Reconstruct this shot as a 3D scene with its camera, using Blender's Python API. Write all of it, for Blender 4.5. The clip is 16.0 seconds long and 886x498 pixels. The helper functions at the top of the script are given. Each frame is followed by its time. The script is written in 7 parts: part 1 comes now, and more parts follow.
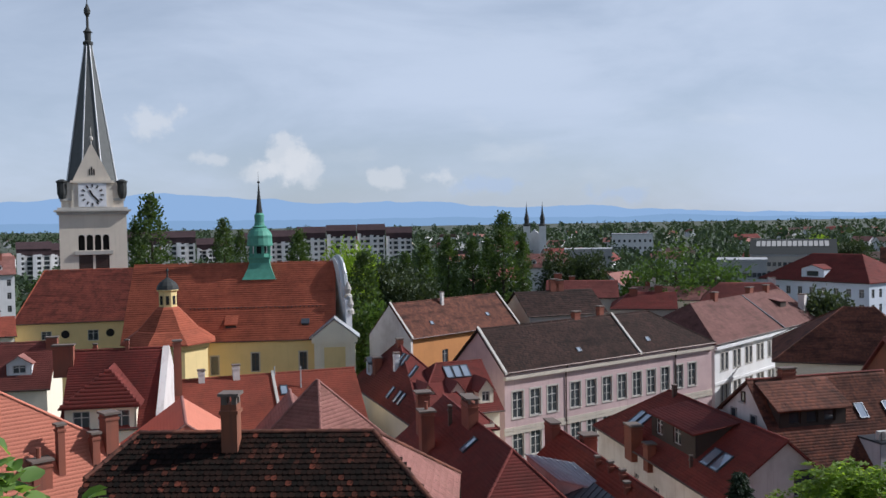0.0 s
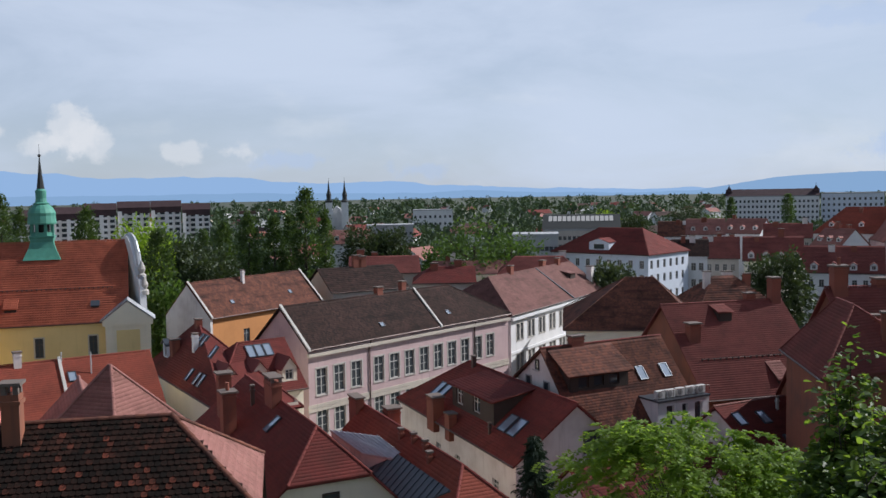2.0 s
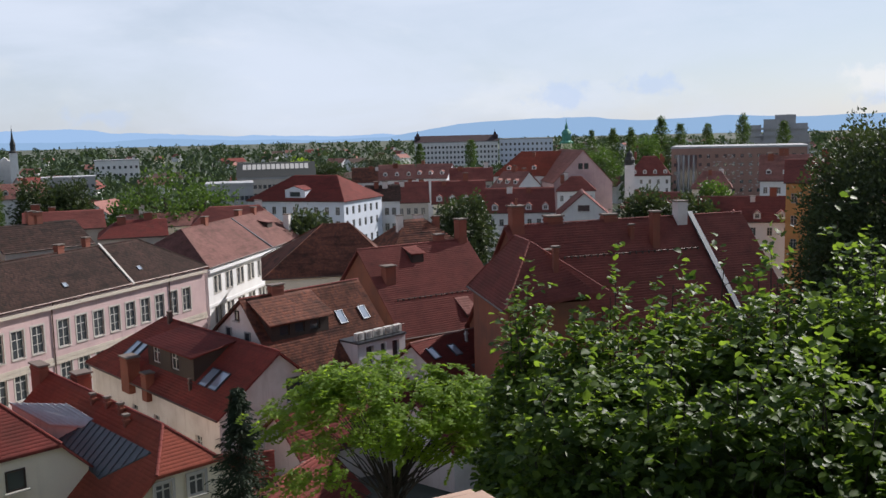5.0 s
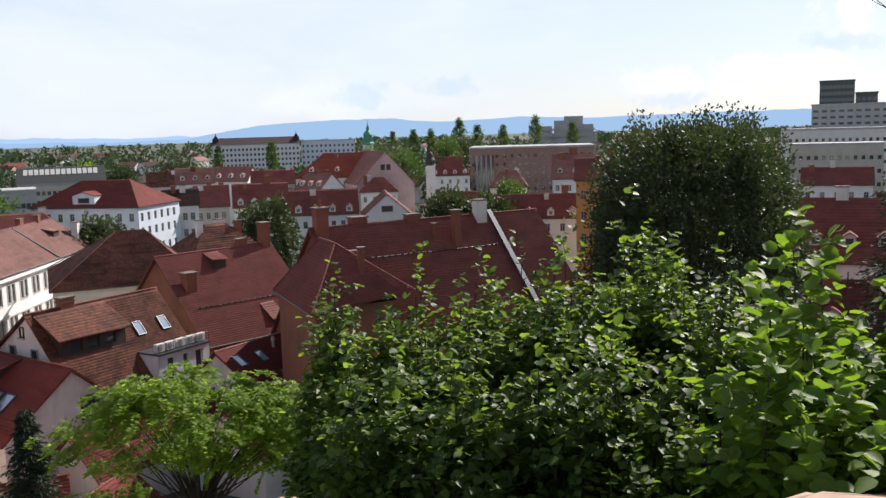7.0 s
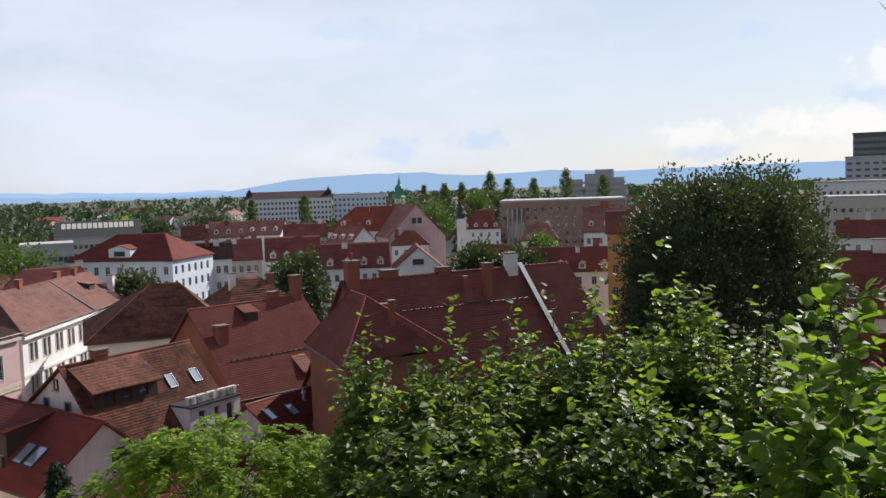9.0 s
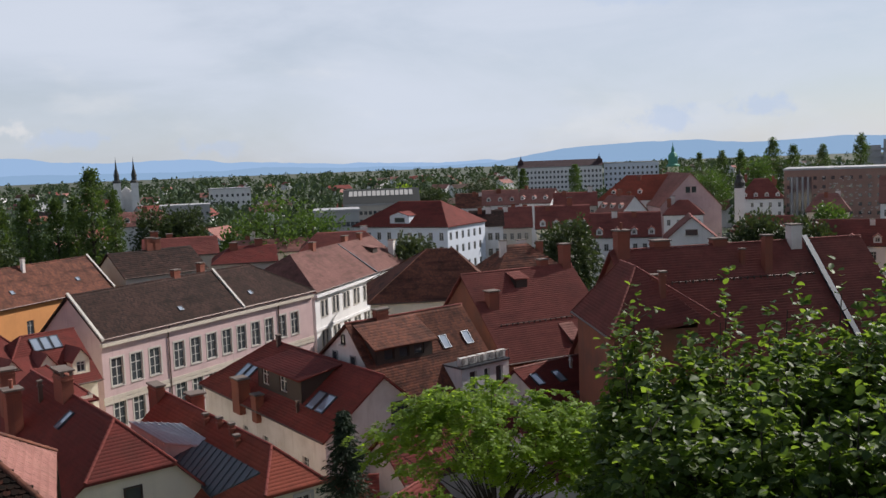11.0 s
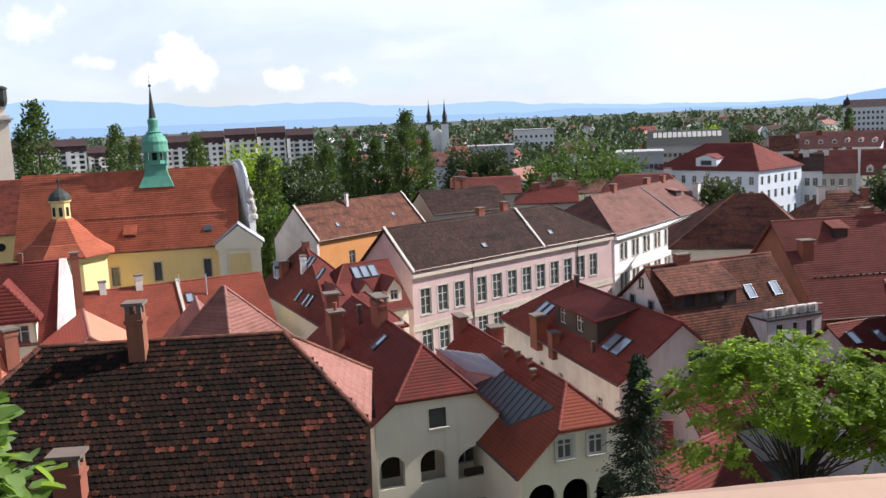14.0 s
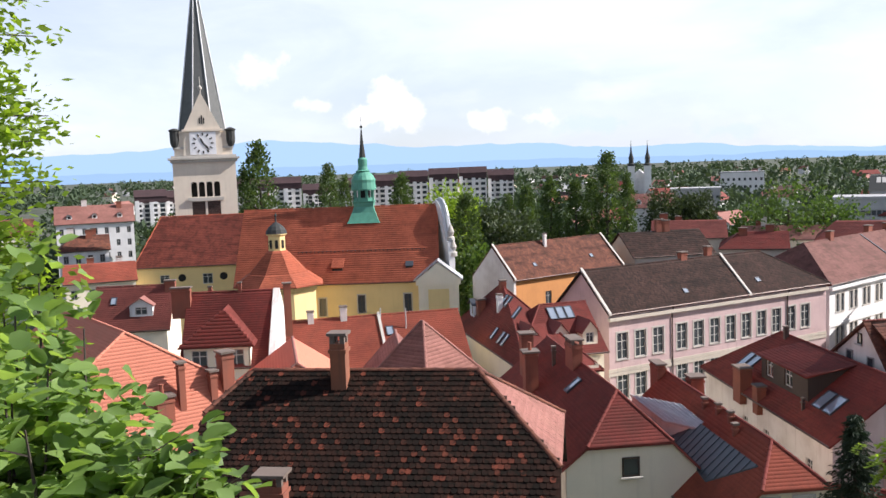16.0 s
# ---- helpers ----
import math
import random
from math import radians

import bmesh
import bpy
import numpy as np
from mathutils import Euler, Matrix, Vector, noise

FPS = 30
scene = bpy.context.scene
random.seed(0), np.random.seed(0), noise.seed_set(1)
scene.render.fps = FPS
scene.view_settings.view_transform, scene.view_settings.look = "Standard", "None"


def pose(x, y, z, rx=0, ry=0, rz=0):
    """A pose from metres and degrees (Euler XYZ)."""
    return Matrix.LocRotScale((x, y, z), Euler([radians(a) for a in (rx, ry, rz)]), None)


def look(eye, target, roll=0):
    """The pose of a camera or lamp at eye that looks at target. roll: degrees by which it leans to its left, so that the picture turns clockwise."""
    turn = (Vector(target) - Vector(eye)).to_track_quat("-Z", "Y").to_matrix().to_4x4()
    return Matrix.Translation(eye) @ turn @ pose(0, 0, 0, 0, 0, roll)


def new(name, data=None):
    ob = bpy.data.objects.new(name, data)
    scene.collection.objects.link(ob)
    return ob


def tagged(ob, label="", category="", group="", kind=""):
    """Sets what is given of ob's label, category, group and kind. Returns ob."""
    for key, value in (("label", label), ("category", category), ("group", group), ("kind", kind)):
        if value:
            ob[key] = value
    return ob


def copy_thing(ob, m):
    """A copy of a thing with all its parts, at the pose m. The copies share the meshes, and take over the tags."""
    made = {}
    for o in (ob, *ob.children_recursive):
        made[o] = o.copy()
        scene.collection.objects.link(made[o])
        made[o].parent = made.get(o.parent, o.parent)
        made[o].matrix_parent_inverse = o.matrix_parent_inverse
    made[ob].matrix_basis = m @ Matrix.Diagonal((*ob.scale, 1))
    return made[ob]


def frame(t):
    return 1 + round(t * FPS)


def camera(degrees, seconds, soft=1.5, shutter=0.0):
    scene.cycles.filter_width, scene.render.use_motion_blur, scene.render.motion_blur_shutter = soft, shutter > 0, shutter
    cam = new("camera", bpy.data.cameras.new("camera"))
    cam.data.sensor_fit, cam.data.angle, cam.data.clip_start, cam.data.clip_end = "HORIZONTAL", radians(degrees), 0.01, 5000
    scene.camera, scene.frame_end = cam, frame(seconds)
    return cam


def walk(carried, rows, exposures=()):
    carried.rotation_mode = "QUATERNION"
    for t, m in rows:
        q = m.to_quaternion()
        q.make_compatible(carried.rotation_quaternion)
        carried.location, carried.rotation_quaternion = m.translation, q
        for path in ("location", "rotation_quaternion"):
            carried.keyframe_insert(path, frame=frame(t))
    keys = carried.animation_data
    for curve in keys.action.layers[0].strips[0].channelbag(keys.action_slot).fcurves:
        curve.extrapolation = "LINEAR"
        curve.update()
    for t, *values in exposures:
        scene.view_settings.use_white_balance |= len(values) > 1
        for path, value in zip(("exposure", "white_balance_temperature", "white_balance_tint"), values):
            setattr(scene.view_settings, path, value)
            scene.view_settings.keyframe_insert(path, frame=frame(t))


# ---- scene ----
cam = camera(52.02, 16.0)
EYE = 28.0
ROWS = [
    (0.0, 0.000, -1.840, 1.010),
    (0.5, -2.893, -1.952, 0.693),
    (1.0, -5.723, -2.613, 0.739),
    (1.5, -8.646, -2.902, 1.007),
    (2.0, -12.422, -3.554, 0.990),
    (2.5, -16.100, -3.951, 0.830),
    (3.0, -18.336, -5.038, 1.143),
    (3.5, -20.738, -5.850, 0.985),
    (4.0, -23.561, -6.083, 0.910),
    (4.5, -26.973, -6.603, 1.317),
    (5.0, -31.477, -7.234, 1.398),
    (5.2, -33.509, -7.408, 1.429),
    (7.3, -44.950, -7.131, 1.802),
    (7.5, -45.524, -6.668, 1.944),
    (8.0, -45.814, -5.468, 2.175),
    (8.5, -44.148, -4.630, 2.113),
    (9.0, -41.912, -4.062, 1.820),
    (9.5, -37.818, -3.450, 1.619),
    (10.0, -33.006, -3.538, 2.046),
    (10.2, -31.147, -3.801, 1.977),
    (12.3, -18.153, -7.675, 2.765),
    (12.5, -17.203, -7.887, 2.664),
    (13.0, -13.439, -8.499, 3.071),
    (13.5, -9.582, -8.454, 2.847),
    (14.0, -6.146, -8.332, 2.523),
    (14.5, -2.583, -7.941, 2.394),
    (15.0, 0.479, -7.466, 2.250),
    (15.5, 3.482, -6.514, 2.167),
    (16.0, 6.396, -5.292, 2.086),
]
EXPO = [(0.0, 0.02, 5950, 10), (1.5, 0.06, 6000, 10), (3.5, 0.15, 6200, 10), (5.0, 0.32, 6400, 11), (7.5, 0.64, 6650, 11), (9.0, 0.45, 6650, 11), (10.0, 0.14, 6600, 11), (12.5, 0.33, 6550, 12), (13.5, 0.67, 6500, 12), (14.5, 0.80, 6500, 12), (16.0, 0.82, 6500, 13)]
SKY, CLOUD = 0.065, (9.0, 9.9, 11.5, 1)
# flat blues for the mountains: the haze is painted into a glowing colour
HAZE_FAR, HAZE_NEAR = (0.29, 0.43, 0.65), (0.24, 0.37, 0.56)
# held a little higher at first
walk(cam, [(t, pose(0, 0, EYE + (0.06 if t < 11 else 0.0), 90 + p, r, y)) for t, y, p, r in ROWS], EXPO)

# ---- sky and sun ----
SUN_AZ, SUN_EL = 81.0, 38.0
sun = new("sun", bpy.data.lights.new("sun", "SUN"))
sun.data.energy, sun.data.angle, sun.data.color = 5.0, radians(0.6), (1.0, 0.95, 0.90)
sd = Vector((math.sin(radians(SUN_AZ)) * math.cos(radians(SUN_EL)), math.cos(radians(SUN_AZ)) * math.cos(radians(SUN_EL)), math.sin(radians(SUN_EL))))
sun.matrix_world = look(sd * 200, (0, 0, 0))
world = bpy.data.worlds.new("sky")
scene.world = world
world.use_nodes = True
wn, wl = world.node_tree.nodes, world.node_tree.links
wn.clear()


def wnode(kind, **props):
    n = wn.new(kind)
    for k, v in props.items():
        n.inputs[k].default_value = v
    return n


sky = wn.new("ShaderNodeTexSky")
sky.sky_type, sky.sun_disc = "NISHITA", False
sky.sun_elevation, sky.sun_rotation = radians(SUN_EL), radians(SUN_AZ)
sky.air_density, sky.dust_density, sky.ozone_density = 1.0, 0.6, 3.0
dirs = wn.new("ShaderNodeTexCoord")
sep = wn.new("ShaderNodeSeparateXYZ")
wl.new(dirs.outputs["Generated"], sep.inputs[0])
squash = wn.new("ShaderNodeMapping")
squash.inputs["Scale"].default_value = (1, 1, 3.2)
wl.new(dirs.outputs["Generated"], squash.inputs[0])
c1 = wnode("ShaderNodeTexNoise", Scale=3.2, Detail=9.0, Roughness=0.58, Distortion=0.35)
c2 = wnode("ShaderNodeTexNoise", Scale=1.1, Detail=3.0, Roughness=0.5)
for c in (c1, c2):
    wl.new(squash.outputs[0], c.inputs["Vector"])
add = wn.new("ShaderNodeMath")
add.operation = "ADD"
wl.new(c1.outputs[0], add.inputs[0]), wl.new(c2.outputs[0], add.inputs[1])
ramp = wn.new("ShaderNodeMapRange")
ramp.interpolation_type = "SMOOTHSTEP"
for k, v in (("From Min", 0.80), ("From Max", 1.35), ("To Min", 0.55), ("To Max", 0.95)):
    ramp.inputs[k].default_value = v
wl.new(add.outputs[0], ramp.inputs["Value"])
mixw = wn.new("ShaderNodeMix")
mixw.data_type = "RGBA"
mixw.inputs["B"].default_value = CLOUD
# the thin cloud lies towards the horizon; overhead the sky is clear
clear = wn.new("ShaderNodeMapRange")
clear.interpolation_type = "SMOOTHSTEP"
for k, v in (("From Min", 0.28), ("From Max", 0.75), ("To Min", 1.0), ("To Max", 0.12)):
    clear.inputs[k].default_value = v
veil = wn.new("ShaderNodeMath")
veil.operation = "MULTIPLY"
wl.new(sep.outputs[2], clear.inputs["Value"])
wl.new(ramp.outputs[0], veil.inputs[0]), wl.new(clear.outputs[0], veil.inputs[1])
wl.new(veil.outputs[0], mixw.inputs["Factor"]), wl.new(sky.outputs[0], mixw.inputs["A"])
puff = wnode("ShaderNodeTexNoise", Scale=9.0, Detail=8.0, Roughness=0.52)
puffmap = wn.new("ShaderNodeMapping")
puffmap.inputs["Scale"].default_value = (1, 1, 2.4)
wl.new(dirs.outputs["Generated"], puffmap.inputs[0]), wl.new(puffmap.outputs[0], puff.inputs["Vector"])
band = wn.new("ShaderNodeMapRange")
for k, v in (("From Min", 0.02), ("From Max", 0.30), ("To Min", 0.02), ("To Max", -0.16)):
    band.inputs[k].default_value = v
wl.new(sep.outputs[2], band.inputs["Value"])
padd = wn.new("ShaderNodeMath")
padd.operation = "ADD"
wl.new(puff.outputs[0], padd.inputs[0]), wl.new(band.outputs[0], padd.inputs[1])
pr = wn.new("ShaderNodeMapRange")
pr.interpolation_type = "SMOOTHSTEP"
for k, v in (("From Min", 0.54), ("From Max", 0.76), ("To Min", 0.0), ("To Max", 0.22)):
    pr.inputs[k].default_value = v
wl.new(padd.outputs[0], pr.inputs["Value"])
mixp = wn.new("ShaderNodeMix")
mixp.data_type = "RGBA"
mixp.inputs["B"].default_value = (12.2, 12.1, 12.0, 1)
wl.new(pr.outputs[0], mixp.inputs["Factor"]), wl.new(mixw.outputs["Result"], mixp.inputs["A"])
# single heaps of cloud low over the horizon, and bluish gaps: bearing, height, half width, half height, strength
HEAPS = [(-9.8, 3.9, 1.5, 1.5, 0.6), (-8.5, 3.2, 1.2, 1.2, 0.5), (-11.4, 3.2, 1.4, 0.7, 0.5), (-17.2, 6.2, 1.7, 1.0, 0.5), (-14.3, 3.9, 1.4, 0.5, 0.45), (-3.3, 2.6, 1.3, 0.7, 0.5), (-0.4, 2.7, 1.3, 0.6, 0.5),
         (57.6, 2.4, 2.6, 0.9, 0.55), (61.5, 3.0, 2.4, 0.9, 0.6), (65.5, 2.9, 2.6, 1.1, 0.7), (67.6, 6.0, 1.6, 1.4, 0.6)]
GAPS = [(2.7, 2.1, 1.8, 0.6, 0.45), (10.8, 1.5, 1.8, 0.6, 0.4), (38.6, 2.2, 2.2, 0.8, 0.55), (44.3, 2.7, 1.6, 0.7, 0.55), (37.5, 9.6, 3.0, 0.6, 0.3), (58.0, 1.5, 2.4, 0.7, 0.5), (67.0, 4.4, 2.0, 0.8, 0.5), (61.0, 8.5, 1.2, 0.5, 0.3)]
fray = wnode("ShaderNodeTexNoise", Scale=34.0, Detail=7.0, Roughness=0.6)
wl.new(dirs.outputs["Generated"], fray.inputs["Vector"])
frayed = wn.new("ShaderNodeMath")
frayed.operation = "MULTIPLY_ADD"
frayed.inputs[1].default_value, frayed.inputs[2].default_value = 3.6, -1.75
wl.new(fray.outputs[0], frayed.inputs[0])
last = mixp.outputs["Result"]
for group, colour in ((GAPS, (6.6, 8.2, 11.2, 1)), (HEAPS, (11.6, 11.4, 11.3, 1))):
    for az, el, hw, hh, amount in group:
        a, e = radians(az), radians(el)
        far = Vector((math.sin(a) * math.cos(e), math.cos(a) * math.cos(e), math.sin(e)))
        side = Vector((math.cos(a), -math.sin(a), 0)) / radians(hw)
        axes = wn.new("ShaderNodeCombineXYZ")
        for k, (v, off) in enumerate(((side, 0.0), (Vector((0, 0, 1 / radians(hh))), -far.z / radians(hh)), (far * 40, -40.0))):
            dt = wn.new("ShaderNodeVectorMath")
            dt.operation = "DOT_PRODUCT"
            dt.inputs[1].default_value = v
            wl.new(dirs.outputs["Generated"], dt.inputs[0])
            sh = wn.new("ShaderNodeMath")
            sh.operation = "ADD"
            sh.inputs[1].default_value = off
            wl.new(dt.outputs["Value"], sh.inputs[0]), wl.new(sh.outputs[0], axes.inputs[k])
        ln = wn.new("ShaderNodeVectorMath")
        ln.operation = "LENGTH"
        wl.new(axes.outputs[0], ln.inputs[0])
        edge = wn.new("ShaderNodeMath")
        edge.operation = "ADD"
        wl.new(ln.outputs["Value"], edge.inputs[0]), wl.new(frayed.outputs[0], edge.inputs[1])
        fade = wn.new("ShaderNodeMapRange")
        fade.interpolation_type = "SMOOTHSTEP"
        for k, v in (("From Min", 1.25), ("From Max", 0.45), ("To Min", 0.0), ("To Max", amount)):
            fade.inputs[k].default_value = v
        wl.new(edge.outputs[0], fade.inputs["Value"])
        mh = wn.new("ShaderNodeMix")
        mh.data_type = "RGBA"
        mh.inputs["B"].default_value = colour
        wl.new(fade.outputs[0], mh.inputs["Factor"]), wl.new(last, mh.inputs["A"])
        last = mh.outputs["Result"]
bg = wnode("ShaderNodeBackground", Strength=SKY)
wl.new(last, bg.inputs["Color"])
wout = wn.new("ShaderNodeOutputWorld")
wl.new(bg.outputs[0], wout.inputs[0])

# ---- materials ----
MATS = {}


def mat_base(name):
    m = bpy.data.materials.new(name)
    m.use_nodes = True
    nt = m.node_tree
    return m, nt, nt.nodes["Principled BSDF"]


def nd(nt, kind, **props):
    n = nt.nodes.new(kind)
    for k, v in props.items():
        n.inputs[k].default_value = v
    return n


def mixc(nt, fac, a, b, blend="MIX"):
    n = nt.nodes.new("ShaderNodeMix")
    n.data_type, n.blend_type = "RGBA", blend
    for s, v in (("Factor", fac), ("A", a), ("B", b)):
        if isinstance(v, (int, float)):
            n.inputs[s].default_value = v
        elif isinstance(v, tuple):
            n.inputs[s].default_value = (*v, 1)
        else:
            nt.links.new(v, n.inputs[s])
    return n.outputs["Result"]


def rng(nt, src, a, b, lo=0.0, hi=1.0):
    n = nd(nt, "ShaderNodeMapRange", **{"From Min": a, "From Max": b, "To Min": lo, "To Max": hi})
    nt.links.new(src, n.inputs["Value"])
    return n.outputs[0]


def noise_tex(nt, scale, detail=4.0, rough=0.55, coord="Object", stretch=None):
    tc = nt.nodes.new("ShaderNodeTexCoord")
    n = nd(nt, "ShaderNodeTexNoise", Scale=scale, Detail=detail, Roughness=rough)
    src = tc.outputs[coord]
    if stretch:
        mp = nd(nt, "ShaderNodeMapping", Scale=stretch)
        nt.links.new(src, mp.inputs[0])
        src = mp.outputs[0]
    nt.links.new(src, n.inputs["Vector"])
    return n.outputs[0]


def bumped(nt, bsdf, src, strength=0.3, dist=0.02):
    b = nd(nt, "ShaderNodeBump", Strength=strength, Distance=dist)
    nt.links.new(src, b.inputs["Height"])
    nt.links.new(b.outputs[0], bsdf.inputs["Normal"])


def plaster(name, col, dirt=0.25, dirtcol=None, rough=0.9):
    """Rendered wall: broad stains, streaks that run down, fine grain."""
    m, nt, p = mat_base(name)
    dc = dirtcol or tuple(c * 0.55 for c in col)
    big = noise_tex(nt, 0.35, 5.0, 0.6)
    streak = noise_tex(nt, 1.0, 4.0, 0.6, stretch=(2.6, 2.6, 0.18))
    grain = noise_tex(nt, 14.0, 3.0, 0.6)
    c = mixc(nt, rng(nt, big, 0.42, 0.72, 0, dirt), col, dc)
    c = mixc(nt, rng(nt, streak, 0.55, 0.75, 0, dirt), c, dc)
    c = mixc(nt, rng(nt, grain, 0.3, 0.7, 0, 0.12), c, tuple(min(1, x * 1.25) for x in col))
    nt.links.new(c, p.inputs["Base Color"])
    p.inputs["Roughness"].default_value = rough
    bumped(nt, p, grain, 0.25, 0.01)
    return m


def rooftile(name, col, col2, moss=0.2, mosscol=(0.035, 0.03, 0.022), vary=0.5, rough=0.8):
    """Clay tile: each tile its own tone, broad weathering, dark lichen."""
    col, col2 = (col[0] * 0.95, col[1] * 1.06, col[2] * 1.32), (col2[0] * 0.95, col2[1] * 1.06, col2[2] * 1.32)
    m, nt, p = mat_base(name)
    geo = nt.nodes.new("ShaderNodeNewGeometry")
    rnd = geo.outputs["Random Per Island"]
    big = noise_tex(nt, 0.22, 5.0, 0.62)
    mid = noise_tex(nt, 0.8, 6.0, 0.7)
    fine = noise_tex(nt, 16.0, 3.0, 0.6)
    c = mixc(nt, rng(nt, rnd, 0.0, 1.0, 0, vary), col, col2)
    c = mixc(nt, rng(nt, big, 0.38, 0.68, 0, 0.6 if moss > 0.1 else 0.12), c, tuple((a + b) * 0.31 for a, b in zip(col, col2)))
    c = mixc(nt, rng(nt, mid, 0.45, 0.75, 0, moss), c, mosscol)
    run = noise_tex(nt, 0.7, 4.0, 0.6, stretch=(0.25, 1.0, 1.6))
    c = mixc(nt, rng(nt, run, 0.52, 0.72, 0, moss), c, tuple(x * 0.45 for x in col2))
    c = mixc(nt, rng(nt, fine, 0.3, 0.75, 0, 0.25 if moss > 0.1 else 0.05), c, mosscol)
    nt.links.new(c, p.inputs["Base Color"])
    p.inputs["Specular IOR Level"].default_value = 0.16
    p.inputs["Roughness"].default_value = rough
    bumped(nt, p, fine, 0.3, 0.01)
    return m


def mossy_tile(name):
    """Old beaver-tail tiles, nearly black with lichen, some single tiles replaced in red."""
    m, nt, p = mat_base(name)
    info = nt.nodes.new("ShaderNodeObjectInfo")
    geo = nt.nodes.new("ShaderNodeNewGeometry")
    s = nt.nodes.new("ShaderNodeMath")
    s.operation = "ADD"
    nt.links.new(info.outputs["Random"], s.inputs[0]), nt.links.new(geo.outputs["Random Per Island"], s.inputs[1])
    f = nt.nodes.new("ShaderNodeMath")
    f.operation = "FRACT"
    nt.links.new(s.outputs[0], f.inputs[0])
    big = noise_tex(nt, 0.5, 6.0, 0.65)
    mid = noise_tex(nt, 5.0, 5.0, 0.7)
    c = mixc(nt, rng(nt, f.outputs[0], 0.0, 1.0), (0.008, 0.006, 0.005), (0.030, 0.014, 0.010))
    c = mixc(nt, rng(nt, f.outputs[0], 0.86, 1.0, 0, 0.95), c, (0.15, 0.042, 0.026))
    c = mixc(nt, rng(nt, big, 0.50, 0.72, 0, 0.55), c, (0.075, 0.030, 0.020))
    c = mixc(nt, rng(nt, mid, 0.50, 0.60, 0, 0.92), c, (0.009, 0.008, 0.006))
    nt.links.new(c, p.inputs["Base Color"])
    p.inputs["Roughness"].default_value = 0.95
    p.inputs["Specular IOR Level"].default_value = 0.12
    bumped(nt, p, mid, 0.6, 0.03)
    return m


def simple(name, col, rough=0.6, metal=0.0, grain=6.0, amount=0.3, spec=0.5):
    m, nt, p = mat_base(name)
    a = noise_tex(nt, grain, 5.0, 0.6)
    c = mixc(nt, rng(nt, a, 0.3, 0.75, 0, amount), col, tuple(x * 0.5 for x in col))
    nt.links.new(c, p.inputs["Base Color"])
    p.inputs["Roughness"].default_value, p.inputs["Metallic"].default_value = rough, metal
    p.inputs["Specular IOR Level"].default_value = spec
    return m


def leafmat(name, col, col2, trans=0.35, rough=0.5):
    m, nt, p = mat_base(name)
    geo = nt.nodes.new("ShaderNodeNewGeometry")
    big = noise_tex(nt, 0.8, 3.0, 0.5)
    c = mixc(nt, geo.outputs["Random Per Island"], col, col2)
    c = mixc(nt, rng(nt, big, 0.35, 0.7, 0, 0.5), c, tuple(x * 0.6 for x in col))
    nt.links.new(c, p.inputs["Base Color"])
    p.inputs["Roughness"].default_value, p.inputs["Specular IOR Level"].default_value = rough, 0.35
    tr = nt.nodes.new("ShaderNodeBsdfTranslucent")
    bright = mixc(nt, 1.0, c, (1.0, 1.0, 0.45), "MULTIPLY")
    gain = nt.nodes.new("ShaderNodeVectorMath")
    gain.operation = "SCALE"
    gain.inputs["Scale"].default_value = 2.2
    nt.links.new(bright, gain.inputs[0])
    nt.links.new(gain.outputs[0], tr.inputs["Color"])
    mx = nd(nt, "ShaderNodeMixShader", Fac=trans)
    out = nt.nodes["Material Output"]
    nt.links.new(p.outputs[0], mx.inputs[1]), nt.links.new(tr.outputs[0], mx.inputs[2])
    nt.links.new(mx.outputs[0], out.inputs[0])
    return m


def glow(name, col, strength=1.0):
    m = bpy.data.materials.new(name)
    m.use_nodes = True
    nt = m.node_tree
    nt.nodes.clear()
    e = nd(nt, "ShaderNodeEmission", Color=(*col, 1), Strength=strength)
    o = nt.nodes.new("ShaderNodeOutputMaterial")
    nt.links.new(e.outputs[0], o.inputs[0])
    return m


T_RED = rooftile("red clay tiles", (0.24, 0.046, 0.030), (0.16, 0.037, 0.027), 0.4)
T_DKRED = rooftile("weathered dark red tiles", (0.265, 0.070, 0.046), (0.195, 0.053, 0.038), 0.35)
T_ORANGE = rooftile("orange red clay tiles", (0.36, 0.080, 0.040), (0.27, 0.060, 0.034), 0.3)
T_CHURCH = rooftile("church roof tiles", (0.52, 0.128, 0.056), (0.40, 0.096, 0.048), 0.5, (0.08, 0.032, 0.022))
T_CHOIR = rooftile("dark stained church tiles", (0.30, 0.070, 0.038), (0.17, 0.045, 0.030), 0.85, (0.05, 0.024, 0.018))
T_BROWN = rooftile("brown grey tiles", (0.085, 0.038, 0.024), (0.024, 0.015, 0.011), 0.75, (0.018, 0.014, 0.011), vary=0.9)
T_DUSK = rooftile("dusky pinkish tiles", (0.27, 0.115, 0.080), (0.165, 0.072, 0.052), 0.6, (0.07, 0.045, 0.035), vary=0.7)
T_RUST = rooftile("rust brown patchy tiles", (0.27, 0.090, 0.045), (0.10, 0.044, 0.031), 0.9, (0.030, 0.022, 0.016), vary=0.75)
T_PINK = rooftile("pale pinkish tiles", (0.37, 0.155, 0.105), (0.27, 0.10, 0.07), 0.45, (0.12, 0.07, 0.05))
T_SALMON = rooftile("new salmon tiles", (0.66, 0.215, 0.115), (0.62, 0.195, 0.105), 0.05, vary=0.3)
T_OLD = mossy_tile("mossy beaver tail tiles")
W_YEL = plaster("yellow plaster", (0.72, 0.55, 0.26), 0.2)
W_CREAM = plaster("cream plaster", (0.80, 0.72, 0.57), 0.2)
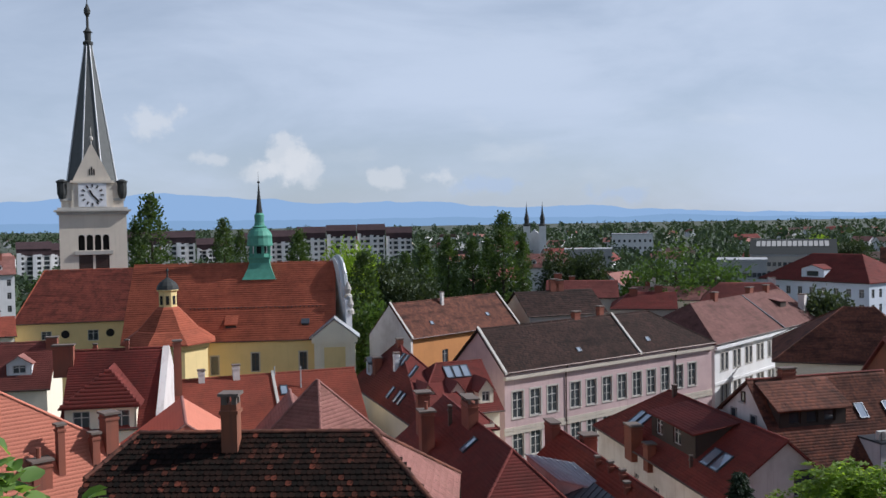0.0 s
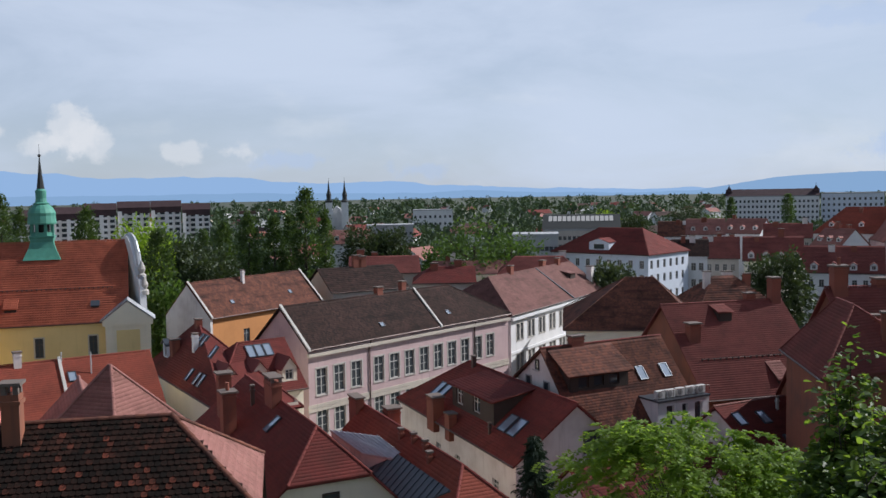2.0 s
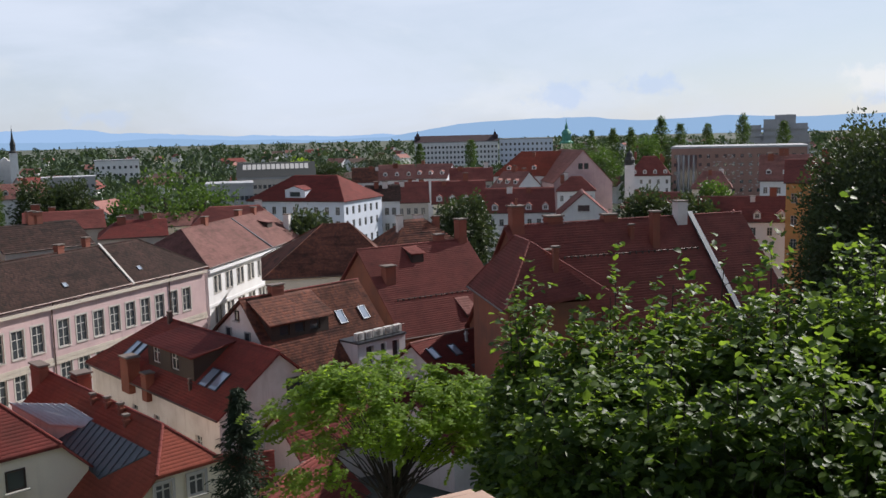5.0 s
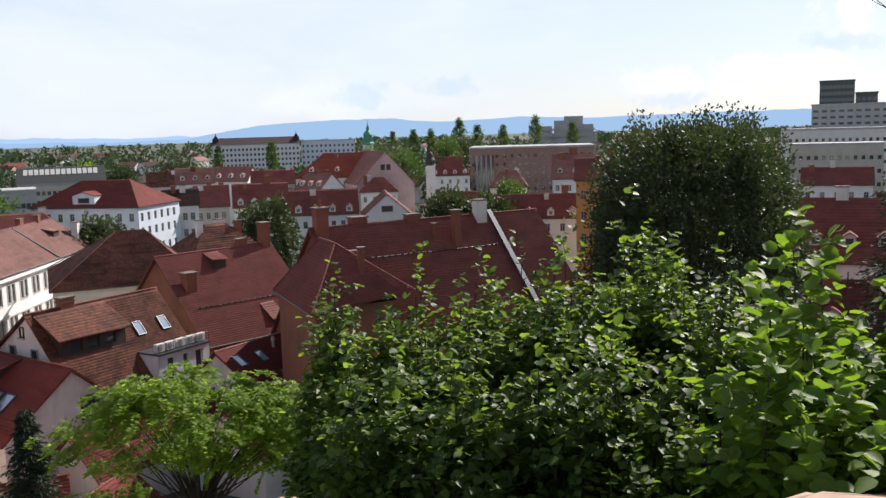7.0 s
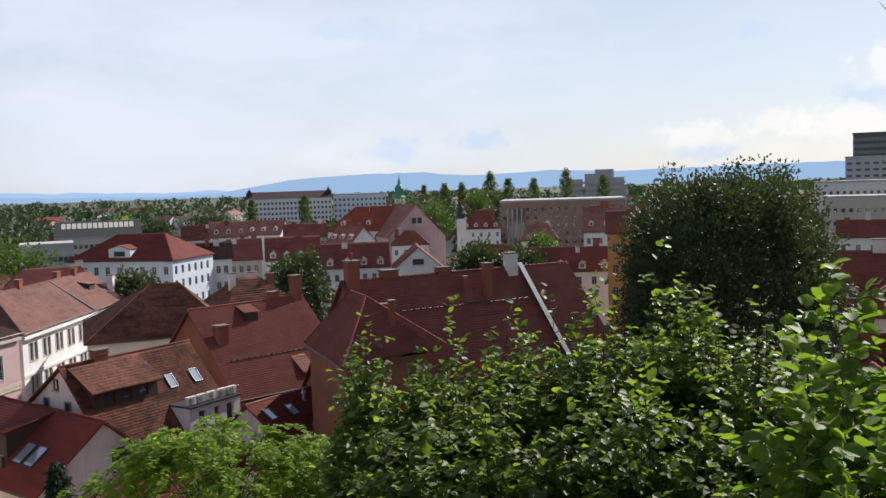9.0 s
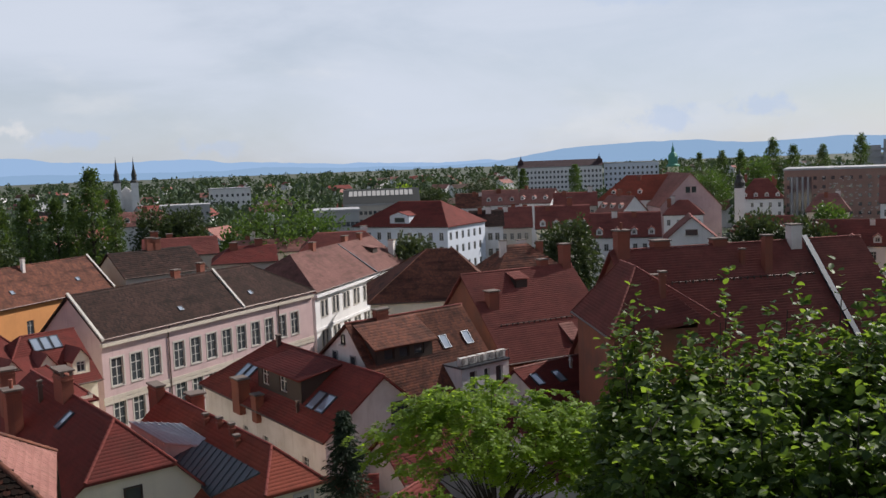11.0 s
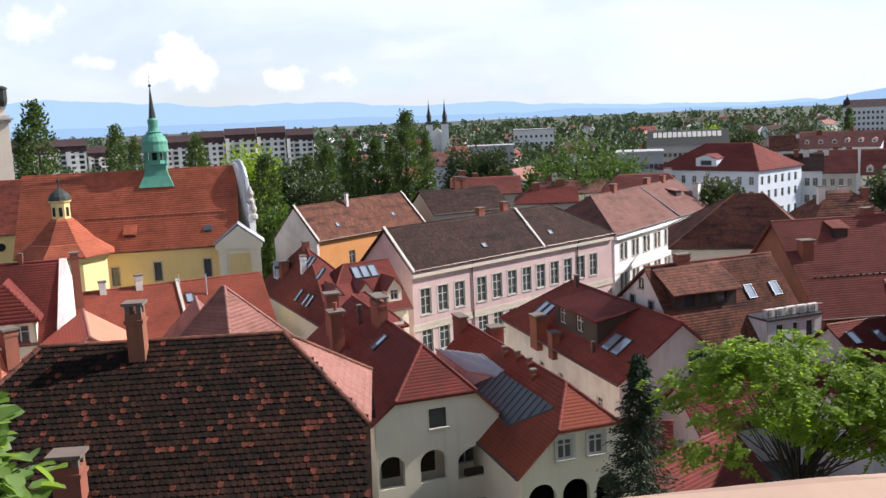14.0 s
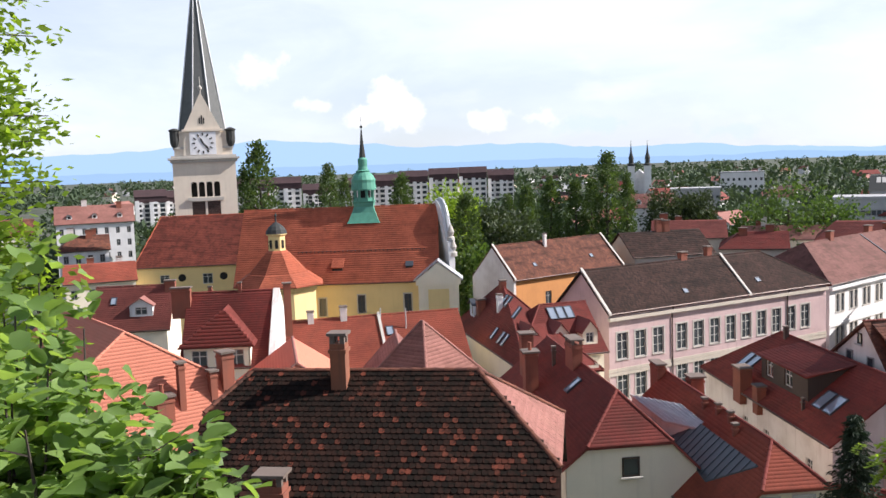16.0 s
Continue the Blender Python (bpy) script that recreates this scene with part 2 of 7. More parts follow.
W_WHITE = plaster("white plaster", (0.67, 0.66, 0.66), 0.3)
W_PINK = plaster("pink plaster", (0.50, 0.36, 0.355), 0.45)
W_BAND = plaster("greyish cream stucco", (0.50, 0.44, 0.37), 0.45)
W_ORANGE = plaster("orange plaster", (0.50, 0.22, 0.075), 0.4)
W_GREY = plaster("grey beige plaster", (0.45, 0.41, 0.36), 0.4)
W_BLUEW = plaster("cool white plaster", (0.58, 0.62, 0.69), 0.2)
W_OLDW = plaster("stained off-white plaster", (0.66, 0.61, 0.58), 0.55, (0.33, 0.26, 0.23))
W_TOWER = plaster("tower plaster", (0.66, 0.58, 0.48), 0.25)
W_BRICKY = plaster("old brick", (0.24, 0.085, 0.045), 0.6, (0.08, 0.05, 0.04))
W_LIB = plaster("weathered pink-grey brick", (0.30, 0.18, 0.145), 0.5, (0.16, 0.11, 0.09))
STONE = plaster("pale stone", (0.46, 0.43, 0.39), 0.4)
CONC = plaster("grey concrete", (0.36, 0.36, 0.37), 0.35)
BRICK = plaster("chimney brick", (0.24, 0.075, 0.045), 0.55, (0.10, 0.05, 0.04))
CAPST = plaster("chimney cap mortar", (0.15, 0.115, 0.095), 0.6)
FRAME = simple("white window paint", (0.50, 0.48, 0.45), 0.5)
FRAMEGR = simple("grey window paint", (0.30, 0.29, 0.28), 0.5)
DARKW = simple("dark stained wood", (0.045, 0.030, 0.022), 0.7)
GLASS = simple("window glass", (0.045, 0.052, 0.060), 0.08, 0.0, 0.5, 0.3, 0.9)
# pale blue base stands in for the bright sky the panes reflect
SKYGL = simple("skylight glass with painted sky sheen", (0.40, 0.46, 0.53), 0.08, 0.4, 0.5, 0.3, 1.0)
LEAD = simple("dark grey sheet metal", (0.085, 0.095, 0.11), 0.45, 0.6, 3.0, 0.4)
ZINC = simple("grey zinc sheet", (0.50, 0.51, 0.52), 0.45, 0.35, 2.0, 0.35)
GUTTER = simple("brown gutter metal", (0.09, 0.055, 0.045), 0.5, 0.3)
COPPER = simple("green copper patina", (0.085, 0.30, 0.215), 0.65, 0.1, 1.6, 0.6)
SLATE = simple("dark slate", (0.045, 0.047, 0.045), 0.65, 0.0, 2.5, 0.5, 0.25)
SPIRE = simple("grey weathered slate", (0.105, 0.110, 0.108), 0.6, 0.0, 1.5, 0.5, 0.3)
# near-black that paints the shade inside openings; also the clock marks
BLACK = simple("painted interior dark and clock black", (0.012, 0.011, 0.010), 0.9)
CLOCKW = simple("clock face enamel", (0.72, 0.72, 0.74), 0.5, 0, 2.0, 0.1)
GOLD = simple("gilded metal", (0.55, 0.38, 0.12), 0.35, 0.9)
BARK = simple("bark", (0.055, 0.042, 0.032), 0.95, 0, 9.0, 0.6)
ACM = simple("off-white enamel", (0.62, 0.61, 0.58), 0.45)

# ---- mesh helpers ----


def uv_all(bm):
    uv = bm.loops.layers.uv.verify()
    for f in bm.faces:
        n = f.normal
        h = Vector((0, 0, 1)).cross(n)
        h = h.normalized() if h.length > 1e-3 else Vector((1, 0, 0))
        v = n.cross(h)
        for lp in f.loops:
            lp[uv].uv = (lp.vert.co.dot(h), lp.vert.co.dot(v))


def part(name, bm, material, parent, label="", kind=""):
    me = bpy.data.meshes.new(name)
    bmesh.ops.recalc_face_normals(bm, faces=bm.faces)
    bm.to_mesh(me)
    bm.free()
    me.materials.append(material)
    ob = new(name, me)
    ob.parent = parent
    return tagged(ob, label, kind=kind)


def share(name, me, parent, m, label=""):
    ob = new(name, me)
    ob.parent = parent
    ob.matrix_basis = m
    return tagged(ob, label)


def np_mesh(name, verts, quads, material, smooth=False):
    """A mesh from arrays: verts (n, 3) and faces (m, 3 or 4)."""
    verts, quads = np.asarray(verts, np.float32), np.asarray(quads, np.int32)
    me = bpy.data.meshes.new(name)
    k = quads.shape[1]
    me.vertices.add(len(verts)), me.loops.add(quads.size), me.polygons.add(len(quads))
    me.vertices.foreach_set("co", verts.ravel())
    me.loops.foreach_set("vertex_index", quads.ravel())
    me.polygons.foreach_set("loop_start", np.arange(0, quads.size, k, dtype=np.int32))
    me.update(calc_edges=True)
    me.materials.append(material)
    return me


def box(bm, x0, x1, y0, y1, z0, z1, m=None):
    vs = [bm.verts.new((x, y, z)) for z in (z0, z1) for y in (y0, y1) for x in (x0, x1)]
    for f in ((0, 2, 3, 1), (4, 5, 7, 6), (0, 1, 5, 4), (2, 6, 7, 3), (0, 4, 6, 2), (1, 3, 7, 5)):
        bm.faces.new([vs[i] for i in f])
    if m is not None:
        for v in vs:
            v.co = m @ v.co
    return vs


def poly(bm, pts):
    return bm.faces.new([bm.verts.new(p) for p in pts])


def prism(bm, pts, off):
    """A closed solid: a polygon pushed along off."""
    n = len(pts)
    a = [bm.verts.new(p) for p in pts]
    b = [bm.verts.new(Vector(p) + Vector(off)) for p in pts]
    bm.faces.new(a), bm.faces.new(b[::-1])
    for i in range(n):
        bm.faces.new((a[i], b[i], b[(i + 1) % n], a[(i + 1) % n]))


def lathe(bm, prof, n, cx=0, cy=0, rot=0.0, sq=False):
    """Turned or many-sided solid from (radius, z) pairs."""
    rings = []
    for r, z in prof:
        rings.append([bm.verts.new((cx + r * math.cos(rot + 2 * math.pi * i / n), cy + r * math.sin(rot + 2 * math.pi * i / n), z)) for i in range(n)])
    for a, b in zip(rings, rings[1:]):
        for i in range(n):
            bm.faces.new((a[i], a[(i + 1) % n], b[(i + 1) % n], b[i]))
    bm.faces.new(rings[0][::-1]), bm.faces.new(rings[-1])


def tube(bm, pts, r, n=6, r1=None):
    pts = [Vector(p) for p in pts]
    rings = []
    for i, p in enumerate(pts):
        d = (pts[min(i + 1, len(pts) - 1)] - pts[max(i - 1, 0)]).normalized()
        s = d.cross(Vector((0.31, 0.17, 0.93))).normalized()
        t = d.cross(s)
        rr = r if r1 is None else r + (r1 - r) * i / (len(pts) - 1)
        rings.append([bm.verts.new(p + rr * (math.cos(6.2832 * k / n) * s + math.sin(6.2832 * k / n) * t)) for k in range(n)])
    for a, b in zip(rings, rings[1:]):
        for k in range(n):
            bm.faces.new((a[k], a[(k + 1) % n], b[(k + 1) % n], b[k]))
    bm.faces.new(rings[0][::-1]), bm.faces.new(rings[-1])


def thing(name, x, y, z, a, label, category, group="", kind=""):
    ob = new(name)
    ob.empty_display_size = 0.5
    ob.matrix_basis = pose(x, y, z, 0, 0, a)
    return tagged(ob, label, category, group, kind)


def hill(x, y):
    """Height of the ground: the castle hill falls from the terrace to the flat town."""
    d = math.hypot(x, y)
    az = math.degrees(math.atan2(x, y))
    if y < 0 or d < 2.9:
        return 26.2
    k = min(1, max(0, (az - 40) / 30))
    d *= 1 - 0.38 * k * k * (3 - 2 * k)
    xs, zs = (2.9, 8, 15, 25, 40, 55, 80, 110, 9000), (26.2, 23.4, 19.0, 13.5, 8.5, 4.5, 1.0, 0.0, 0.0)
    return float(np.interp(d, xs, zs))


# ---- windows ----
WIN = {}


def window_mesh(w, h, style):
    key = (round(w, 2), round(h, 2), style)
    if key in WIN:
        return WIN[key]
    fm = {"white": FRAME, "grey": FRAMEGR, "dark": DARKW}[style.split("_")[0]]
    bm = bmesh.new()
    t = 0.09
    for x0, x1, z0, z1 in ((-w / 2, w / 2, 0, t), (-w / 2, w / 2, h - t, h), (-w / 2, -w / 2 + t, t, h - t), (w / 2 - t, w / 2, t, h - t)):
        box(bm, x0, x1, 0.10, 0.20, z0, z1)
    if "plain" not in style:
        box(bm, -0.045, 0.045, 0.11, 0.19, t, h - t)
        box(bm, -w / 2 + t, w / 2 - t, 0.115, 0.185, h * 0.66, h * 0.66 + 0.07)
        if h > 2:
            box(bm, -w / 2 + t, w / 2 - t, 0.12, 0.18, h * 0.33, h * 0.33 + 0.04)
    a = bpy.data.meshes.new("window")
    bmesh.ops.recalc_face_normals(bm, faces=bm.faces)
    bm.to_mesh(a), bm.free()
    a.materials.append(fm)
    bm = bmesh.new()
    box(bm, -w / 2 + 0.05, w / 2 - 0.05, 0.145, 0.16, 0.05, h - 0.05)
    b = bpy.data.meshes.new("pane")
    bmesh.ops.recalc_face_normals(bm, faces=bm.faces)
    bm.to_mesh(b), bm.free()
    b.materials.append(GLASS)
    bm = bmesh.new()
    box(bm, -w / 2 - 0.12, w / 2 + 0.12, -0.09, 0.10, -0.09, 0.0)
    c = bpy.data.meshes.new("sill")
    bmesh.ops.recalc_face_normals(bm, faces=bm.faces)
    bm.to_mesh(c), bm.free()
    c.materials.append(STONE)
    bm = bmesh.new()
    s = 0.16
    for x0, x1, z0, z1 in ((-w / 2 - s, -w / 2, 0, h), (w / 2, w / 2 + s, 0, h), (-w / 2 - s, w / 2 + s, h, h + s)):
        box(bm, x0, x1, -0.035, 0.02, z0, z1)
    d = bpy.data.meshes.new("surround")
    bmesh.ops.recalc_face_normals(bm, faces=bm.faces)
    bm.to_mesh(d), bm.free()
    d.materials.append(STONE)
    WIN[key] = (a, b, c, d)
    return WIN[key]


def put_window(parent, m, w, h, style):
    a, b, c, d = window_mesh(w, h, style)
    f = share("window", a, parent, m)
    share("pane", b, f, Matrix.Identity(4))
    if "far" not in style:
        share("sill", c, f, Matrix.Identity(4))
    if "trim" in style:
        share("surround", d, f, Matrix.Identity(4))
    return f


def wall_panel(bm, o, ux, inn, width, z0, z1, rects, depth=0.32):
    """A flat wall with real openings and reveals. o: lower left corner seen from outside, ux: to the right, inn: inwards."""
    o, ux, inn = Vector(o), Vector(ux), Vector(inn)
    xs = sorted({0.0, width, *[r[0] for r in rects], *[r[1] for r in rects]})
    zs = sorted({z0, z1, *[r[2] for r in rects], *[r[3] for r in rects]})

    def pt(s, z, d=0.0):
        v = o + ux * s + inn * d
        return (v.x, v.y, z)

    for i in range(len(xs) - 1):
        for j in range(len(zs) - 1):
            cx, cz = (xs[i] + xs[i + 1]) / 2, (zs[j] + zs[j + 1]) / 2
            if any(r[0] < cx < r[1] and r[2] < cz < r[3] for r in rects):
                continue
            poly(bm, (pt(xs[i], zs[j]), pt(xs[i + 1], zs[j]), pt(xs[i + 1], zs[j + 1]), pt(xs[i], zs[j + 1])))
    for a, b, c, d in rects:
        for p, q in (((a, c), (b, c)), ((b, c), (b, d)), ((b, d), (a, d)), ((a, d), (a, c))):
            poly(bm, (pt(*p), pt(*q), pt(*q, depth), pt(*p, depth)))


# ---- roofs and houses ----


def tile_rows(face, u, step, rise=0.006, jitter=0.008, seed=1):
    """Tiles laid in overlapping courses over one roof face (a convex polygon of points, its first edge the eave). Arrays of verts and quads."""
    rnd = np.random.RandomState(seed)
    P = np.array([tuple(p) for p in face], float)
    ex = P[1] - P[0]
    ex /= np.linalg.norm(ex)
    n = np.cross(ex, P[2] - P[0])
    n /= np.linalg.norm(n)
    if n[2] < 0:
        n = -n
    ey = np.cross(n, ex)
    if ey[2] < 0:
        ey = -ey
    q = np.c_[(P - P[0]) @ ex, (P - P[0]) @ ey]
    V, Q = [], []
    vmax = q[:, 1].max()
    rows = int(vmax / step)
    for r in range(rows):
        v = (r + 0.4) * step
        cross = []
        for i in range(len(q)):
            a, b = q[i], q[(i + 1) % len(q)]
            if (a[1] - v) * (b[1] - v) < 0:
                cross.append(a[0] + (b[0] - a[0]) * (v - a[1]) / (b[1] - a[1]))
        if len(cross) < 2:
            continue
        lo, hi = min(cross), max(cross)
        cnt = max(1, int(round((hi - lo) / u)))
        xs = np.linspace(lo, hi, cnt + 1)
        x0, x1 = xs[:-1] + 0.008, xs[1:] - 0.008
        v0, v1 = r * step - 0.03, (r + 1) * step + 0.02
        lift = rise + rnd.rand(cnt) * jitter
        base = P[0] + n * 0.012

        def at(x, v, h):
            return base + np.outer(x, ex) + np.outer(np.full(len(x), v), ey) + np.outer(np.broadcast_to(h, x.shape), n)

        a, b, c, d = at(x0, v0, lift), at(x1, v0, lift), at(x1, v1, 0.0), at(x0, v1, 0.0)
        e, f = at(x0, v0, 0.0), at(x1, v0, 0.0)
        s = sum(len(k) for k in V)
        V.append(np.stack([a, b, c, d, e, f], 1).reshape(-1, 3))
        k = s + 6 * np.arange(cnt)
        Q += [np.stack([k, k + 1, k + 2, k + 3], 1), np.stack([k + 4, k + 5, k + 1, k], 1)]
    if not V:
        return np.zeros((0, 3)), np.zeros((0, 4), int)
    return np.concatenate(V), np.concatenate(Q)


def cap_line(bm, a, b, r=0.10, step=0.38):
    """A row of overlapping half-round ridge tiles from a to b."""
    a, b = Vector(a), Vector(b)
    d = b - a
    n = max(1, int(d.length / step))
    d.normalize()
    s = d.cross(Vector((0, 0, 1))).normalized()
    up = s.cross(d)
    w = (b - a).length / n
    for i in range(n):
        p, q = a + d * (i * w), a + d * ((i + 1) * w + 0.04)
        ra, rb = r * 1.12, r * 0.9
        k = 6
        A = [bm.verts.new(p + ra * (math.cos(math.pi * j / k) * s + math.sin(math.pi * j / k) * up * 0.9) - up * 0.03) for j in range(k + 1)]
        B = [bm.verts.new(q + rb * (math.cos(math.pi * j / k) * s + math.sin(math.pi * j / k) * up * 0.9) - up * 0.03) for j in range(k + 1)]
        for j in range(k):
            bm.faces.new((A[j], A[j + 1], B[j + 1], B[j]))
        bm.faces.new(A[::-1])


class House:
    pass


SEED = [10]


def house(name, label, q, base, roof_m, wall_m, openings=None, category="house", tile=(0.2, 0.24), caps=None, over=0.35, sides=(1, 1, 1, 1), thick=0.16, fascia=GUTTER, group=""):
    """A house with a gable, hipped or half-hipped roof. q: x, y, angle, length, front half width, eave, ridge, hip insets, half-hip shares, back half width, back eave."""
    x, y, a, L, w, ze, zr, h0, h1, k0, k1, wb, zeb = q
    h = House()
    h.root = thing(name, x, y, base, a, label, category, group)
    ze, zr, zeb = ze - base, zr - base, zeb - base
    B = w + wb
    z0, z1 = ze + k0 * (zr - ze), ze + k1 * (zr - ze)
    yb0, yb1 = (B - wb * (zz - zeb) / (zr - zeb) for zz in (z0, z1))
    h.L, h.w, h.wb, h.ze, h.zr, h.zeb, h.base, h.B = L, w, wb, ze, zr, zeb, base, B
    r0, r1 = (h0, w, zr), (L - h1, w, zr)
    # roof faces, eave edge first
    front = [(0, 0, ze), (L, 0, ze)] + ([(L, k1 * w, z1)] if h1 and k1 else []) + [r1, r0] + ([(0, k0 * w, z0)] if h0 and k0 else [])
    back = [(L, B, zeb), (0, B, zeb)] + ([(0, yb0, z0)] if h0 and k0 else []) + [r0, r1] + ([(L, yb1, z1)] if h1 and k1 else [])
    faces = [front, back]
    if h0:
        e0 = [(0, yb0, z0), (0, k0 * w, z0)] if k0 else [(0, B, zeb), (0, 0, ze)]
        faces.append(e0 + [r0])
    if h1:
        e1 = [(L, k1 * w, z1), (L, yb1, z1)] if k1 else [(L, 0, ze), (L, B, zeb)]
        faces.append(e1 + [r1])
    bm = bmesh.new()
    for f in faces:
        prism(bm, f, (0, 0, -thick))
    h.roof = part("roof", bm, roof_m, h.root)
    if tile:
        VV, QQ, n = [], [], 0
        for i, f in enumerate(faces):
            if not sides[i if i < 2 else (2 if (i == 2 and h0) else 3)]:
                continue
            SEED[0] += 1
            V, Q = tile_rows(f, tile[0], tile[1], seed=SEED[0])
            VV.append(V), QQ.append(Q + n)
            n += len(V)
        me = np_mesh("tiles", np.concatenate(VV), np.concatenate(QQ), roof_m)
        share("tiles", me, h.roof, Matrix.Identity(4))["kind"] = "stuff"
    if caps:
        bm = bmesh.new()
        lift = Vector((0, 0, 0.05))
        lines = [(r0, r1)]
        for r, hh, k, e in ((r0, h0, k0, 0), (r1, h1, k1, L)):
            if hh:
                zz, yy = (z0, yb0) if e == 0 else (z1, yb1)
                lines += [((e, k * w, ze + k * (zr - ze)), r), ((e, yy, zz if k else zeb), r)]
        for p, s in lines:
            cap_line(bm, Vector(p) + lift, Vector(s) + lift)
        part("ridge_tiles", bm, caps, h.roof)
    # fascia boards and gutters along the eaves
    bm = bmesh.new()
    tube(bm, [(-0.02, -0.07, ze - 0.06), (L + 0.02, -0.07, ze - 0.06)], 0.075)
    part("gutter", bm, fascia, h.root)
    # walls
    openings = openings or {}
    o = over
    sf, sb = (zr - ze) / w, (zr - zeb) / wb
    zf, zk = ze + o * sf - thick - 0.02, zeb + o * sb - thick - 0.02
    ex0, ex1 = (o, o)
    frames = {"front": ((ex0, o), (1, 0), (0, 1), L - ex0 - ex1, zf), "end1": ((L - ex1, o), (0, 1), (-1, 0), B - 2 * o, min(zf, zk)),
              "back": ((L - ex1, B - o), (-1, 0), (0, -1), L - ex0 - ex1, zk), "end0": ((ex0, B - o), (0, -1), (1, 0), B - 2 * o, min(zf, zk))}
    h.frames = frames
    bm = bmesh.new()
    for key, (p, ux, inn, wd, top) in frames.items():
        rects = []
        for s, z, ww, hh, *st in openings.get(key, []):
            z -= base
            rects.append((s - ww / 2, s + ww / 2, z - hh / 2, z + hh / 2))
            m = Matrix(((ux[0], inn[0], 0, p[0] + ux[0] * s), (ux[1], inn[1], 0, p[1] + ux[1] * s), (0, 0, 1, z - hh / 2), (0, 0, 0, 1)))
            if not st or st[0] != "open":
                put_window(h.root, m, ww, hh, st[0] if st else "white")
        wall_panel(bm, (p[0], p[1], 0), (*ux, 0), (*inn, 0), wd, -2.0, top, rects)
    # gables
    for e, k, hh, xx in ((0, k0, h0, ex0), (1, k1, h1, L - ex1)):
        lo = min(zf, zk)
        if hh and not k:
            continue
        d = thick + 0.02
        pts = [(xx, o, lo), (xx, B - o, lo), (xx, B - o, zk)]
        if hh:
            zz = ze + k * (zr - ze) - d
            pts += [(xx, B - wb * (zz + d - zeb) / (zr - zeb), zz), (xx, k * w, zz)]
        else:
            pts += [(xx, w, zr - d)]
        pts += [(xx, o, zf)]
        clean = []
        for p in pts:
            if not clean or (Vector(p) - Vector(clean[-1])).length > 1e-3:
                clean.append(p)
        if (Vector(clean[0]) - Vector(clean[-1])).length < 1e-3:
            clean.pop()
        prism(bm, clean, ((0.3 if e == 0 else -0.3), 0, 0))
    h.wall = part("wall", bm, wall_m, h.root)
    return h


def slope_m(h, s, f):
    """The frame of a spot on the front (f up to 1) or back slope: x along the eave, y up the slope, z out of it."""
    if f <= 1:
        ang = math.atan2(h.zr - h.ze, h.w)
        return Matrix.Translation((s, f * h.w, h.ze + f * (h.zr - h.ze))) @ Matrix.Rotation(ang, 4, "X")
    g = 2 - f
    ang = math.atan2(h.zr - h.zeb, h.wb)
    return Matrix.Translation((s, h.B - g * h.wb, h.zeb + g * (h.zr - h.zeb))) @ Matrix.Rotation(math.pi, 4, "Z") @ Matrix.Rotation(ang, 4, "X")


def skylight(h, s, f, w=0.8, l=1.2, blind=False):
    m = slope_m(h, s, f)
    bm = bmesh.new()
    t = 0.07
    for x0, x1, y0, y1 in ((-w / 2, w / 2, -l / 2, -l / 2 + t), (-w / 2, w / 2, l / 2 - t, l / 2), (-w / 2, -w / 2 + t, -l / 2 + t, l / 2 - t), (w / 2 - t, w / 2, -l / 2 + t, l / 2 - t)):
        box(bm, x0, x1, y0, y1, -0.05, 0.15)
    k = part("skylight", bm, LEAD, h.root, "grey framed roof window")
    k.matrix_basis = m
    bm = bmesh.new()
    box(bm, -w / 2 + t, w / 2 - t, -l / 2 + t, l / 2 - t, 0.02, 0.11)
    part("pane", bm, SKYGL, k)


def chimney(h, s, f, w=0.7, d=0.7, up=1.5, cap=0.12, body=None, pots=0, open_top=False, at=None):
    """A brick stack through the roof, with a cap and pots."""
    p = at or slope_m(h, s, f).translation
    bm = bmesh.new()
    box(bm, -w / 2, w / 2, -d / 2, d / 2, -1.2, up)
    box(bm, -w / 2 - 0.05, w / 2 + 0.05, -d / 2 - 0.05, d / 2 + 0.05, up - 0.32, up - 0.20)
    c = part("chimney", bm, body or BRICK, h.root)
    c.location = p
    bm = bmesh.new()
    if open_top:
        for sx in (-1, 1):
            for sy in (-1, 1):
                box(bm, sx * (w / 2 - 0.09) - 0.08, sx * (w / 2 - 0.09) + 0.08, sy * (d / 2 - 0.09) - 0.08, sy * (d / 2 - 0.09) + 0.08, up, up + 0.28)
        box(bm, -w / 2 - cap, w / 2 + cap, -d / 2 - cap, d / 2 + cap, up + 0.28, up + 0.38)
    else:
        box(bm, -w / 2 - cap, w / 2 + cap, -d / 2 - cap, d / 2 + cap, up, up + 0.12)
    part("chimney_cap", bm, CAPST, c)
    for i in range(pots):
        bm = bmesh.new()
        lathe(bm, [(0.13, 0), (0.11, 0.45), (0.14, 0.47), (0.14, 0.55)], 8, (i - (pots - 1) / 2) * 0.4, 0)
        o = part("chimney_pot", bm, BRICK, c)
        o.location = (0, 0, up + (0.38 if open_top else 0.12))
    return c


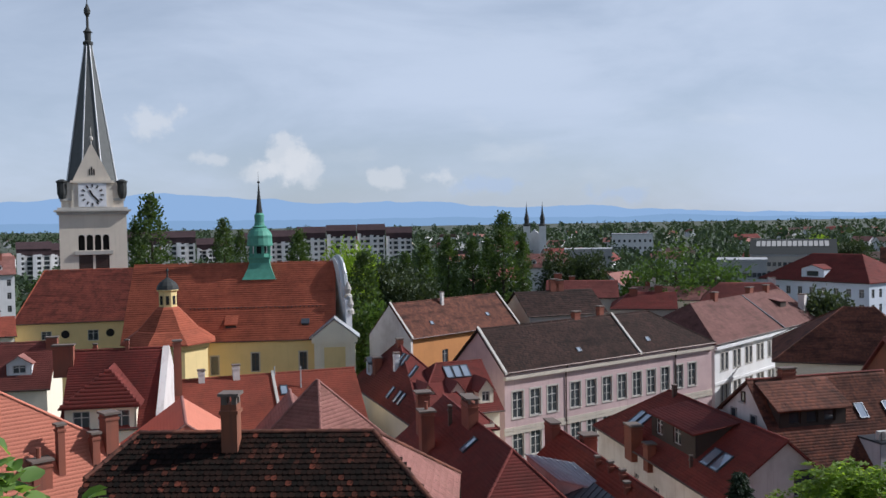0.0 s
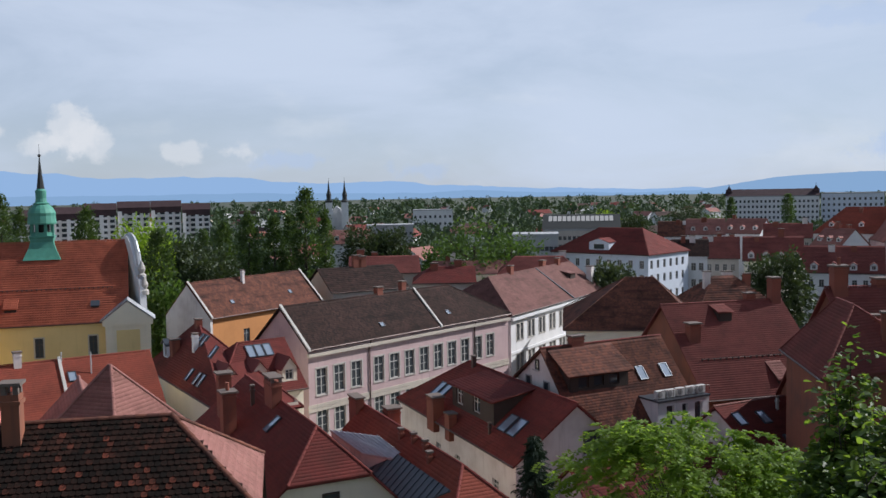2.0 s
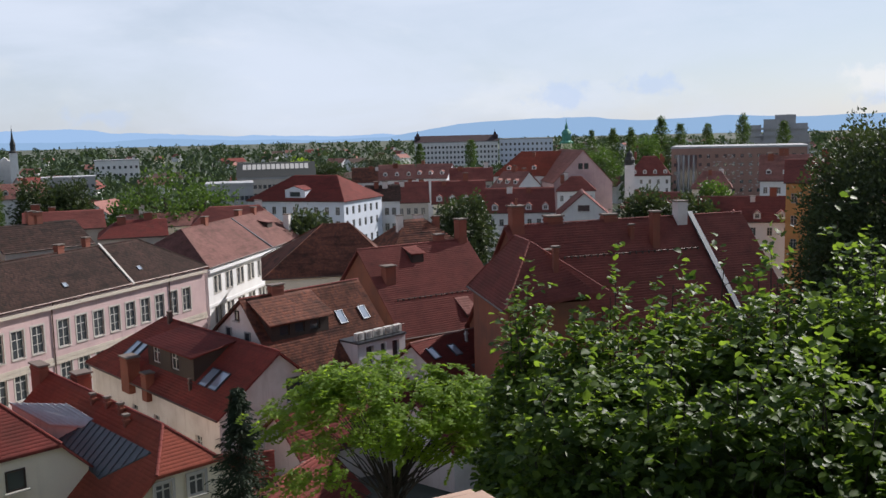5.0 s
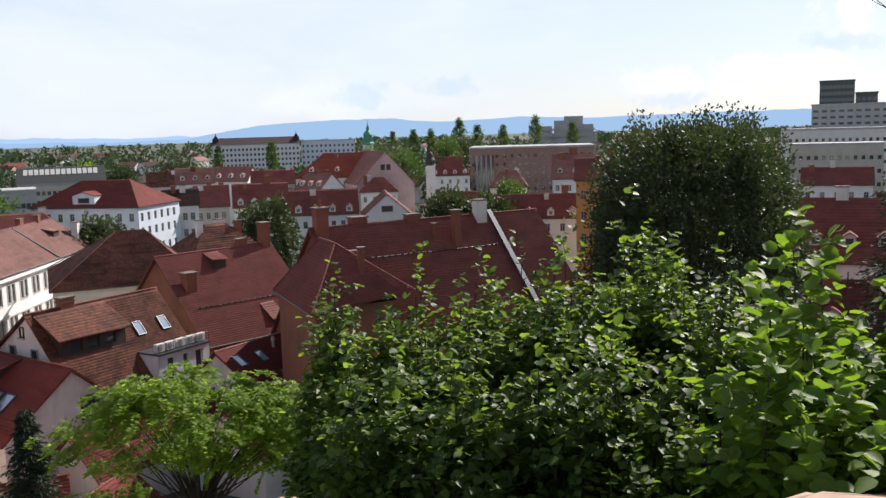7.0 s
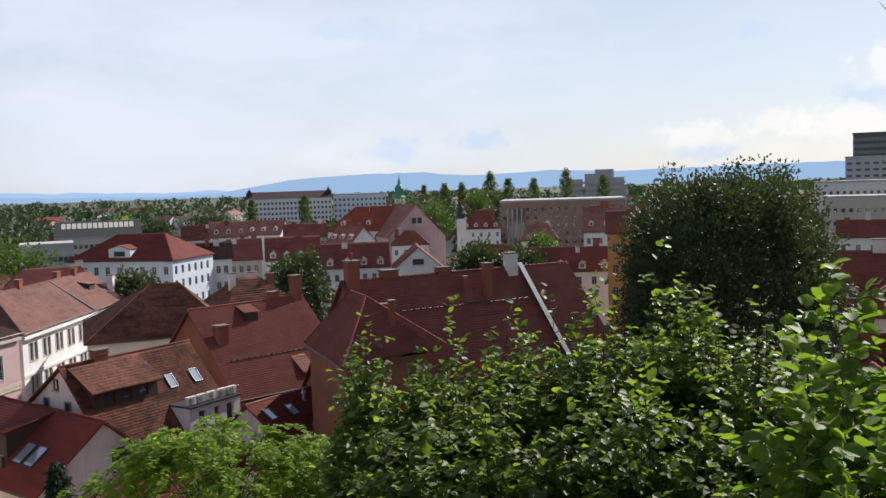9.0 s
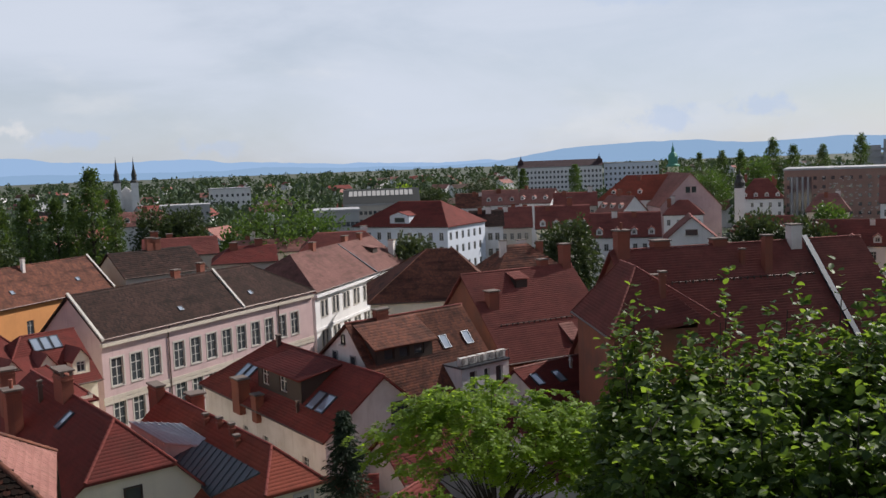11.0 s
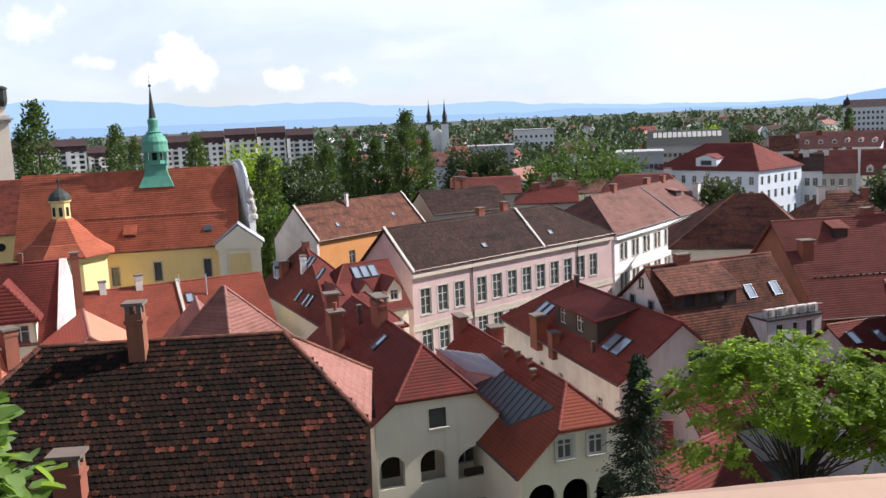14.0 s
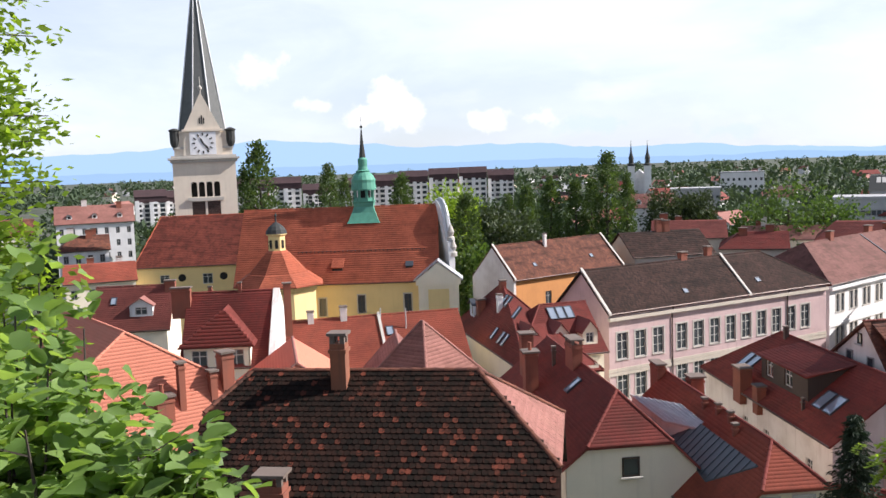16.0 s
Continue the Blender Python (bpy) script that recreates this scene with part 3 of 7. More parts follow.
def dormer(h, s, f, w=1.5, hgt=1.3, roof_m=None, wall_m=None, win=(0.8, 0.9), style="white", rise=0.7, hood=0.25):
    """A gabled dormer that stands on the front slope."""
    z0 = h.ze + f * (h.zr - h.ze)
    k = (h.zr - h.ze) / h.w
    dep = hgt / k
    bm = bmesh.new()
    wall_panel(bm, (-w / 2, 0, 0), (1, 0, 0), (0, 1, 0), w, -0.2, hgt, [(w / 2 - win[0] / 2, w / 2 + win[0] / 2, 0.15, 0.15 + win[1])], 0.25)
    poly(bm, ((-w / 2, 0, hgt), (w / 2, 0, hgt), (0, 0, hgt + rise)))
    for sx in (-1, 1):
        prism(bm, ((sx * w / 2, 0.0, -0.2), (sx * w / 2, 0, hgt), (sx * w / 2, dep, hgt)), (-sx * 0.12, 0, 0))
    c = part("dormer", bm, wall_m or W_CREAM, h.root)
    c.location = (s, f * h.w, z0)
    m = Matrix.Translation((0, 0, 0.15))
    a, b, cc, dd = window_mesh(win[0], win[1], style)
    share("window", a, c, m), share("pane", b, c, m)
    bm = bmesh.new()
    e = 0.15
    full = (hgt + rise) / k
    sl = rise / (w / 2)
    for sx in (-1, 1):
        prism(bm, ((sx * (w / 2 + e), -hood, hgt - e * sl), (0, -hood, hgt + rise), (0, full, hgt + rise), (sx * (w / 2 + e), max(0.05, (hgt - e * sl) / k), hgt - e * sl)), (0, 0, 0.1))
    part("dormer_roof", bm, roof_m or T_RED, c)
    return c


def shed_dormer(h, s0, s1, f0, f1, front_h, roof_m, wall_m, wins=(), over=0.35, style="white"):
    """A wide dormer with one sloping roof, from share f0 of the slope up to f1."""
    zA, zB = (h.ze + f * (h.zr - h.ze) for f in (f0, f1))
    yA, yB = f0 * h.w, f1 * h.w
    w = s1 - s0
    bm = bmesh.new()
    rects = [(p - ww / 2, p + ww / 2, zz, zz + hh) for p, zz, ww, hh in wins]
    wall_panel(bm, (0, 0, 0), (1, 0, 0), (0, 1, 0), w, -0.3, front_h, rects, 0.25)
    for xx in (0.0, w):
        prism(bm, ((xx, 0, -0.3), (xx, 0, front_h), (xx, yB - yA, zB - zA)), (0.12 if xx == 0 else -0.12, 0, 0))
    c = part("dormer", bm, wall_m, h.root)
    c.location = (s0, yA, zA)
    for p, zz, ww, hh in wins:
        a, b, cc, dd = window_mesh(ww, hh, style)
        m = Matrix.Translation((p, 0, zz))
        share("window", a, c, m), share("pane", b, c, m)
    sl = (zB - zA - front_h) / (yB - yA)
    f = [(-over, -over, front_h - over * sl + 0.05), (w + over, -over, front_h - over * sl + 0.05), (w + over, yB - yA + 0.1, zB - zA + 0.08), (-over, yB - yA + 0.1, zB - zA + 0.08)]
    bm = bmesh.new()
    prism(bm, f, (0, 0, -0.12))
    r = part("dormer_roof", bm, roof_m, c)
    if roof_m not in (LEAD, ZINC):
        SEED[0] += 1
        V, Q = tile_rows(f, 0.25, 0.33, seed=SEED[0])
        n = len(V)
        old = r.data
        me = np_mesh("dormer_roof", np.concatenate([V, [tuple(v.co) for v in old.vertices]]), np.concatenate([Q, [[n + i for i in p.vertices] for p in old.polygons if len(p.vertices) == 4]]), roof_m)
        r.data = me
    return c
# ---- ground ----
xs = np.concatenate([np.linspace(-4500, -150, 14)[:-1], np.linspace(-150, 150, 101), np.linspace(150, 4500, 14)[1:]])
ys = np.concatenate([np.linspace(-1500, -60, 6)[:-1], np.linspace(-60, 200, 88), np.linspace(200, 4500, 16)[1:]])
gv = [(a, b, hill(a, b)) for b in ys for a in xs]
nx = len(xs)
gq = [(j * nx + i, j * nx + i + 1, (j + 1) * nx + i + 1, (j + 1) * nx + i) for j in range(len(ys) - 1) for i in range(nx - 1)]
gm, gnt, gp = mat_base("grass and paved earth")
ga = noise_tex(gnt, 0.05, 6.0, 0.6)
gb = noise_tex(gnt, 0.8, 5.0, 0.6)
gc = mixc(gnt, rng(gnt, ga, 0.42, 0.58), (0.035, 0.06, 0.02), (0.09, 0.085, 0.075))
gc = mixc(gnt, rng(gnt, gb, 0.3, 0.7, 0, 0.5), gc, (0.03, 0.04, 0.018))
gnt.links.new(gc, gp.inputs["Base Color"])
gp.inputs["Roughness"].default_value = 0.95
tagged(new("ground", np_mesh("ground", gv, gq, gm)), "grassy and paved ground that falls from the hill to the town", "ground", kind="structure")

def grid_windows(length, levels, n, w, h, style="grey_far", edge=1.2):
    """Window rows for a facade of that length, n to a row, at those heights."""
    return [(edge + (length - 0.7 - 2 * edge) * i / max(1, n - 1), z, w, h, style) for z in levels for i in range(n)]


# ---- pink school ----
wins = []
for i in range(12):
    s = 1.75 + i * 2.42 + (0.9 if i > 2 else 0)
    for z in (9.0, 4.9, 1.2):
        wins.append((s, z, 1.45, 2.75, "white_trim"))
school = house("school_building", "long pink plastered school with brown tiled roof and tall windows", (5.86, 91.0, 35.9, 33.6, 4.4, 12.5, 16.55, 0, 7.2, 0, 0, 5.2, 12.0), -1.0, T_BROWN, W_PINK, {"front": wins}, "school", caps=T_BROWN)
bm = bmesh.new()
for z, d in ((12.3, 0.38), (7.0, 0.08), (6.6, 0.1)):
    box(bm, 0.2, 33.3, 0.36 - d, 0.36, z + 0.4, z + 0.75)
part("cornice", bm, W_BAND, school.root, "greyish cream plaster cornice")
for s in (0.05, 20.0):
    bm = bmesh.new()
    prism(bm, [(s, -0.15, 13.35), (s, 4.4, 17.65), (s, 4.4, 17.85), (s, -0.15, 13.6)], (0.3, 0, 0))
    part("fire_wall", bm, STONE, school.root, "pale stone parapet over the roof")
for s in (8.8, 26.5):
    bm = bmesh.new()
    tube(bm, [(s, 0.25, 0), (s, 0.25, 12.8), (s, -0.05, 13.4)], 0.07)
    part("downpipe", bm, GUTTER, school.root)
skylight(school, 11.6, 0.27, 0.6, 0.6), skylight(school, 22.8, 0.3, 0.6, 0.6)

# ---- orange house behind it ----
orange = house("house", "orange plastered house with patchy brown tiled roof", (-4.3, 114.9, 44.3, 21, 4.2, 13, 17.2, 0, 0, 0, 0, 4.2, 13), -1.0, T_RUST, W_ORANGE, {"front": [(6, 10.0, 1.1, 1.9, "grey"), (11, 10.0, 1.1, 1.9, "grey")], "end0": []}, caps=T_RUST)
bm = bmesh.new()
prism(bm, [(0.0, 0.1, -1), (0.0, 0.1, 13.9), (0.0, 4.2, 18.0), (0.0, 8.3, 13.9), (0.0, 8.3, -1)], (0.36, 0, 0))
part("gable_wall", bm, W_OLDW, orange.root, "grey stained gable wall")
for s in (0.0, 20.6):
    bm = bmesh.new()
    prism(bm, [(s, -0.15, 14.05), (s, 4.2, 18.4), (s, 4.2, 18.5), (s, -0.15, 14.2)], (0.3, 0, 0))
    part("fire_wall", bm, STONE, orange.root, "pale stone parapet over the roof")
skylight(orange, 5, 0.35, 0.6, 0.6), skylight(orange, 16, 0.4, 0.6, 0.6)

# ---- white building ----
wins = []
for i in range(9):
    s = 2.6 + i * 3.55
    for z in (9.6, 5.6, 1.8):
        wins.append((s - 0.55, z, 0.85, 2.2, "grey_trim")), wins.append((s + 0.65, z, 0.85, 2.2, "grey_trim"))
whiteb = house("town_house", "white stuccoed corner building with paired windows and red roof", (33.4, 111.6, 47.2, 34.2, 6.1, 12.1, 16.4, 5.1, 0, 0, 0, 7, 12.1), -1.0, T_DUSK, W_WHITE, {"front": wins, "end0": [(3, 8.6, 1, 2, "grey_trim"), (6, 8.6, 1, 2, "grey_trim")]}, "town house", caps=T_DUSK)
for s in (20.5,):
    bm = bmesh.new()
    prism(bm, [(s, -0.15, 13.0), (s, 6.1, 17.3), (s, 6.1, 17.5), (s, -0.15, 13.25)], (0.28, 0, 0))
    part("fire_wall", bm, LEAD, whiteb.root, "dark flashed parapet over the roof")
bm = bmesh.new()
for z, d in ((12.0, 0.5), (7.5, 0.15), (3.6, 0.12)):
    box(bm, 0.1, 34.1, 0.36 - d, 0.36, z + 0.35, z + 0.7)
part("cornice", bm, W_WHITE, whiteb.root, "white moulded cornice")

# ---- attic house with the wide dormer ----
attic = house("house", "house with dark red tiles, a wide shed dormer and roof windows", (13.64, 84.0, -79.4, 24, 5.3, 8.7, 12.62, 5.15, 0, 0, 0, 3.2, 9.8), 1.0, T_RED, W_OLDW, {"front": [(9, 6, 1, 1.4), (13, 6, 1, 1.4), (20, 6, 1, 1.4)]}, caps=T_RED)
shed_dormer(attic, 9.6, 17.6, 0.31, 0.97, 1.95, T_RED, DARKW, [(1.5, 0.35, 1.3, 1.3), (4.8, 0.35, 1.3, 1.3)])

# ---- house with the loggia ----
loggia = house("house", "cream house with arched loggia under a half-hipped tiled roof", (-4.33, 69.2, -76.6, 20.8, 4.24, 11.05, 14.42, 0, 3.34, 0, 0.34, 5.0, 9.24), 3.0, T_RED, W_CREAM, {"end1": [(0.85, 8.0, 1.5, 1.9, "open"), (3.35, 8.0, 1.6, 1.9, "open"), (6.3, 7.85, 2.9, 1.9, "open")]}, caps=T_RED, over=0.3)

# ---- house beside it ----
metal = house("house", "cream house with orange tiles and dark sheet metal slope", (3.98, 63.5, -78.0, 19.1, 4.2, 9.0, 12.91, 0, 2.74, 0, 0.57, 4.2, 9.0), 2.5, T_ORANGE, W_CREAM, {"end1": [(1.2, 7.2, 1.6, 2.2, "open"), (3.2, 7.2, 1.6, 2.2, "open"), (5.2, 7.2, 1.6, 2.2, "open")]}, caps=T_RED, over=0.3)

# ---- old dark-roofed house below the terrace ----
old = house("old_house", "old house whose beaver-tail tiles are black with moss", (-12.1, 23.5, -2.0, 12.2, 7.57, 15.5, 20.89, 1.27, 2.85, 0.79, 0.57, 7.0, 15.5), 9.0, T_OLD, W_OLDW, {}, caps=T_RUST, tile=None)

# ---- gabled house with the broad dormer ----
gabled = house("house", "gabled house with a rust-coloured shed dormer and roof balcony", (24.25, 62.75, 15.1, 12.4, 5.85, 8.91, 15.53, 0, 0, 0, 0, 4.1, 12.6), 2.0, T_RUST, W_OLDW, {}, caps=T_DKRED)
big_a = house("house", "large house with steep dark red roof and brick gable", (36.9, 67.8, 1.6, 12.5, 8.0, 10.5, 17.54, 0, 0, 0, 0, 8, 10.5), 2.0, T_DKRED, W_BRICKY, {}, caps=T_DKRED)
big_b = house("house", "very large steep dark red tiled roof on an old house", (38.6, 48.4, -12.4, 22, 9.4, 11, 20.79, 0, 0, 0, 0, 9.4, 11), 2.0, T_DKRED, W_BRICKY, {}, caps=T_DKRED)
small_s = house("house", "low house with two roof windows in red tiles", (35.4, 56.6, 13.5, 7.5, 5.2, 8.5, 11.61, 0, 0, 0, 0, 4, 8.5), 1.5, T_RED, W_OLDW, {}, caps=T_PINK)
pyr = house("house", "hipped house with weathered brown tiled roof", (37.32, 103.33, -20, 16.78, 6.59, 11.26, 16.95, 7.91, 5.48, 0, 0, 7.75, 12), 0, T_RUST, W_CREAM, {}, caps=T_RUST)
sky_r = house("house", "red roofed house with dormers and a triple roof window", (-2.76, 79.8, 22.5, 8.8, 4.86, 10.45, 14.43, 4, 0, 0, 0, 5, 10.5), 0.5, T_RED, W_CREAM, {}, caps=T_RED)
longr = house("house", "long house with an orange red tiled roof", (-25.7, 75, 20, 20, 5.5, 9.5, 14, 0, 0, 0, 0, 5.5, 9.5), 0.5, T_ORANGE, W_CREAM, {}, caps=T_ORANGE)
dorm_h = house("house", "house with red tiles and a hipped window dormer", (-30.4, 70.5, 9.8, 7.4, 5.1, 12, 17.66, 0, 0, 0, 0, 5.1, 12), 2.0, T_RED, W_CREAM, {}, caps=T_RED)
left_h = house("house", "house with dark red tiles and a small dormer", (-44.5, 82.5, 11.8, 7.8, 3.8, 13, 16.95, 0, 0, 0, 0, 3.8, 13), 2.0, T_DKRED, W_CREAM, {}, caps=T_DKRED)
nave = house("church", "yellow baroque church with a long orange red roof", (-42.5, 118.2, 5.2, 28, 8.62, 12.5, 22.44, 0, 0, 0, 0, 8.6, 12.5), -0.5, T_CHURCH, W_YEL, {"front": [(17.0, 9.6, 0.95, 2.4, "dark_trim"), (23.3, 9.6, 0.95, 2.4, "dark_trim"), (11.7, 9.3, 0.95, 2.4, "dark_trim"), (5.0, 9.3, 0.95, 2.4, "dark_trim")]}, "church", tile=(0.3, 0.36), caps=T_CHURCH)
palace = house("palace", "cool white palace with a red hipped roof", (59.5, 171.9, -55, 22.2, 8, 16, 20.6, 6.5, 6.0, 0, 0, 8, 16), 0, T_RED, W_BLUEW, {"front": grid_windows(22, (14.1, 11.5, 8.2), 9, 0.95, 1.5), "end1": grid_windows(15, (14.1, 11.5, 8.2), 6, 0.95, 1.5)}, "palace", tile=(0.3, 0.36))

dormer(palace, 10.8, 0.12, 4.4, 1.5, T_RED, W_BLUEW, (2.4, 1.0), "grey_plain", 0.7)


def gable_window(h, end, s, z, w, hh, style="dark_plain"):
    """A window in a gable above the eaves."""
    p, ux, inn, wd, top = h.frames[end]
    m = Matrix(((ux[0], inn[0], 0, p[0] + ux[0] * s - inn[0] * 0.19), (ux[1], inn[1], 0, p[1] + ux[1] * s - inn[1] * 0.19), (0, 0, 1, z - h.base - hh / 2), (0, 0, 0, 1)))
    return put_window(h.root, m, w, hh, style)


def arch_fill(h, end, s, w, top, mat, rise=0.6):
    """Turns the head of a square opening into an arch: two spandrels flush with the wall."""
    p, ux, inn, wd, tp = h.frames[end]
    bm = bmesh.new()
    z1 = top - h.base

    def pt(a, z):
        return (p[0] + ux[0] * a - inn[0] * 0.003, p[1] + ux[1] * a - inn[1] * 0.003, z)

    for sx in (-1, 1):
        arc = [pt(s + sx * w / 2 * math.cos(t), z1 - rise + rise * math.sin(t)) for t in [math.pi / 2 * k / 7 for k in range(8)]]
        prism(bm, [pt(s + sx * w / 2, z1 + 0.002)] + arc, (inn[0] * 0.3, inn[1] * 0.3, 0))
    part("arch", bm, mat, h.root)


# white building: stacks and a roof hatch near its far end
chimney(whiteb, 33.0, 0.35, 1.1, 0.9, 2.2, 0.1, W_OLDW), chimney(whiteb, 12.0, 1.0, 0.9, 0.7, 1.0, 0.1), chimney(whiteb, 24.0, 1.05, 1.2, 0.7, 1.1, 0.1), chimney(whiteb, 29.0, 1.0, 0.8, 0.7, 0.9, 0.1)
shed_dormer(whiteb, 27.0, 29.0, 0.5, 0.78, 0.9, T_DUSK, DARKW, style="dark_plain", over=0.2)
chimney(school, 14.5, 1.03, 0.9, 0.6, 0.9, 0.1), chimney(school, 18.5, 1.05, 0.7, 0.6, 1.3, 0.1), chimney(orange, 9.0, 0.85, 0.4, 0.4, 1.6, 0.06, W_OLDW)
# attic house: roof windows, stacks, gable door
for ds in (-0.5, 0.5):
    skylight(attic, 5.9 + ds * 1.3, 0.42, 1.0, 1.7), skylight(attic, 19.7 + ds * 1.5, 0.42, 1.2, 1.7)
chimney(attic, 6.7, 0.95, 0.35, 0.35, 0.9, 0.05, GUTTER)
chimney(attic, 8.9, 0.06, 1.5, 1.0, 1.7, 0.1), chimney(attic, 12.3, 0.05, 0.9, 0.7, 1.0, 0.1)
gable_window(attic, "end1", 6.3, 9.6, 1.5, 1.7, "dark_plain")
chimney(attic, 18.0, 0.2, 0.2, 0.2, 0.8, 0.03, GUTTER)

# loggia house: arches, dark rooms behind, attic opening, stacks, metal dormer
for s, w, top in ((0.85, 1.5, 8.95), (3.35, 1.6, 8.95), (6.3, 2.9, 8.8)):
    arch_fill(loggia, "end1", s, w, top, W_CREAM, 0.75 if w < 2 else 0.95)
gable_window(loggia, "end1", 3.7, 10.85, 1.0, 1.1)
p, ux, inn, wd, top = loggia.frames["end1"]
bm = bmesh.new()
box(bm, 18.55, 18.7, 0.3, 8.9, 3.0, 6.3)
part("inner_wall", bm, W_CREAM, loggia.root)
bm = bmesh.new()
box(bm, 18.7, 18.76, 1.0, 2.1, 4.0, 6.0)
part("door", bm, DARKW, loggia.root, "dark wooden loggia door")
bm = bmesh.new()
box(bm, 18.7, 18.76, 3.4, 4.3, 4.0, 6.0)
part("door", bm, DARKW, loggia.root, "dark wooden loggia door")
put_window(loggia.root, Matrix(((0, -1, 0, 18.9), (1, 0, 0, 6.2), (0, 0, 1, 4.1), (0, 0, 0, 1))), 1.3, 1.7, "white_far")
bm = bmesh.new()
box(bm, 20.2, 20.5, 5.6, 7.8, 3.98, 4.35)
part("planter", bm, DARKW, loggia.root, "wooden planter on the loggia sill")
skylight(loggia, 12.1, 0.72, 0.8, 1.3)
chimney(loggia, 9.0, 0.93, 1.9, 0.7, 1.5, 0.12, pots=0, open_top=True)
chimney(loggia, 3.2, 0.45, 0.9, 0.9, 2.8, 0.15), chimney(loggia, 7.3, 0.3, 1.0, 0.9, 2.8, 0.15, pots=1)
chimney(loggia, 6.4, 0.75, 0.25, 0.25, 1.3, 0.04, GUTTER)
bm = bmesh.new()
quad = [Vector(v) for v in ((11.9, 6.9, 9.6), (14.8, 9.1, 9.6), (18.1, 10.0, 8.65), (15.0, 8.0, 8.65))]
prism(bm, quad, (0, 0, -0.12))
for i in range(9):
    t = i / 8
    tube(bm, [quad[0].lerp(quad[1], t) + Vector((0, 0, 0.02)), quad[3].lerp(quad[2], t) + Vector((0, 0, 0.02))], 0.035, 5)
dz = part("dormer_roof", bm, ZINC, loggia.root, "ribbed grey sheet metal dormer roof")
bm = bmesh.new()
prism(bm, [quad[3] + Vector((-0.3, 0.0, -0.12)), quad[2] + Vector((-0.3, 0, -0.12)), quad[2] + Vector((-0.3, 0, -1.7)), quad[3] + Vector((-0.3, 0, -1.9))], (-0.2, 0, 0))
prism(bm, [quad[0] + Vector((0, 0.1, -0.12)), quad[3] + Vector((-0.3, 0.1, -0.12)), quad[3] + Vector((-0.3, 0.1, -1.6)), quad[0] + Vector((0, 0.1, -1.6))], (0.0, 0.15, 0))
part("dormer", bm, W_OLDW, loggia.root)

# its neighbour: standing-seam slope, windows, arches
ang = math.atan2(metal.zr - metal.ze, metal.w)
bm = bmesh.new()
k = (metal.zr - metal.ze)
pts = [(6.0, 0.72), (6.0, 0.45), (14.6, 0.30), (17.3, 0.72)]
prism(bm, [(s, f * metal.w, metal.ze + f * k + 0.10) for s, f in pts], (0, 0, -0.08))
slope = part("metal_slope", bm, LEAD, metal.roof, "dark standing-seam sheet metal")
for i in range(17):
    bm = bmesh.new()
    s = 6.1 + i * 0.69
    lo = 0.45 - 0.15 * (s - 6.0) / 8.6 if s < 14.6 else 0.30 + 0.42 * (s - 14.6) / 2.7
    tube(bm, [(s, f * metal.w, metal.ze + f * k + 0.12) for f in (lo, 0.72)], 0.035, 4)
    part("seam", bm, LEAD, slope)
for s in (2.5, 4.35):
    gable_window(metal, "end1", s, 10.15, 0.9, 1.15, "white_trim")
for s in (1.2, 3.2, 5.2):
    arch_fill(metal, "end1", s, 1.6, 8.3, W_CREAM, 0.8)
for s, f in ((8.2, 0.9), (10.0, 0.93), (11.8, 0.93), (13.2, 0.85)):
    chimney(metal, s, f, 0.28, 0.28, 0.55, 0.05)
chimney(metal, -0.5, 0.9, 1.6, 0.6, 0.9, 0.1), chimney(metal, 2.8, 1.25, 1.0, 0.9, 1.2, 0.12)

# old house: stacks
chimney(old, 4.6, 0.93, 0.54, 0.54, 1.5, 0.08, W_BRICKY, open_top=True)
chimney(old, 3.55, 0.34, 0.8, 0.62, 1.25, 0.1, BRICK, open_top=True)

# gabled house: shed dormer, balcony, air conditioners
shed_dormer(gabled, 0.9, 6.6, 0.52, 0.98, 1.5, T_RUST, DARKW, [(1.3, 0.25, 1.0, 0.9), (2.8, 0.25, 1.0, 0.9), (4.3, 0.25, 1.0, 0.9)], style="dark_plain")
skylight(gabled, 8.4, 0.62, 0.8, 1.3), skylight(gabled, 10.9, 0.62, 0.8, 1.3)
chimney(gabled, 3.6, 1.02, 1.2, 0.6, 0.7, 0.08)
gable_window(gabled, "end0", 2.9, 14.1, 0.5, 0.8), gable_window(gabled, "end0", 1.6, 12.5, 0.8, 1.1, "grey_plain"), gable_window(gabled, "end0", 4.2, 12.4, 0.8, 1.1, "grey_plain")
y0, z0 = 0.36 * gabled.w, gabled.ze + 0.40 * (gabled.zr - gabled.ze)
bm = bmesh.new()
box(bm, 7.0, 12.4, -0.12, y0 + 0.9, z0 - 0.14, z0)
part("balcony", bm, LEAD, gabled.root, "flat dark roof ledge")
bm = bmesh.new()
wall_panel(bm, (7.05, 0.02, 0), (1, 0, 0), (0, 1, 0), 5.3, 0, z0 - 0.14, [(0.9, 1.7, z0 - 2.3, z0 - 0.5), (2.5, 3.1, z0 - 2.3, z0 - 0.5), (3.8, 4.6, z0 - 2.3, z0 - 0.5)], 0.4)
for xx in (7.05, 12.35):
    prism(bm, [(xx, 0.02, 0), (xx, 0.02, z0 - 0.14), (xx, 2.6, z0 - 0.14), (xx, 2.6, 0)], (0.1 if xx < 8 else -0.1, 0, 0))
part("bay_wall", bm, W_WHITE, gabled.root, "white wall below the ledge")
bm = bmesh.new()
box(bm, 7.3, 12.1, 0.3, 0.4, z0 - 3, z0 - 0.3)
part("bay_glazing", bm, GLASS, gabled.root)
bm = bmesh.new()
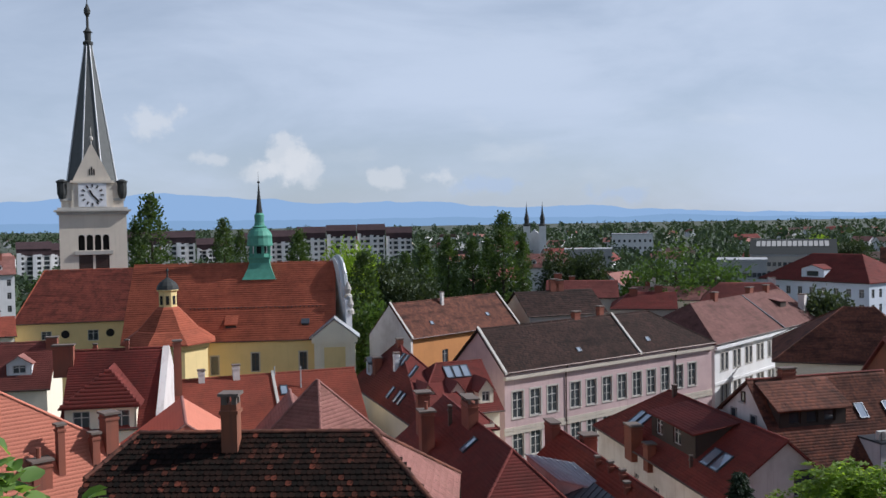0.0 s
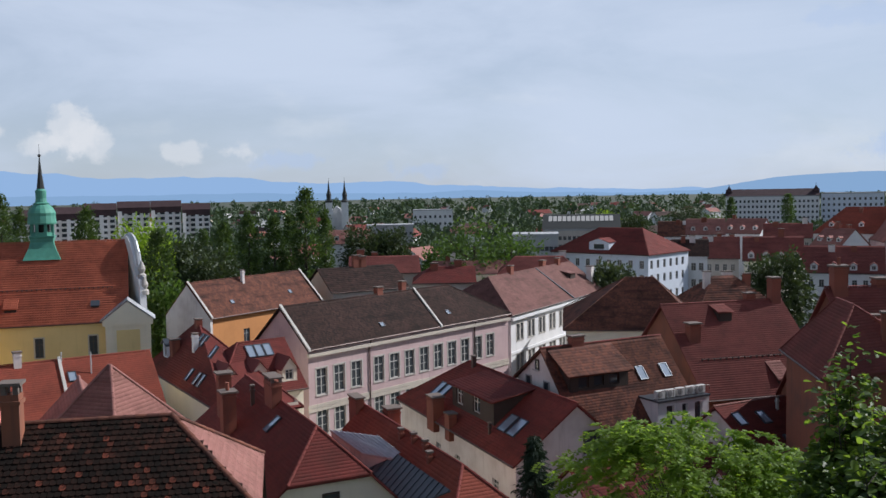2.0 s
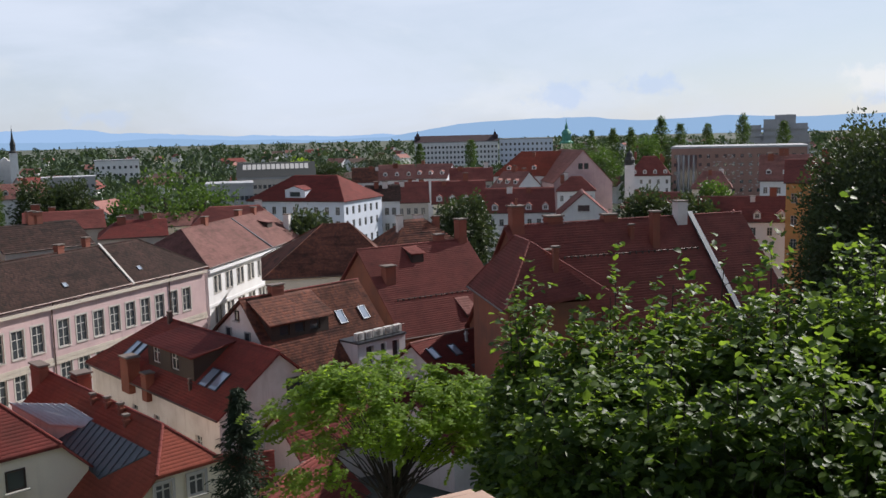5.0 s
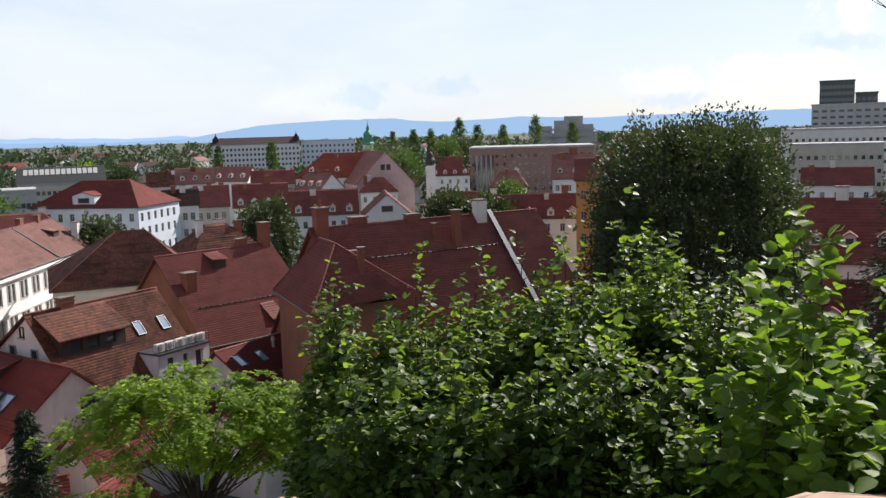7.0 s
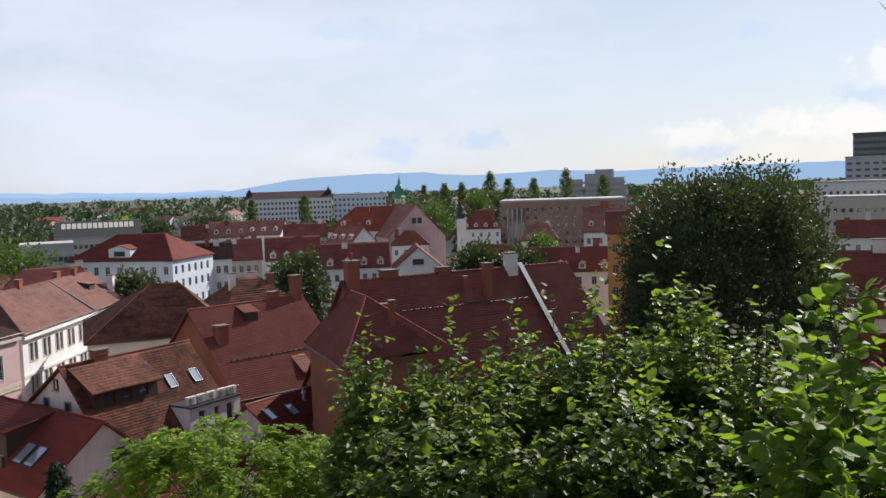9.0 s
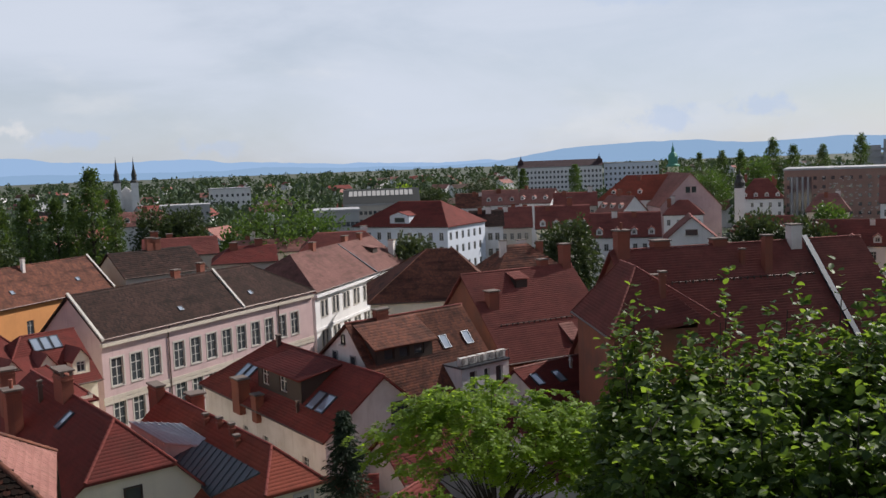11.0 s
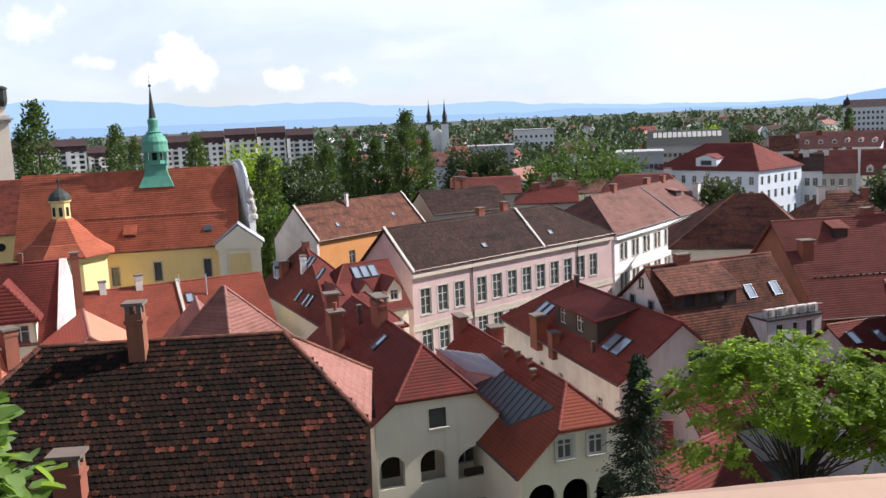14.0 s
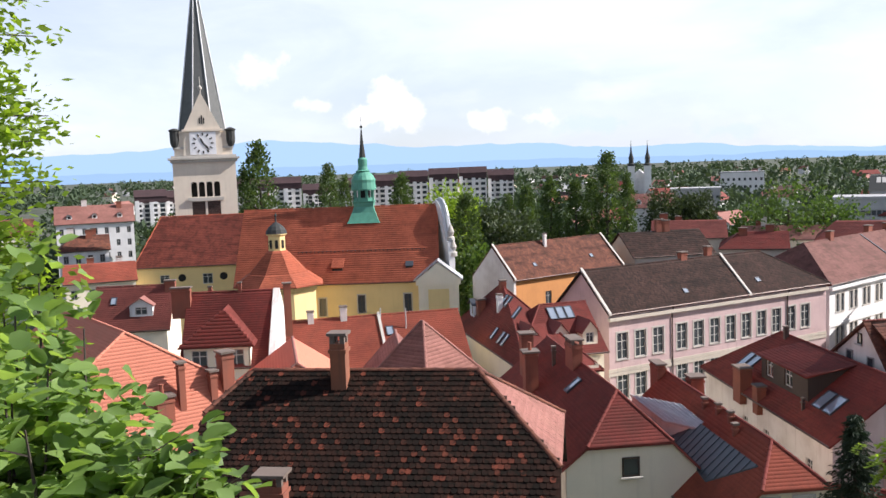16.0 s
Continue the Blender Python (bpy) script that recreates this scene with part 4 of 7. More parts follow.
tube(bm, [(7.1, -0.05, z0 + 0.75), (12.3, -0.05, z0 + 0.75)], 0.025, 5)
for k in range(8):
    tube(bm, [(7.1 + 5.2 * k / 7, -0.05, z0), (7.1 + 5.2 * k / 7, -0.05, z0 + 0.75)], 0.018, 4)
part("railing", bm, GUTTER, gabled.root)
for i, (s, yy) in enumerate(((7.6, 0.45), (8.6, 0.45), (9.7, 0.5), (10.8, 0.5), (11.8, 0.45))):
    ac = thing("air_conditioner", 0, 0, 0, 0, "off-white outdoor air conditioner unit on the roof ledge", "air conditioner", "air conditioners on the ledge")
    ac.matrix_basis = gabled.root.matrix_basis @ Matrix.Translation((s, yy, z0 + 0.02))
    bm = bmesh.new()
    box(bm, -0.42, 0.42, -0.16, 0.16, 0.06, 0.68)
    bmesh.ops.bevel(bm, geom=bm.edges[:], offset=0.02, segments=1)
    part("casing", bm, ACM, ac)
    bm = bmesh.new()
    lathe(bm, [(0.25, 0), (0.25, 0.02), (0.08, 0.03)], 14)
    bmesh.ops.transform(bm, matrix=Matrix.Translation((-0.08, -0.16, 0.37)) @ Matrix.Rotation(math.pi / 2, 4, "X"), verts=bm.verts)
    part("fan_grille", bm, FRAMEGR, ac)
    for sx in (-0.3, 0.3):
        bm = bmesh.new()
        box(bm, sx - 0.03, sx + 0.03, -0.15, 0.15, 0, 0.07)
        part("foot", bm, FRAMEGR, ac)

# large dark red roofs: hatches, stacks, snow guards
shed_dormer(big_a, 4.9, 6.2, 0.78, 0.97, 0.9, T_DKRED, DARKW, style="dark_plain", over=0.15)
shed_dormer(big_a, 7.4, 8.6, 0.10, 0.34, 0.5, T_PINK, DARKW, style="dark_plain", over=0.15)
chimney(big_a, 1.6, 0.62, 1.0, 0.9, 1.3, 0.15, BRICK), chimney(big_a, 11.7, 1.0, 0.9, 0.9, 2.0, 0.1), chimney(big_a, 9.3, 1.04, 0.9, 0.7, 0.9, 0.1)
chimney(big_b, 0.95, 0.98, 1.0, 0.9, 1.7, 0.12, pots=1), chimney(big_b, 4.4, 1.04, 1.3, 0.9, 0.9, 0.1), chimney(big_b, 10.5, 0.86, 0.35, 0.35, 1.0, 0.06)
chimney(big_b, 12.3, 0.80, 0.62, 0.6, 2.6, 0.12), chimney(big_b, 15.7, 0.97, 0.95, 0.8, 1.5, 0.08, W_OLDW), chimney(big_b, 9.3, 1.02, 1.2, 0.7, 0.6, 0.08), chimney(big_b, 2.4, 0.72, 0.6, 0.5, 1.0, 0.1)
for h, f, s0, s1 in ((big_a, 0.38, 1.4, 10.2), (big_b, 0.74, 4.0, 16.0), (nave, 0.40, 8.5, 26.0)):
    bm = bmesh.new()
    yy, zz = f * h.w, h.ze + f * (h.zr - h.ze)
    tube(bm, [(s0, yy, zz + 0.16), (s1, yy, zz + 0.16)], 0.03, 4)
    n = int((s1 - s0) / 0.55)
    for i in range(n + 1):
        s = s0 + (s1 - s0) * i / n
        box(bm, s - 0.06, s + 0.06, yy - 0.05, yy + 0.05, zz - 0.02, zz + 0.22)
    part("snow_guard", bm, GUTTER, h.roof)
bm = bmesh.new()
prism(bm, [(16.6, f * big_b.w, big_b.ze + f * (big_b.zr - big_b.ze) + 0.1) for f in (0.2, 1.0)] + [(17.05, f * big_b.w, big_b.ze + f * (big_b.zr - big_b.ze) + 0.1) for f in (1.0, 0.2)], (0, 0, 0.25))
part("roof_gutter", bm, LEAD, big_b.roof, "grey sheet metal valley")
wing = house("house", "dark red hipped wing with a crooked roof and a stack", (37.8, 58.6, -110.25, 10.9, 3.0, 16.3, 20.35, 3.05, 4.1, 0, 0, 3.4, 17.2), 6.0, T_DKRED, W_BRICKY, {}, caps=T_DKRED)
chimney(wing, 9.0, 1.35, 0.4, 0.35, 0.9, 0.1)
tee = house("house", "small red hipped roof between larger houses", (40.48, 76.02, -14.77, 6.22, 4, 8.38, 10.93, 3, 3, 0, 0, 4, 9), 1.0, T_RED, W_OLDW, {}, caps=T_PINK)
skylight(small_s, 1.2, 0.73, 0.75, 1.3), skylight(small_s, 3.45, 0.70, 0.75, 1.3), skylight(small_s, 3.9, 0.32, 0.6, 0.7)
chimney(small_s, 5.4, 0.8, 0.18, 0.18, 0.9, 0.03, ZINC), chimney(small_s, 9.0, 0.9, 0.8, 0.8, 3.0, 0.08)

# roofs round the red house with dormers
sky_l = house("house", "red roofed house with many roof windows", (-10.43, 97.46, -70.4, 25.64, 3.89, 10.64, 15.28, 5.01, 18.98, 0, 0, 2.8, 10.5), 0.5, T_RED, W_CREAM, {}, caps=T_RED)
for s in (-0.75, 0.0, 0.75):
    skylight(sky_r, 5.75 + s * 1.15, 0.80, 0.78, 1.5)
for s, f in ((1.5, 0.16), (4.4, 0.16), (7.3, 0.16)):
    dormer(sky_r, s, f, 1.5, 1.25, T_DKRED, W_CREAM, (0.8, 0.95), "white", 0.95)
skylight(sky_l, 9.4, 0.80, 0.7, 1.3), skylight(sky_l, 10.6, 0.80, 0.7, 1.3), skylight(sky_l, 14.5, 0.70, 0.7, 1.3)
skylight(sky_l, 12.9, 0.24, 0.7, 1.3), skylight(sky_l, 15.2, 0.24, 0.7, 1.3), skylight(sky_l, 16.4, 0.24, 0.7, 1.3)
chimney(sky_l, 6.2, 1.0, 0.7, 0.6, 0.6, 0.08), chimney(sky_l, 9.9, 0.62, 0.6, 0.5, 1.5, 0.06, W_WHITE), chimney(sky_l, 5.2, 0.45, 0.9, 0.8, 1.2, 0.1)
dormer(sky_l, 3.8, 0.3, 1.6, 1.3, LEAD, W_BLUEW, (1.0, 0.9), "white", 0.5)

# long orange red roof with stacks
for s, f, w, up in ((5.7, 0.97, 0.55, 0.9), (8.8, 0.98, 0.6, 1.1)):
    chimney(longr, s, f, w, w, up, 0.08, W_OLDW)
chimney(longr, 3.6, 0.80, 0.65, 0.6, 4.6, 0.1, BRICK)
skylight(longr, 12.9, 0.70, 0.7, 1.1)
bm = bmesh.new()
prism(bm, [(12.0, f * longr.w, longr.ze + f * (longr.zr - longr.ze) + 0.3) for f in (0.0, 1.0)] + [(12.25, f * longr.w, longr.ze + f * (longr.zr - longr.ze) + 0.3) for f in (1.0, 0.0)], (0, 0, -0.4))
part("fire_wall", bm, STONE, longr.root)
for x, y in ((12.3, 5.3), (14.5, 4.0)):
    bm = bmesh.new()
    tube(bm, [(x, y, longr.zr - 1.5), (x, y, longr.zr + 0.7)], 0.06)
    part("vent_pipe", bm, ZINC, longr.roof)

# house with the hipped window dormer
bm = bmesh.new()
d0, d1, yy = 0.5, 5.9, 0.05
wall_panel(bm, (d0, yy, 0), (1, 0, 0), (0, 1, 0), d1 - d0, 7.5, 11.9, [(0.6, 1.9, 9.9, 11.5), (2.5, 3.0, 10.3, 11.2), (3.6, 4.9, 9.9, 11.5)], 0.25)
for xx in (d0, d1):
    prism(bm, [(xx, yy, 7.5), (xx, yy, 11.9), (xx, 1.8, 11.9), (xx, 1.8, 9.0)], (0.15 if xx == d0 else -0.15, 0, 0))
dm = part("dormer", bm, W_CREAM, dorm_h.root, "cream dormer with white windows")
for s, w, hh, z in ((1.25, 1.3, 1.6, 9.9), (2.75, 0.5, 0.9, 10.3), (4.25, 1.3, 1.6, 9.9)):
    a, b, c, d = window_mesh(w, hh, "white" if w > 1 else "white_plain")
    m = Matrix.Translation((d0 + s, yy, z))
    share("window", a, dm, m), share("pane", b, dm, m)
bm = bmesh.new()
A, Bq, C, D = Vector((d0 - 0.4, yy - 0.4, 11.85)), Vector((d1 + 0.4, yy - 0.4, 11.85)), Vector((3.6, 1.7, 14.6)), Vector((3.6, 4.6, 14.7))
faces = [[A, Bq, C], [Bq, Vector((d1 + 0.4, 2.0, 11.9)), D, C], [Vector((d0 - 0.4, 2.0, 11.9)), A, C, D]]
for f in faces:
    prism(bm, f, (0, 0, -0.12))
part("dormer_roof", bm, T_RED, dm)
V, Qd = [], []
n = 0
for f in faces:
    v, q = tile_rows(f, 0.25, 0.33, seed=77 + n)
    V.append(v), Qd.append(q + n)
    n += len(v)
share("dormer_tiles", np_mesh("dormer_tiles", np.concatenate(V), np.concatenate(Qd), T_RED), dm, Matrix.Identity(4))["kind"] = "stuff"
bm = bmesh.new()
prism(bm, [(7.4, -0.6, 4), (7.4, -0.6, 10.4), (7.4, 5.1, 15.8), (7.4, 7.5, 13.8), (7.4, 7.5, 4)], (0.55, 0, 0))
part("fire_wall", bm, W_OLDW, dorm_h.root, "stained white party wall")
chimney(dorm_h, -0.4, 0.85, 1.6, 0.6, 1.4, 0.1), chimney(dorm_h, 1.9, 1.05, 0.3, 0.3, 0.7, 0.05), chimney(dorm_h, 4.5, 1.0, 0.3, 0.3, 0.7, 0.05)
dormer(left_h, 4.9, 0.3, 2.2, 1.1, T_PINK, W_WHITE, (1.2, 0.8), "white", 0.7)
chimney(left_h, 7.4, 0.9, 1.0, 0.7, 0.8, 0.1), skylight(left_h, 2.0, 0.66, 0.6, 0.9)

# salmon roof and the small hipped roofs before the long one
salmon = house("house", "house with a smooth new salmon-coloured tiled roof", (-41.5, 50.9, -46.78, 17.8, 11.2, 12, 19.15, 0, 4.25, 0, 0, 11.2, 12), 6, T_SALMON, W_CREAM, {}, caps=T_SALMON, tile=(0.2, 0.22))
for x, y, z, w, up, pots in ((15.9, 12.3, 8.6, 1.2, 1.1, 1), (16.0, 13.4, 8.8, 0.45, 2.6, 0), (15.9, 15.3, 9.2, 0.5, 1.4, 0), (15.5, 16.3, 9.9, 0.9, 1.6, 0)):
    chimney(salmon, 0, 0, w, w * 0.8, up, 0.1, BRICK, pots, at=Vector((x, y, z)))
for nm, q, mt in (("k1", (-22.2, 61.6, -72.5, 10, 4, 13.3, 16.05, 0, 0.86, 0, 0, 4, 14.5), T_SALMON), ("k2", (-12.7, 58.1, -78, 6, 2.6, 14.46, 17.18, 0, 0.84, 0, 0, 2.6, 14.5), T_PINK), ("k3", (-12.27, 51.33, -31.07, 6.59, 4, 13.97, 18.71, 3, 3.43, 0, 0, 4, 14), T_PINK)):
    # each roof goes on down along its slopes to eaves that lie lower
    x, y, a, L, w, ze, zr, h0, h1, k0, k1, wb, zb = q
    g = (zr - 11.5) / (zr - ze)
    lx, ly = -h0 * (g - 1), -w * (g - 1)
    ca, sa = math.cos(radians(a)), math.sin(radians(a))
    house("house", "house with a pale weathered hipped tile roof", (x + ca * lx - sa * ly, y + sa * lx + ca * ly, a, L + (h0 + h1) * (g - 1), w * g, 11.5, zr, h0 * g, h1 * g, 0, 0, w * g, 11.5), 4, mt, W_OLDW, {}, caps=T_PINK)

# ---- church: choir, chapel, turret, facade ----
choir = house("church_choir", "lower church choir with yellow walls and round windows", (-66.3, 138.5, 13.4, 22, 7, 13.2, 21, 3.7, 0, 0, 0, 7, 13.2), -0.5, T_CHOIR, W_YEL, {"front": [(4.5, 11.2, 1.5, 1.3, "white_far"), (11.3, 11.0, 1.6, 1.7, "white_far"), (17.5, 11.0, 1.6, 2.0, "white_far")]}, "church", tile=(0.3, 0.36), caps=T_CHURCH)
for s in (7.6, 14.2):
    bm = bmesh.new()
    lathe(bm, [(0.62, 0), (0.62, 0.1)], 16)
    bmesh.ops.transform(bm, matrix=Matrix.Translation((s, 0.36, 11.8)) @ Matrix.Rotation(math.pi / 2, 4, "X"), verts=bm.verts)
    part("round_window", bm, BLACK, choir.root)
# chapel
ch = thing("chapel", -35.0, 114.7, -0.5, 15, "octagonal yellow chapel with orange red tent roof and lantern", "chapel")
bm = bmesh.new()
lathe(bm, [(5.1, 0), (5.1, 13.0), (5.35, 13.2), (5.35, 13.6), (5.6, 13.7), (5.6, 13.9)], 8, rot=radians(22.5))
part("wall", bm, W_YEL, ch)
bm = bmesh.new()
lathe(bm, [(6.1, 13.75), (6.1, 13.9), (3.9, 15.4), (1.3, 18.2)], 8, rot=radians(22.5))
rf = part("roof", bm, T_CHURCH, ch)
V, Qd, n = [], [], 0
for i in range(8):
    t0, t1 = radians(22.5 + 45 * i), radians(67.5 + 45 * i)
    for (ra, za), (rb, zb) in (((6.1, 13.9), (3.9, 15.4)), ((3.9, 15.4), (1.3, 18.2))):
        f = [(ra * math.cos(t0), ra * math.sin(t0), za), (ra * math.cos(t1), ra * math.sin(t1), za), (rb * math.cos(t1), rb * math.sin(t1), zb), (rb * math.cos(t0), rb * math.sin(t0), zb)]
        v, q = tile_rows(f, 0.3, 0.34, seed=300 + n % 997)
        V.append(v), Qd.append(q + n)
        n += len(v)
share("tiles", np_mesh("tiles", np.concatenate(V), np.concatenate(Qd), T_CHURCH), rf, Matrix.Identity(4))["kind"] = "stuff"
bm = bmesh.new()
lathe(bm, [(1.15, 17.8), (1.15, 20.1), (1.4, 20.25), (1.4, 20.4)], 8, rot=radians(22.5))
ln = part("lantern", bm, W_YEL, ch, "small yellow lantern")
bm = bmesh.new()
lathe(bm, [(1.4, 20.4), (1.25, 20.9), (0.9, 21.35), (0.4, 21.7), (0.12, 21.9), (0.1, 22.6), (0.2, 22.75), (0.02, 23.1)], 12)
part("dome", bm, SLATE, ln)
for i in range(8):
    bm = bmesh.new()
    t = radians(45 * i)
    box(bm, -0.2, 0.2, -0.04, 0.04, 18.5, 19.6, Matrix.Rotation(t, 4, "Z") @ Matrix.Translation((0, -1.08, 0)))
    part("lantern_window", bm, BLACK, ln)
# copper turret on the ridge
tu = tagged(new("ridge_turret"), "green copper turret with bulb dome and needle spire")
tu.parent = nave.root
tu.matrix_basis = Matrix.Translation((17.4, 8.62, 0.5))
bm = bmesh.new()
lathe(bm, [(3.3, 20.2), (3.0, 20.6), (2.3, 21.7), (1.95, 22.5), (1.95, 23.0), (2.15, 23.1), (2.15, 23.3)], 4, rot=radians(45))
part("skirt", bm, COPPER, tu)
bm = bmesh.new()
for t in range(8):
    a = radians(45 * t + 22.5)
    box(bm, 1.35 * math.cos(a) - 0.17, 1.35 * math.cos(a) + 0.17, 1.35 * math.sin(a) - 0.17, 1.35 * math.sin(a) + 0.17, 23.2, 24.9)
lathe(bm, [(1.5, 23.2), (1.5, 23.75)], 8, rot=radians(22.5))
part("belfry", bm, COPPER, tu)
# black drum paints the shade between the belfry posts
bm = bmesh.new()
lathe(bm, [(0.9, 23.2), (0.9, 24.8)], 8)
part("louvre", bm, BLACK, tu)
bm = bmesh.new()
lathe(bm, [(1.75, 24.8), (1.8, 25.0), (1.7, 25.9), (1.75, 26.3), (1.45, 26.9), (0.95, 27.4), (1.05, 27.55), (0.75, 27.7), (0.65, 28.2), (0.7, 29.2), (0.45, 29.5)], 16)
part("dome", bm, COPPER, tu)
bm = bmesh.new()
lathe(bm, [(0.5, 29.4), (0.28, 31.2), (0.06, 33.6), (0.2, 33.75), (0.2, 33.9), (0.03, 34.05), (0.02, 35.3)], 8)
part("spire", bm, SLATE, tu)
# baroque front and the pedimented bay
fa = tagged(new("front"), "pale stone baroque front with curved gable")
fa.parent = nave.root
fa.matrix_basis = Matrix.Translation((27.6, 8.62, 0)) @ Matrix.Rotation(radians(15), 4, "Z") @ Matrix.Translation((0, -8.62, 0))
prof = [(1.5, 0.5), (1.5, 15.6), (1.6, 16.8), (1.9, 17.9), (3.6, 18.2), (3.9, 19.6), (4.6, 21.2), (5.8, 22.6), (7.2, 23.3), (8.6, 23.5), (10.4, 23.2), (11.6, 22.4), (11.6, 0.5)]
bm = bmesh.new()
prism(bm, [(0, y, z) for y, z in prof], (0.8, 0, 0))
part("gable", bm, W_WHITE, fa)
bm = bmesh.new()
for (ya, za), (yb, zb) in zip(prof[3:-3], prof[4:-2]):
    tube(bm, [(0.65, ya, za + 0.1), (0.65, yb, zb + 0.1)], 0.34, 6)
part("coping", bm, ZINC, fa, "grey sheet metal coping")
for y, z in ((1.9, 16.0), (3.0, 18.0)):
    bm = bmesh.new()
    lathe(bm, [(0.55, 0), (0.55, 0.5), (0.3, 0.7), (0.5, 1.3), (0.35, 1.7), (0.1, 2.3)], 10, 0.7, y)
    o = part("finial", bm, STONE, fa)
    o.location.z = z
by = tagged(new("side_bay"), "pedimented bay with pilasters")
by.parent = nave.root
by.matrix_basis = Matrix.Translation((25.2, -1.2, 0))
bm = bmesh.new()
box(bm, 0, 5.4, 0, 3, 0, 12.6), box(bm, -0.3, 5.7, -0.3, 3, 12.6, 13.2)
prism(bm, [(-0.4, -0.35, 13.2), (5.8, -0.35, 13.2), (2.7, -0.35, 15.6)], (0, 0.5, 0))
for x in (0.1, 4.5):
    box(bm, x, x + 0.8, -0.2, 0.02, 0, 12.6)
part("wall", bm, W_CREAM, by)
bm = bmesh.new()
box(bm, 1.3, 4.1, -0.06, 0.02, 5, 12.0)
part("panel", bm, W_YEL, by, "yellow recessed wall panel")
bm = bmesh.new()
for sx in (-1, 1):
    prism(bm, [(2.7 + sx * 3.3, -0.45, 13.15), (2.7, -0.45, 15.75), (2.7, 3.4, 15.75), (2.7 + sx * 3.3, 3.4, 13.15)], (0, 0, 0.14))
part("roof", bm, ZINC, by, "blue grey sheet metal roof")
shed_dormer(nave, 13.4, 14.8, 0.16, 0.32, 0.55, T_CHURCH, DARKW, style="dark_plain", over=0.15)
shed_dormer(nave, 23.5, 24.4, 0.17, 0.26, 0.35, LEAD, DARKW, style="dark_plain", over=0.1)

# ---- bell tower ----
tw = thing("bell_tower", -60.6, 157.4, 0, 21, "tall church bell tower with clock and dark needle spire", "bell tower")
R5 = 5.3
bm = bmesh.new()
for key, (o, ux, inn) in {"f": ((-R5, -R5), (1, 0), (0, 1)), "r": ((R5, -R5), (0, 1), (-1, 0)), "b": ((R5, R5), (-1, 0), (0, -1)), "l": ((-R5, R5), (0, -1), (1, 0))}.items():
    wall_panel(bm, (*o, 0), (*ux, 0), (*inn, 0), 2 * R5, 0, 30.2, [(2.9 + i * 1.28, 3.9 + i * 1.28, 24.0, 26.6) for i in range(4)] + [(2.9, 5.1, 20.5, 23.2), (5.5, 7.7, 20.5, 23.2)], 0.5)
box(bm, -4.9, 4.9, -4.9, 4.9, 31.1, 35.4)
part("wall", bm, W_TOWER, tw)
# solid black core, added to paint the shade behind the bell openings
core = bmesh.new()
box(core, -4.4, 4.4, -4.4, 4.4, 19, 29.5)
part("belfry_shade_core", core, BLACK, tw)
for sy in (-1, 1):
    for i in range(4):
        bm = bmesh.new()
        for sx in (-1, 1):
            cx = -R5 + 3.4 + i * 1.28
            arc = [(cx + sx * 0.5 * math.cos(t), sy * (R5 + 0.003), 26.1 + 0.5 * math.sin(t)) for t in [math.pi / 2 * k / 5 for k in range(6)]]
            prism(bm, [(cx + sx * 0.5, sy * (R5 + 0.003), 26.602)] + arc, (0, -sy * 0.4, 0))
        part("arch", bm, STONE, tw)
bm = bmesh.new()
box(bm, -3.0, 3.0, -R5 - 0.35, -R5 + 0.1, 23.3, 23.9)
part("sill", bm, STONE, tw)
for x in (-1.3, 1.3):
    bm = bmesh.new()
    for k in range(9):
        box(bm, x - 1.1, x + 1.1, -R5 + 0.05, -R5 + 0.3, 20.5 + 0.3 * k, 20.7 + 0.3 * k)
    part("louvre", bm, GUTTER, tw)
bm = bmesh.new()
for z0, z1, e in ((30.0, 30.5, 0.35), (30.5, 30.8, 0.75), (30.8, 31.2, 0.2)):
    box(bm, -R5 - e, R5 + e, -R5 - e, R5 + e, z0, z1)
box(bm, -5.1, 5.1, -5.1, 5.1, 32.3, 32.7)
part("cornice", bm, STONE, tw)
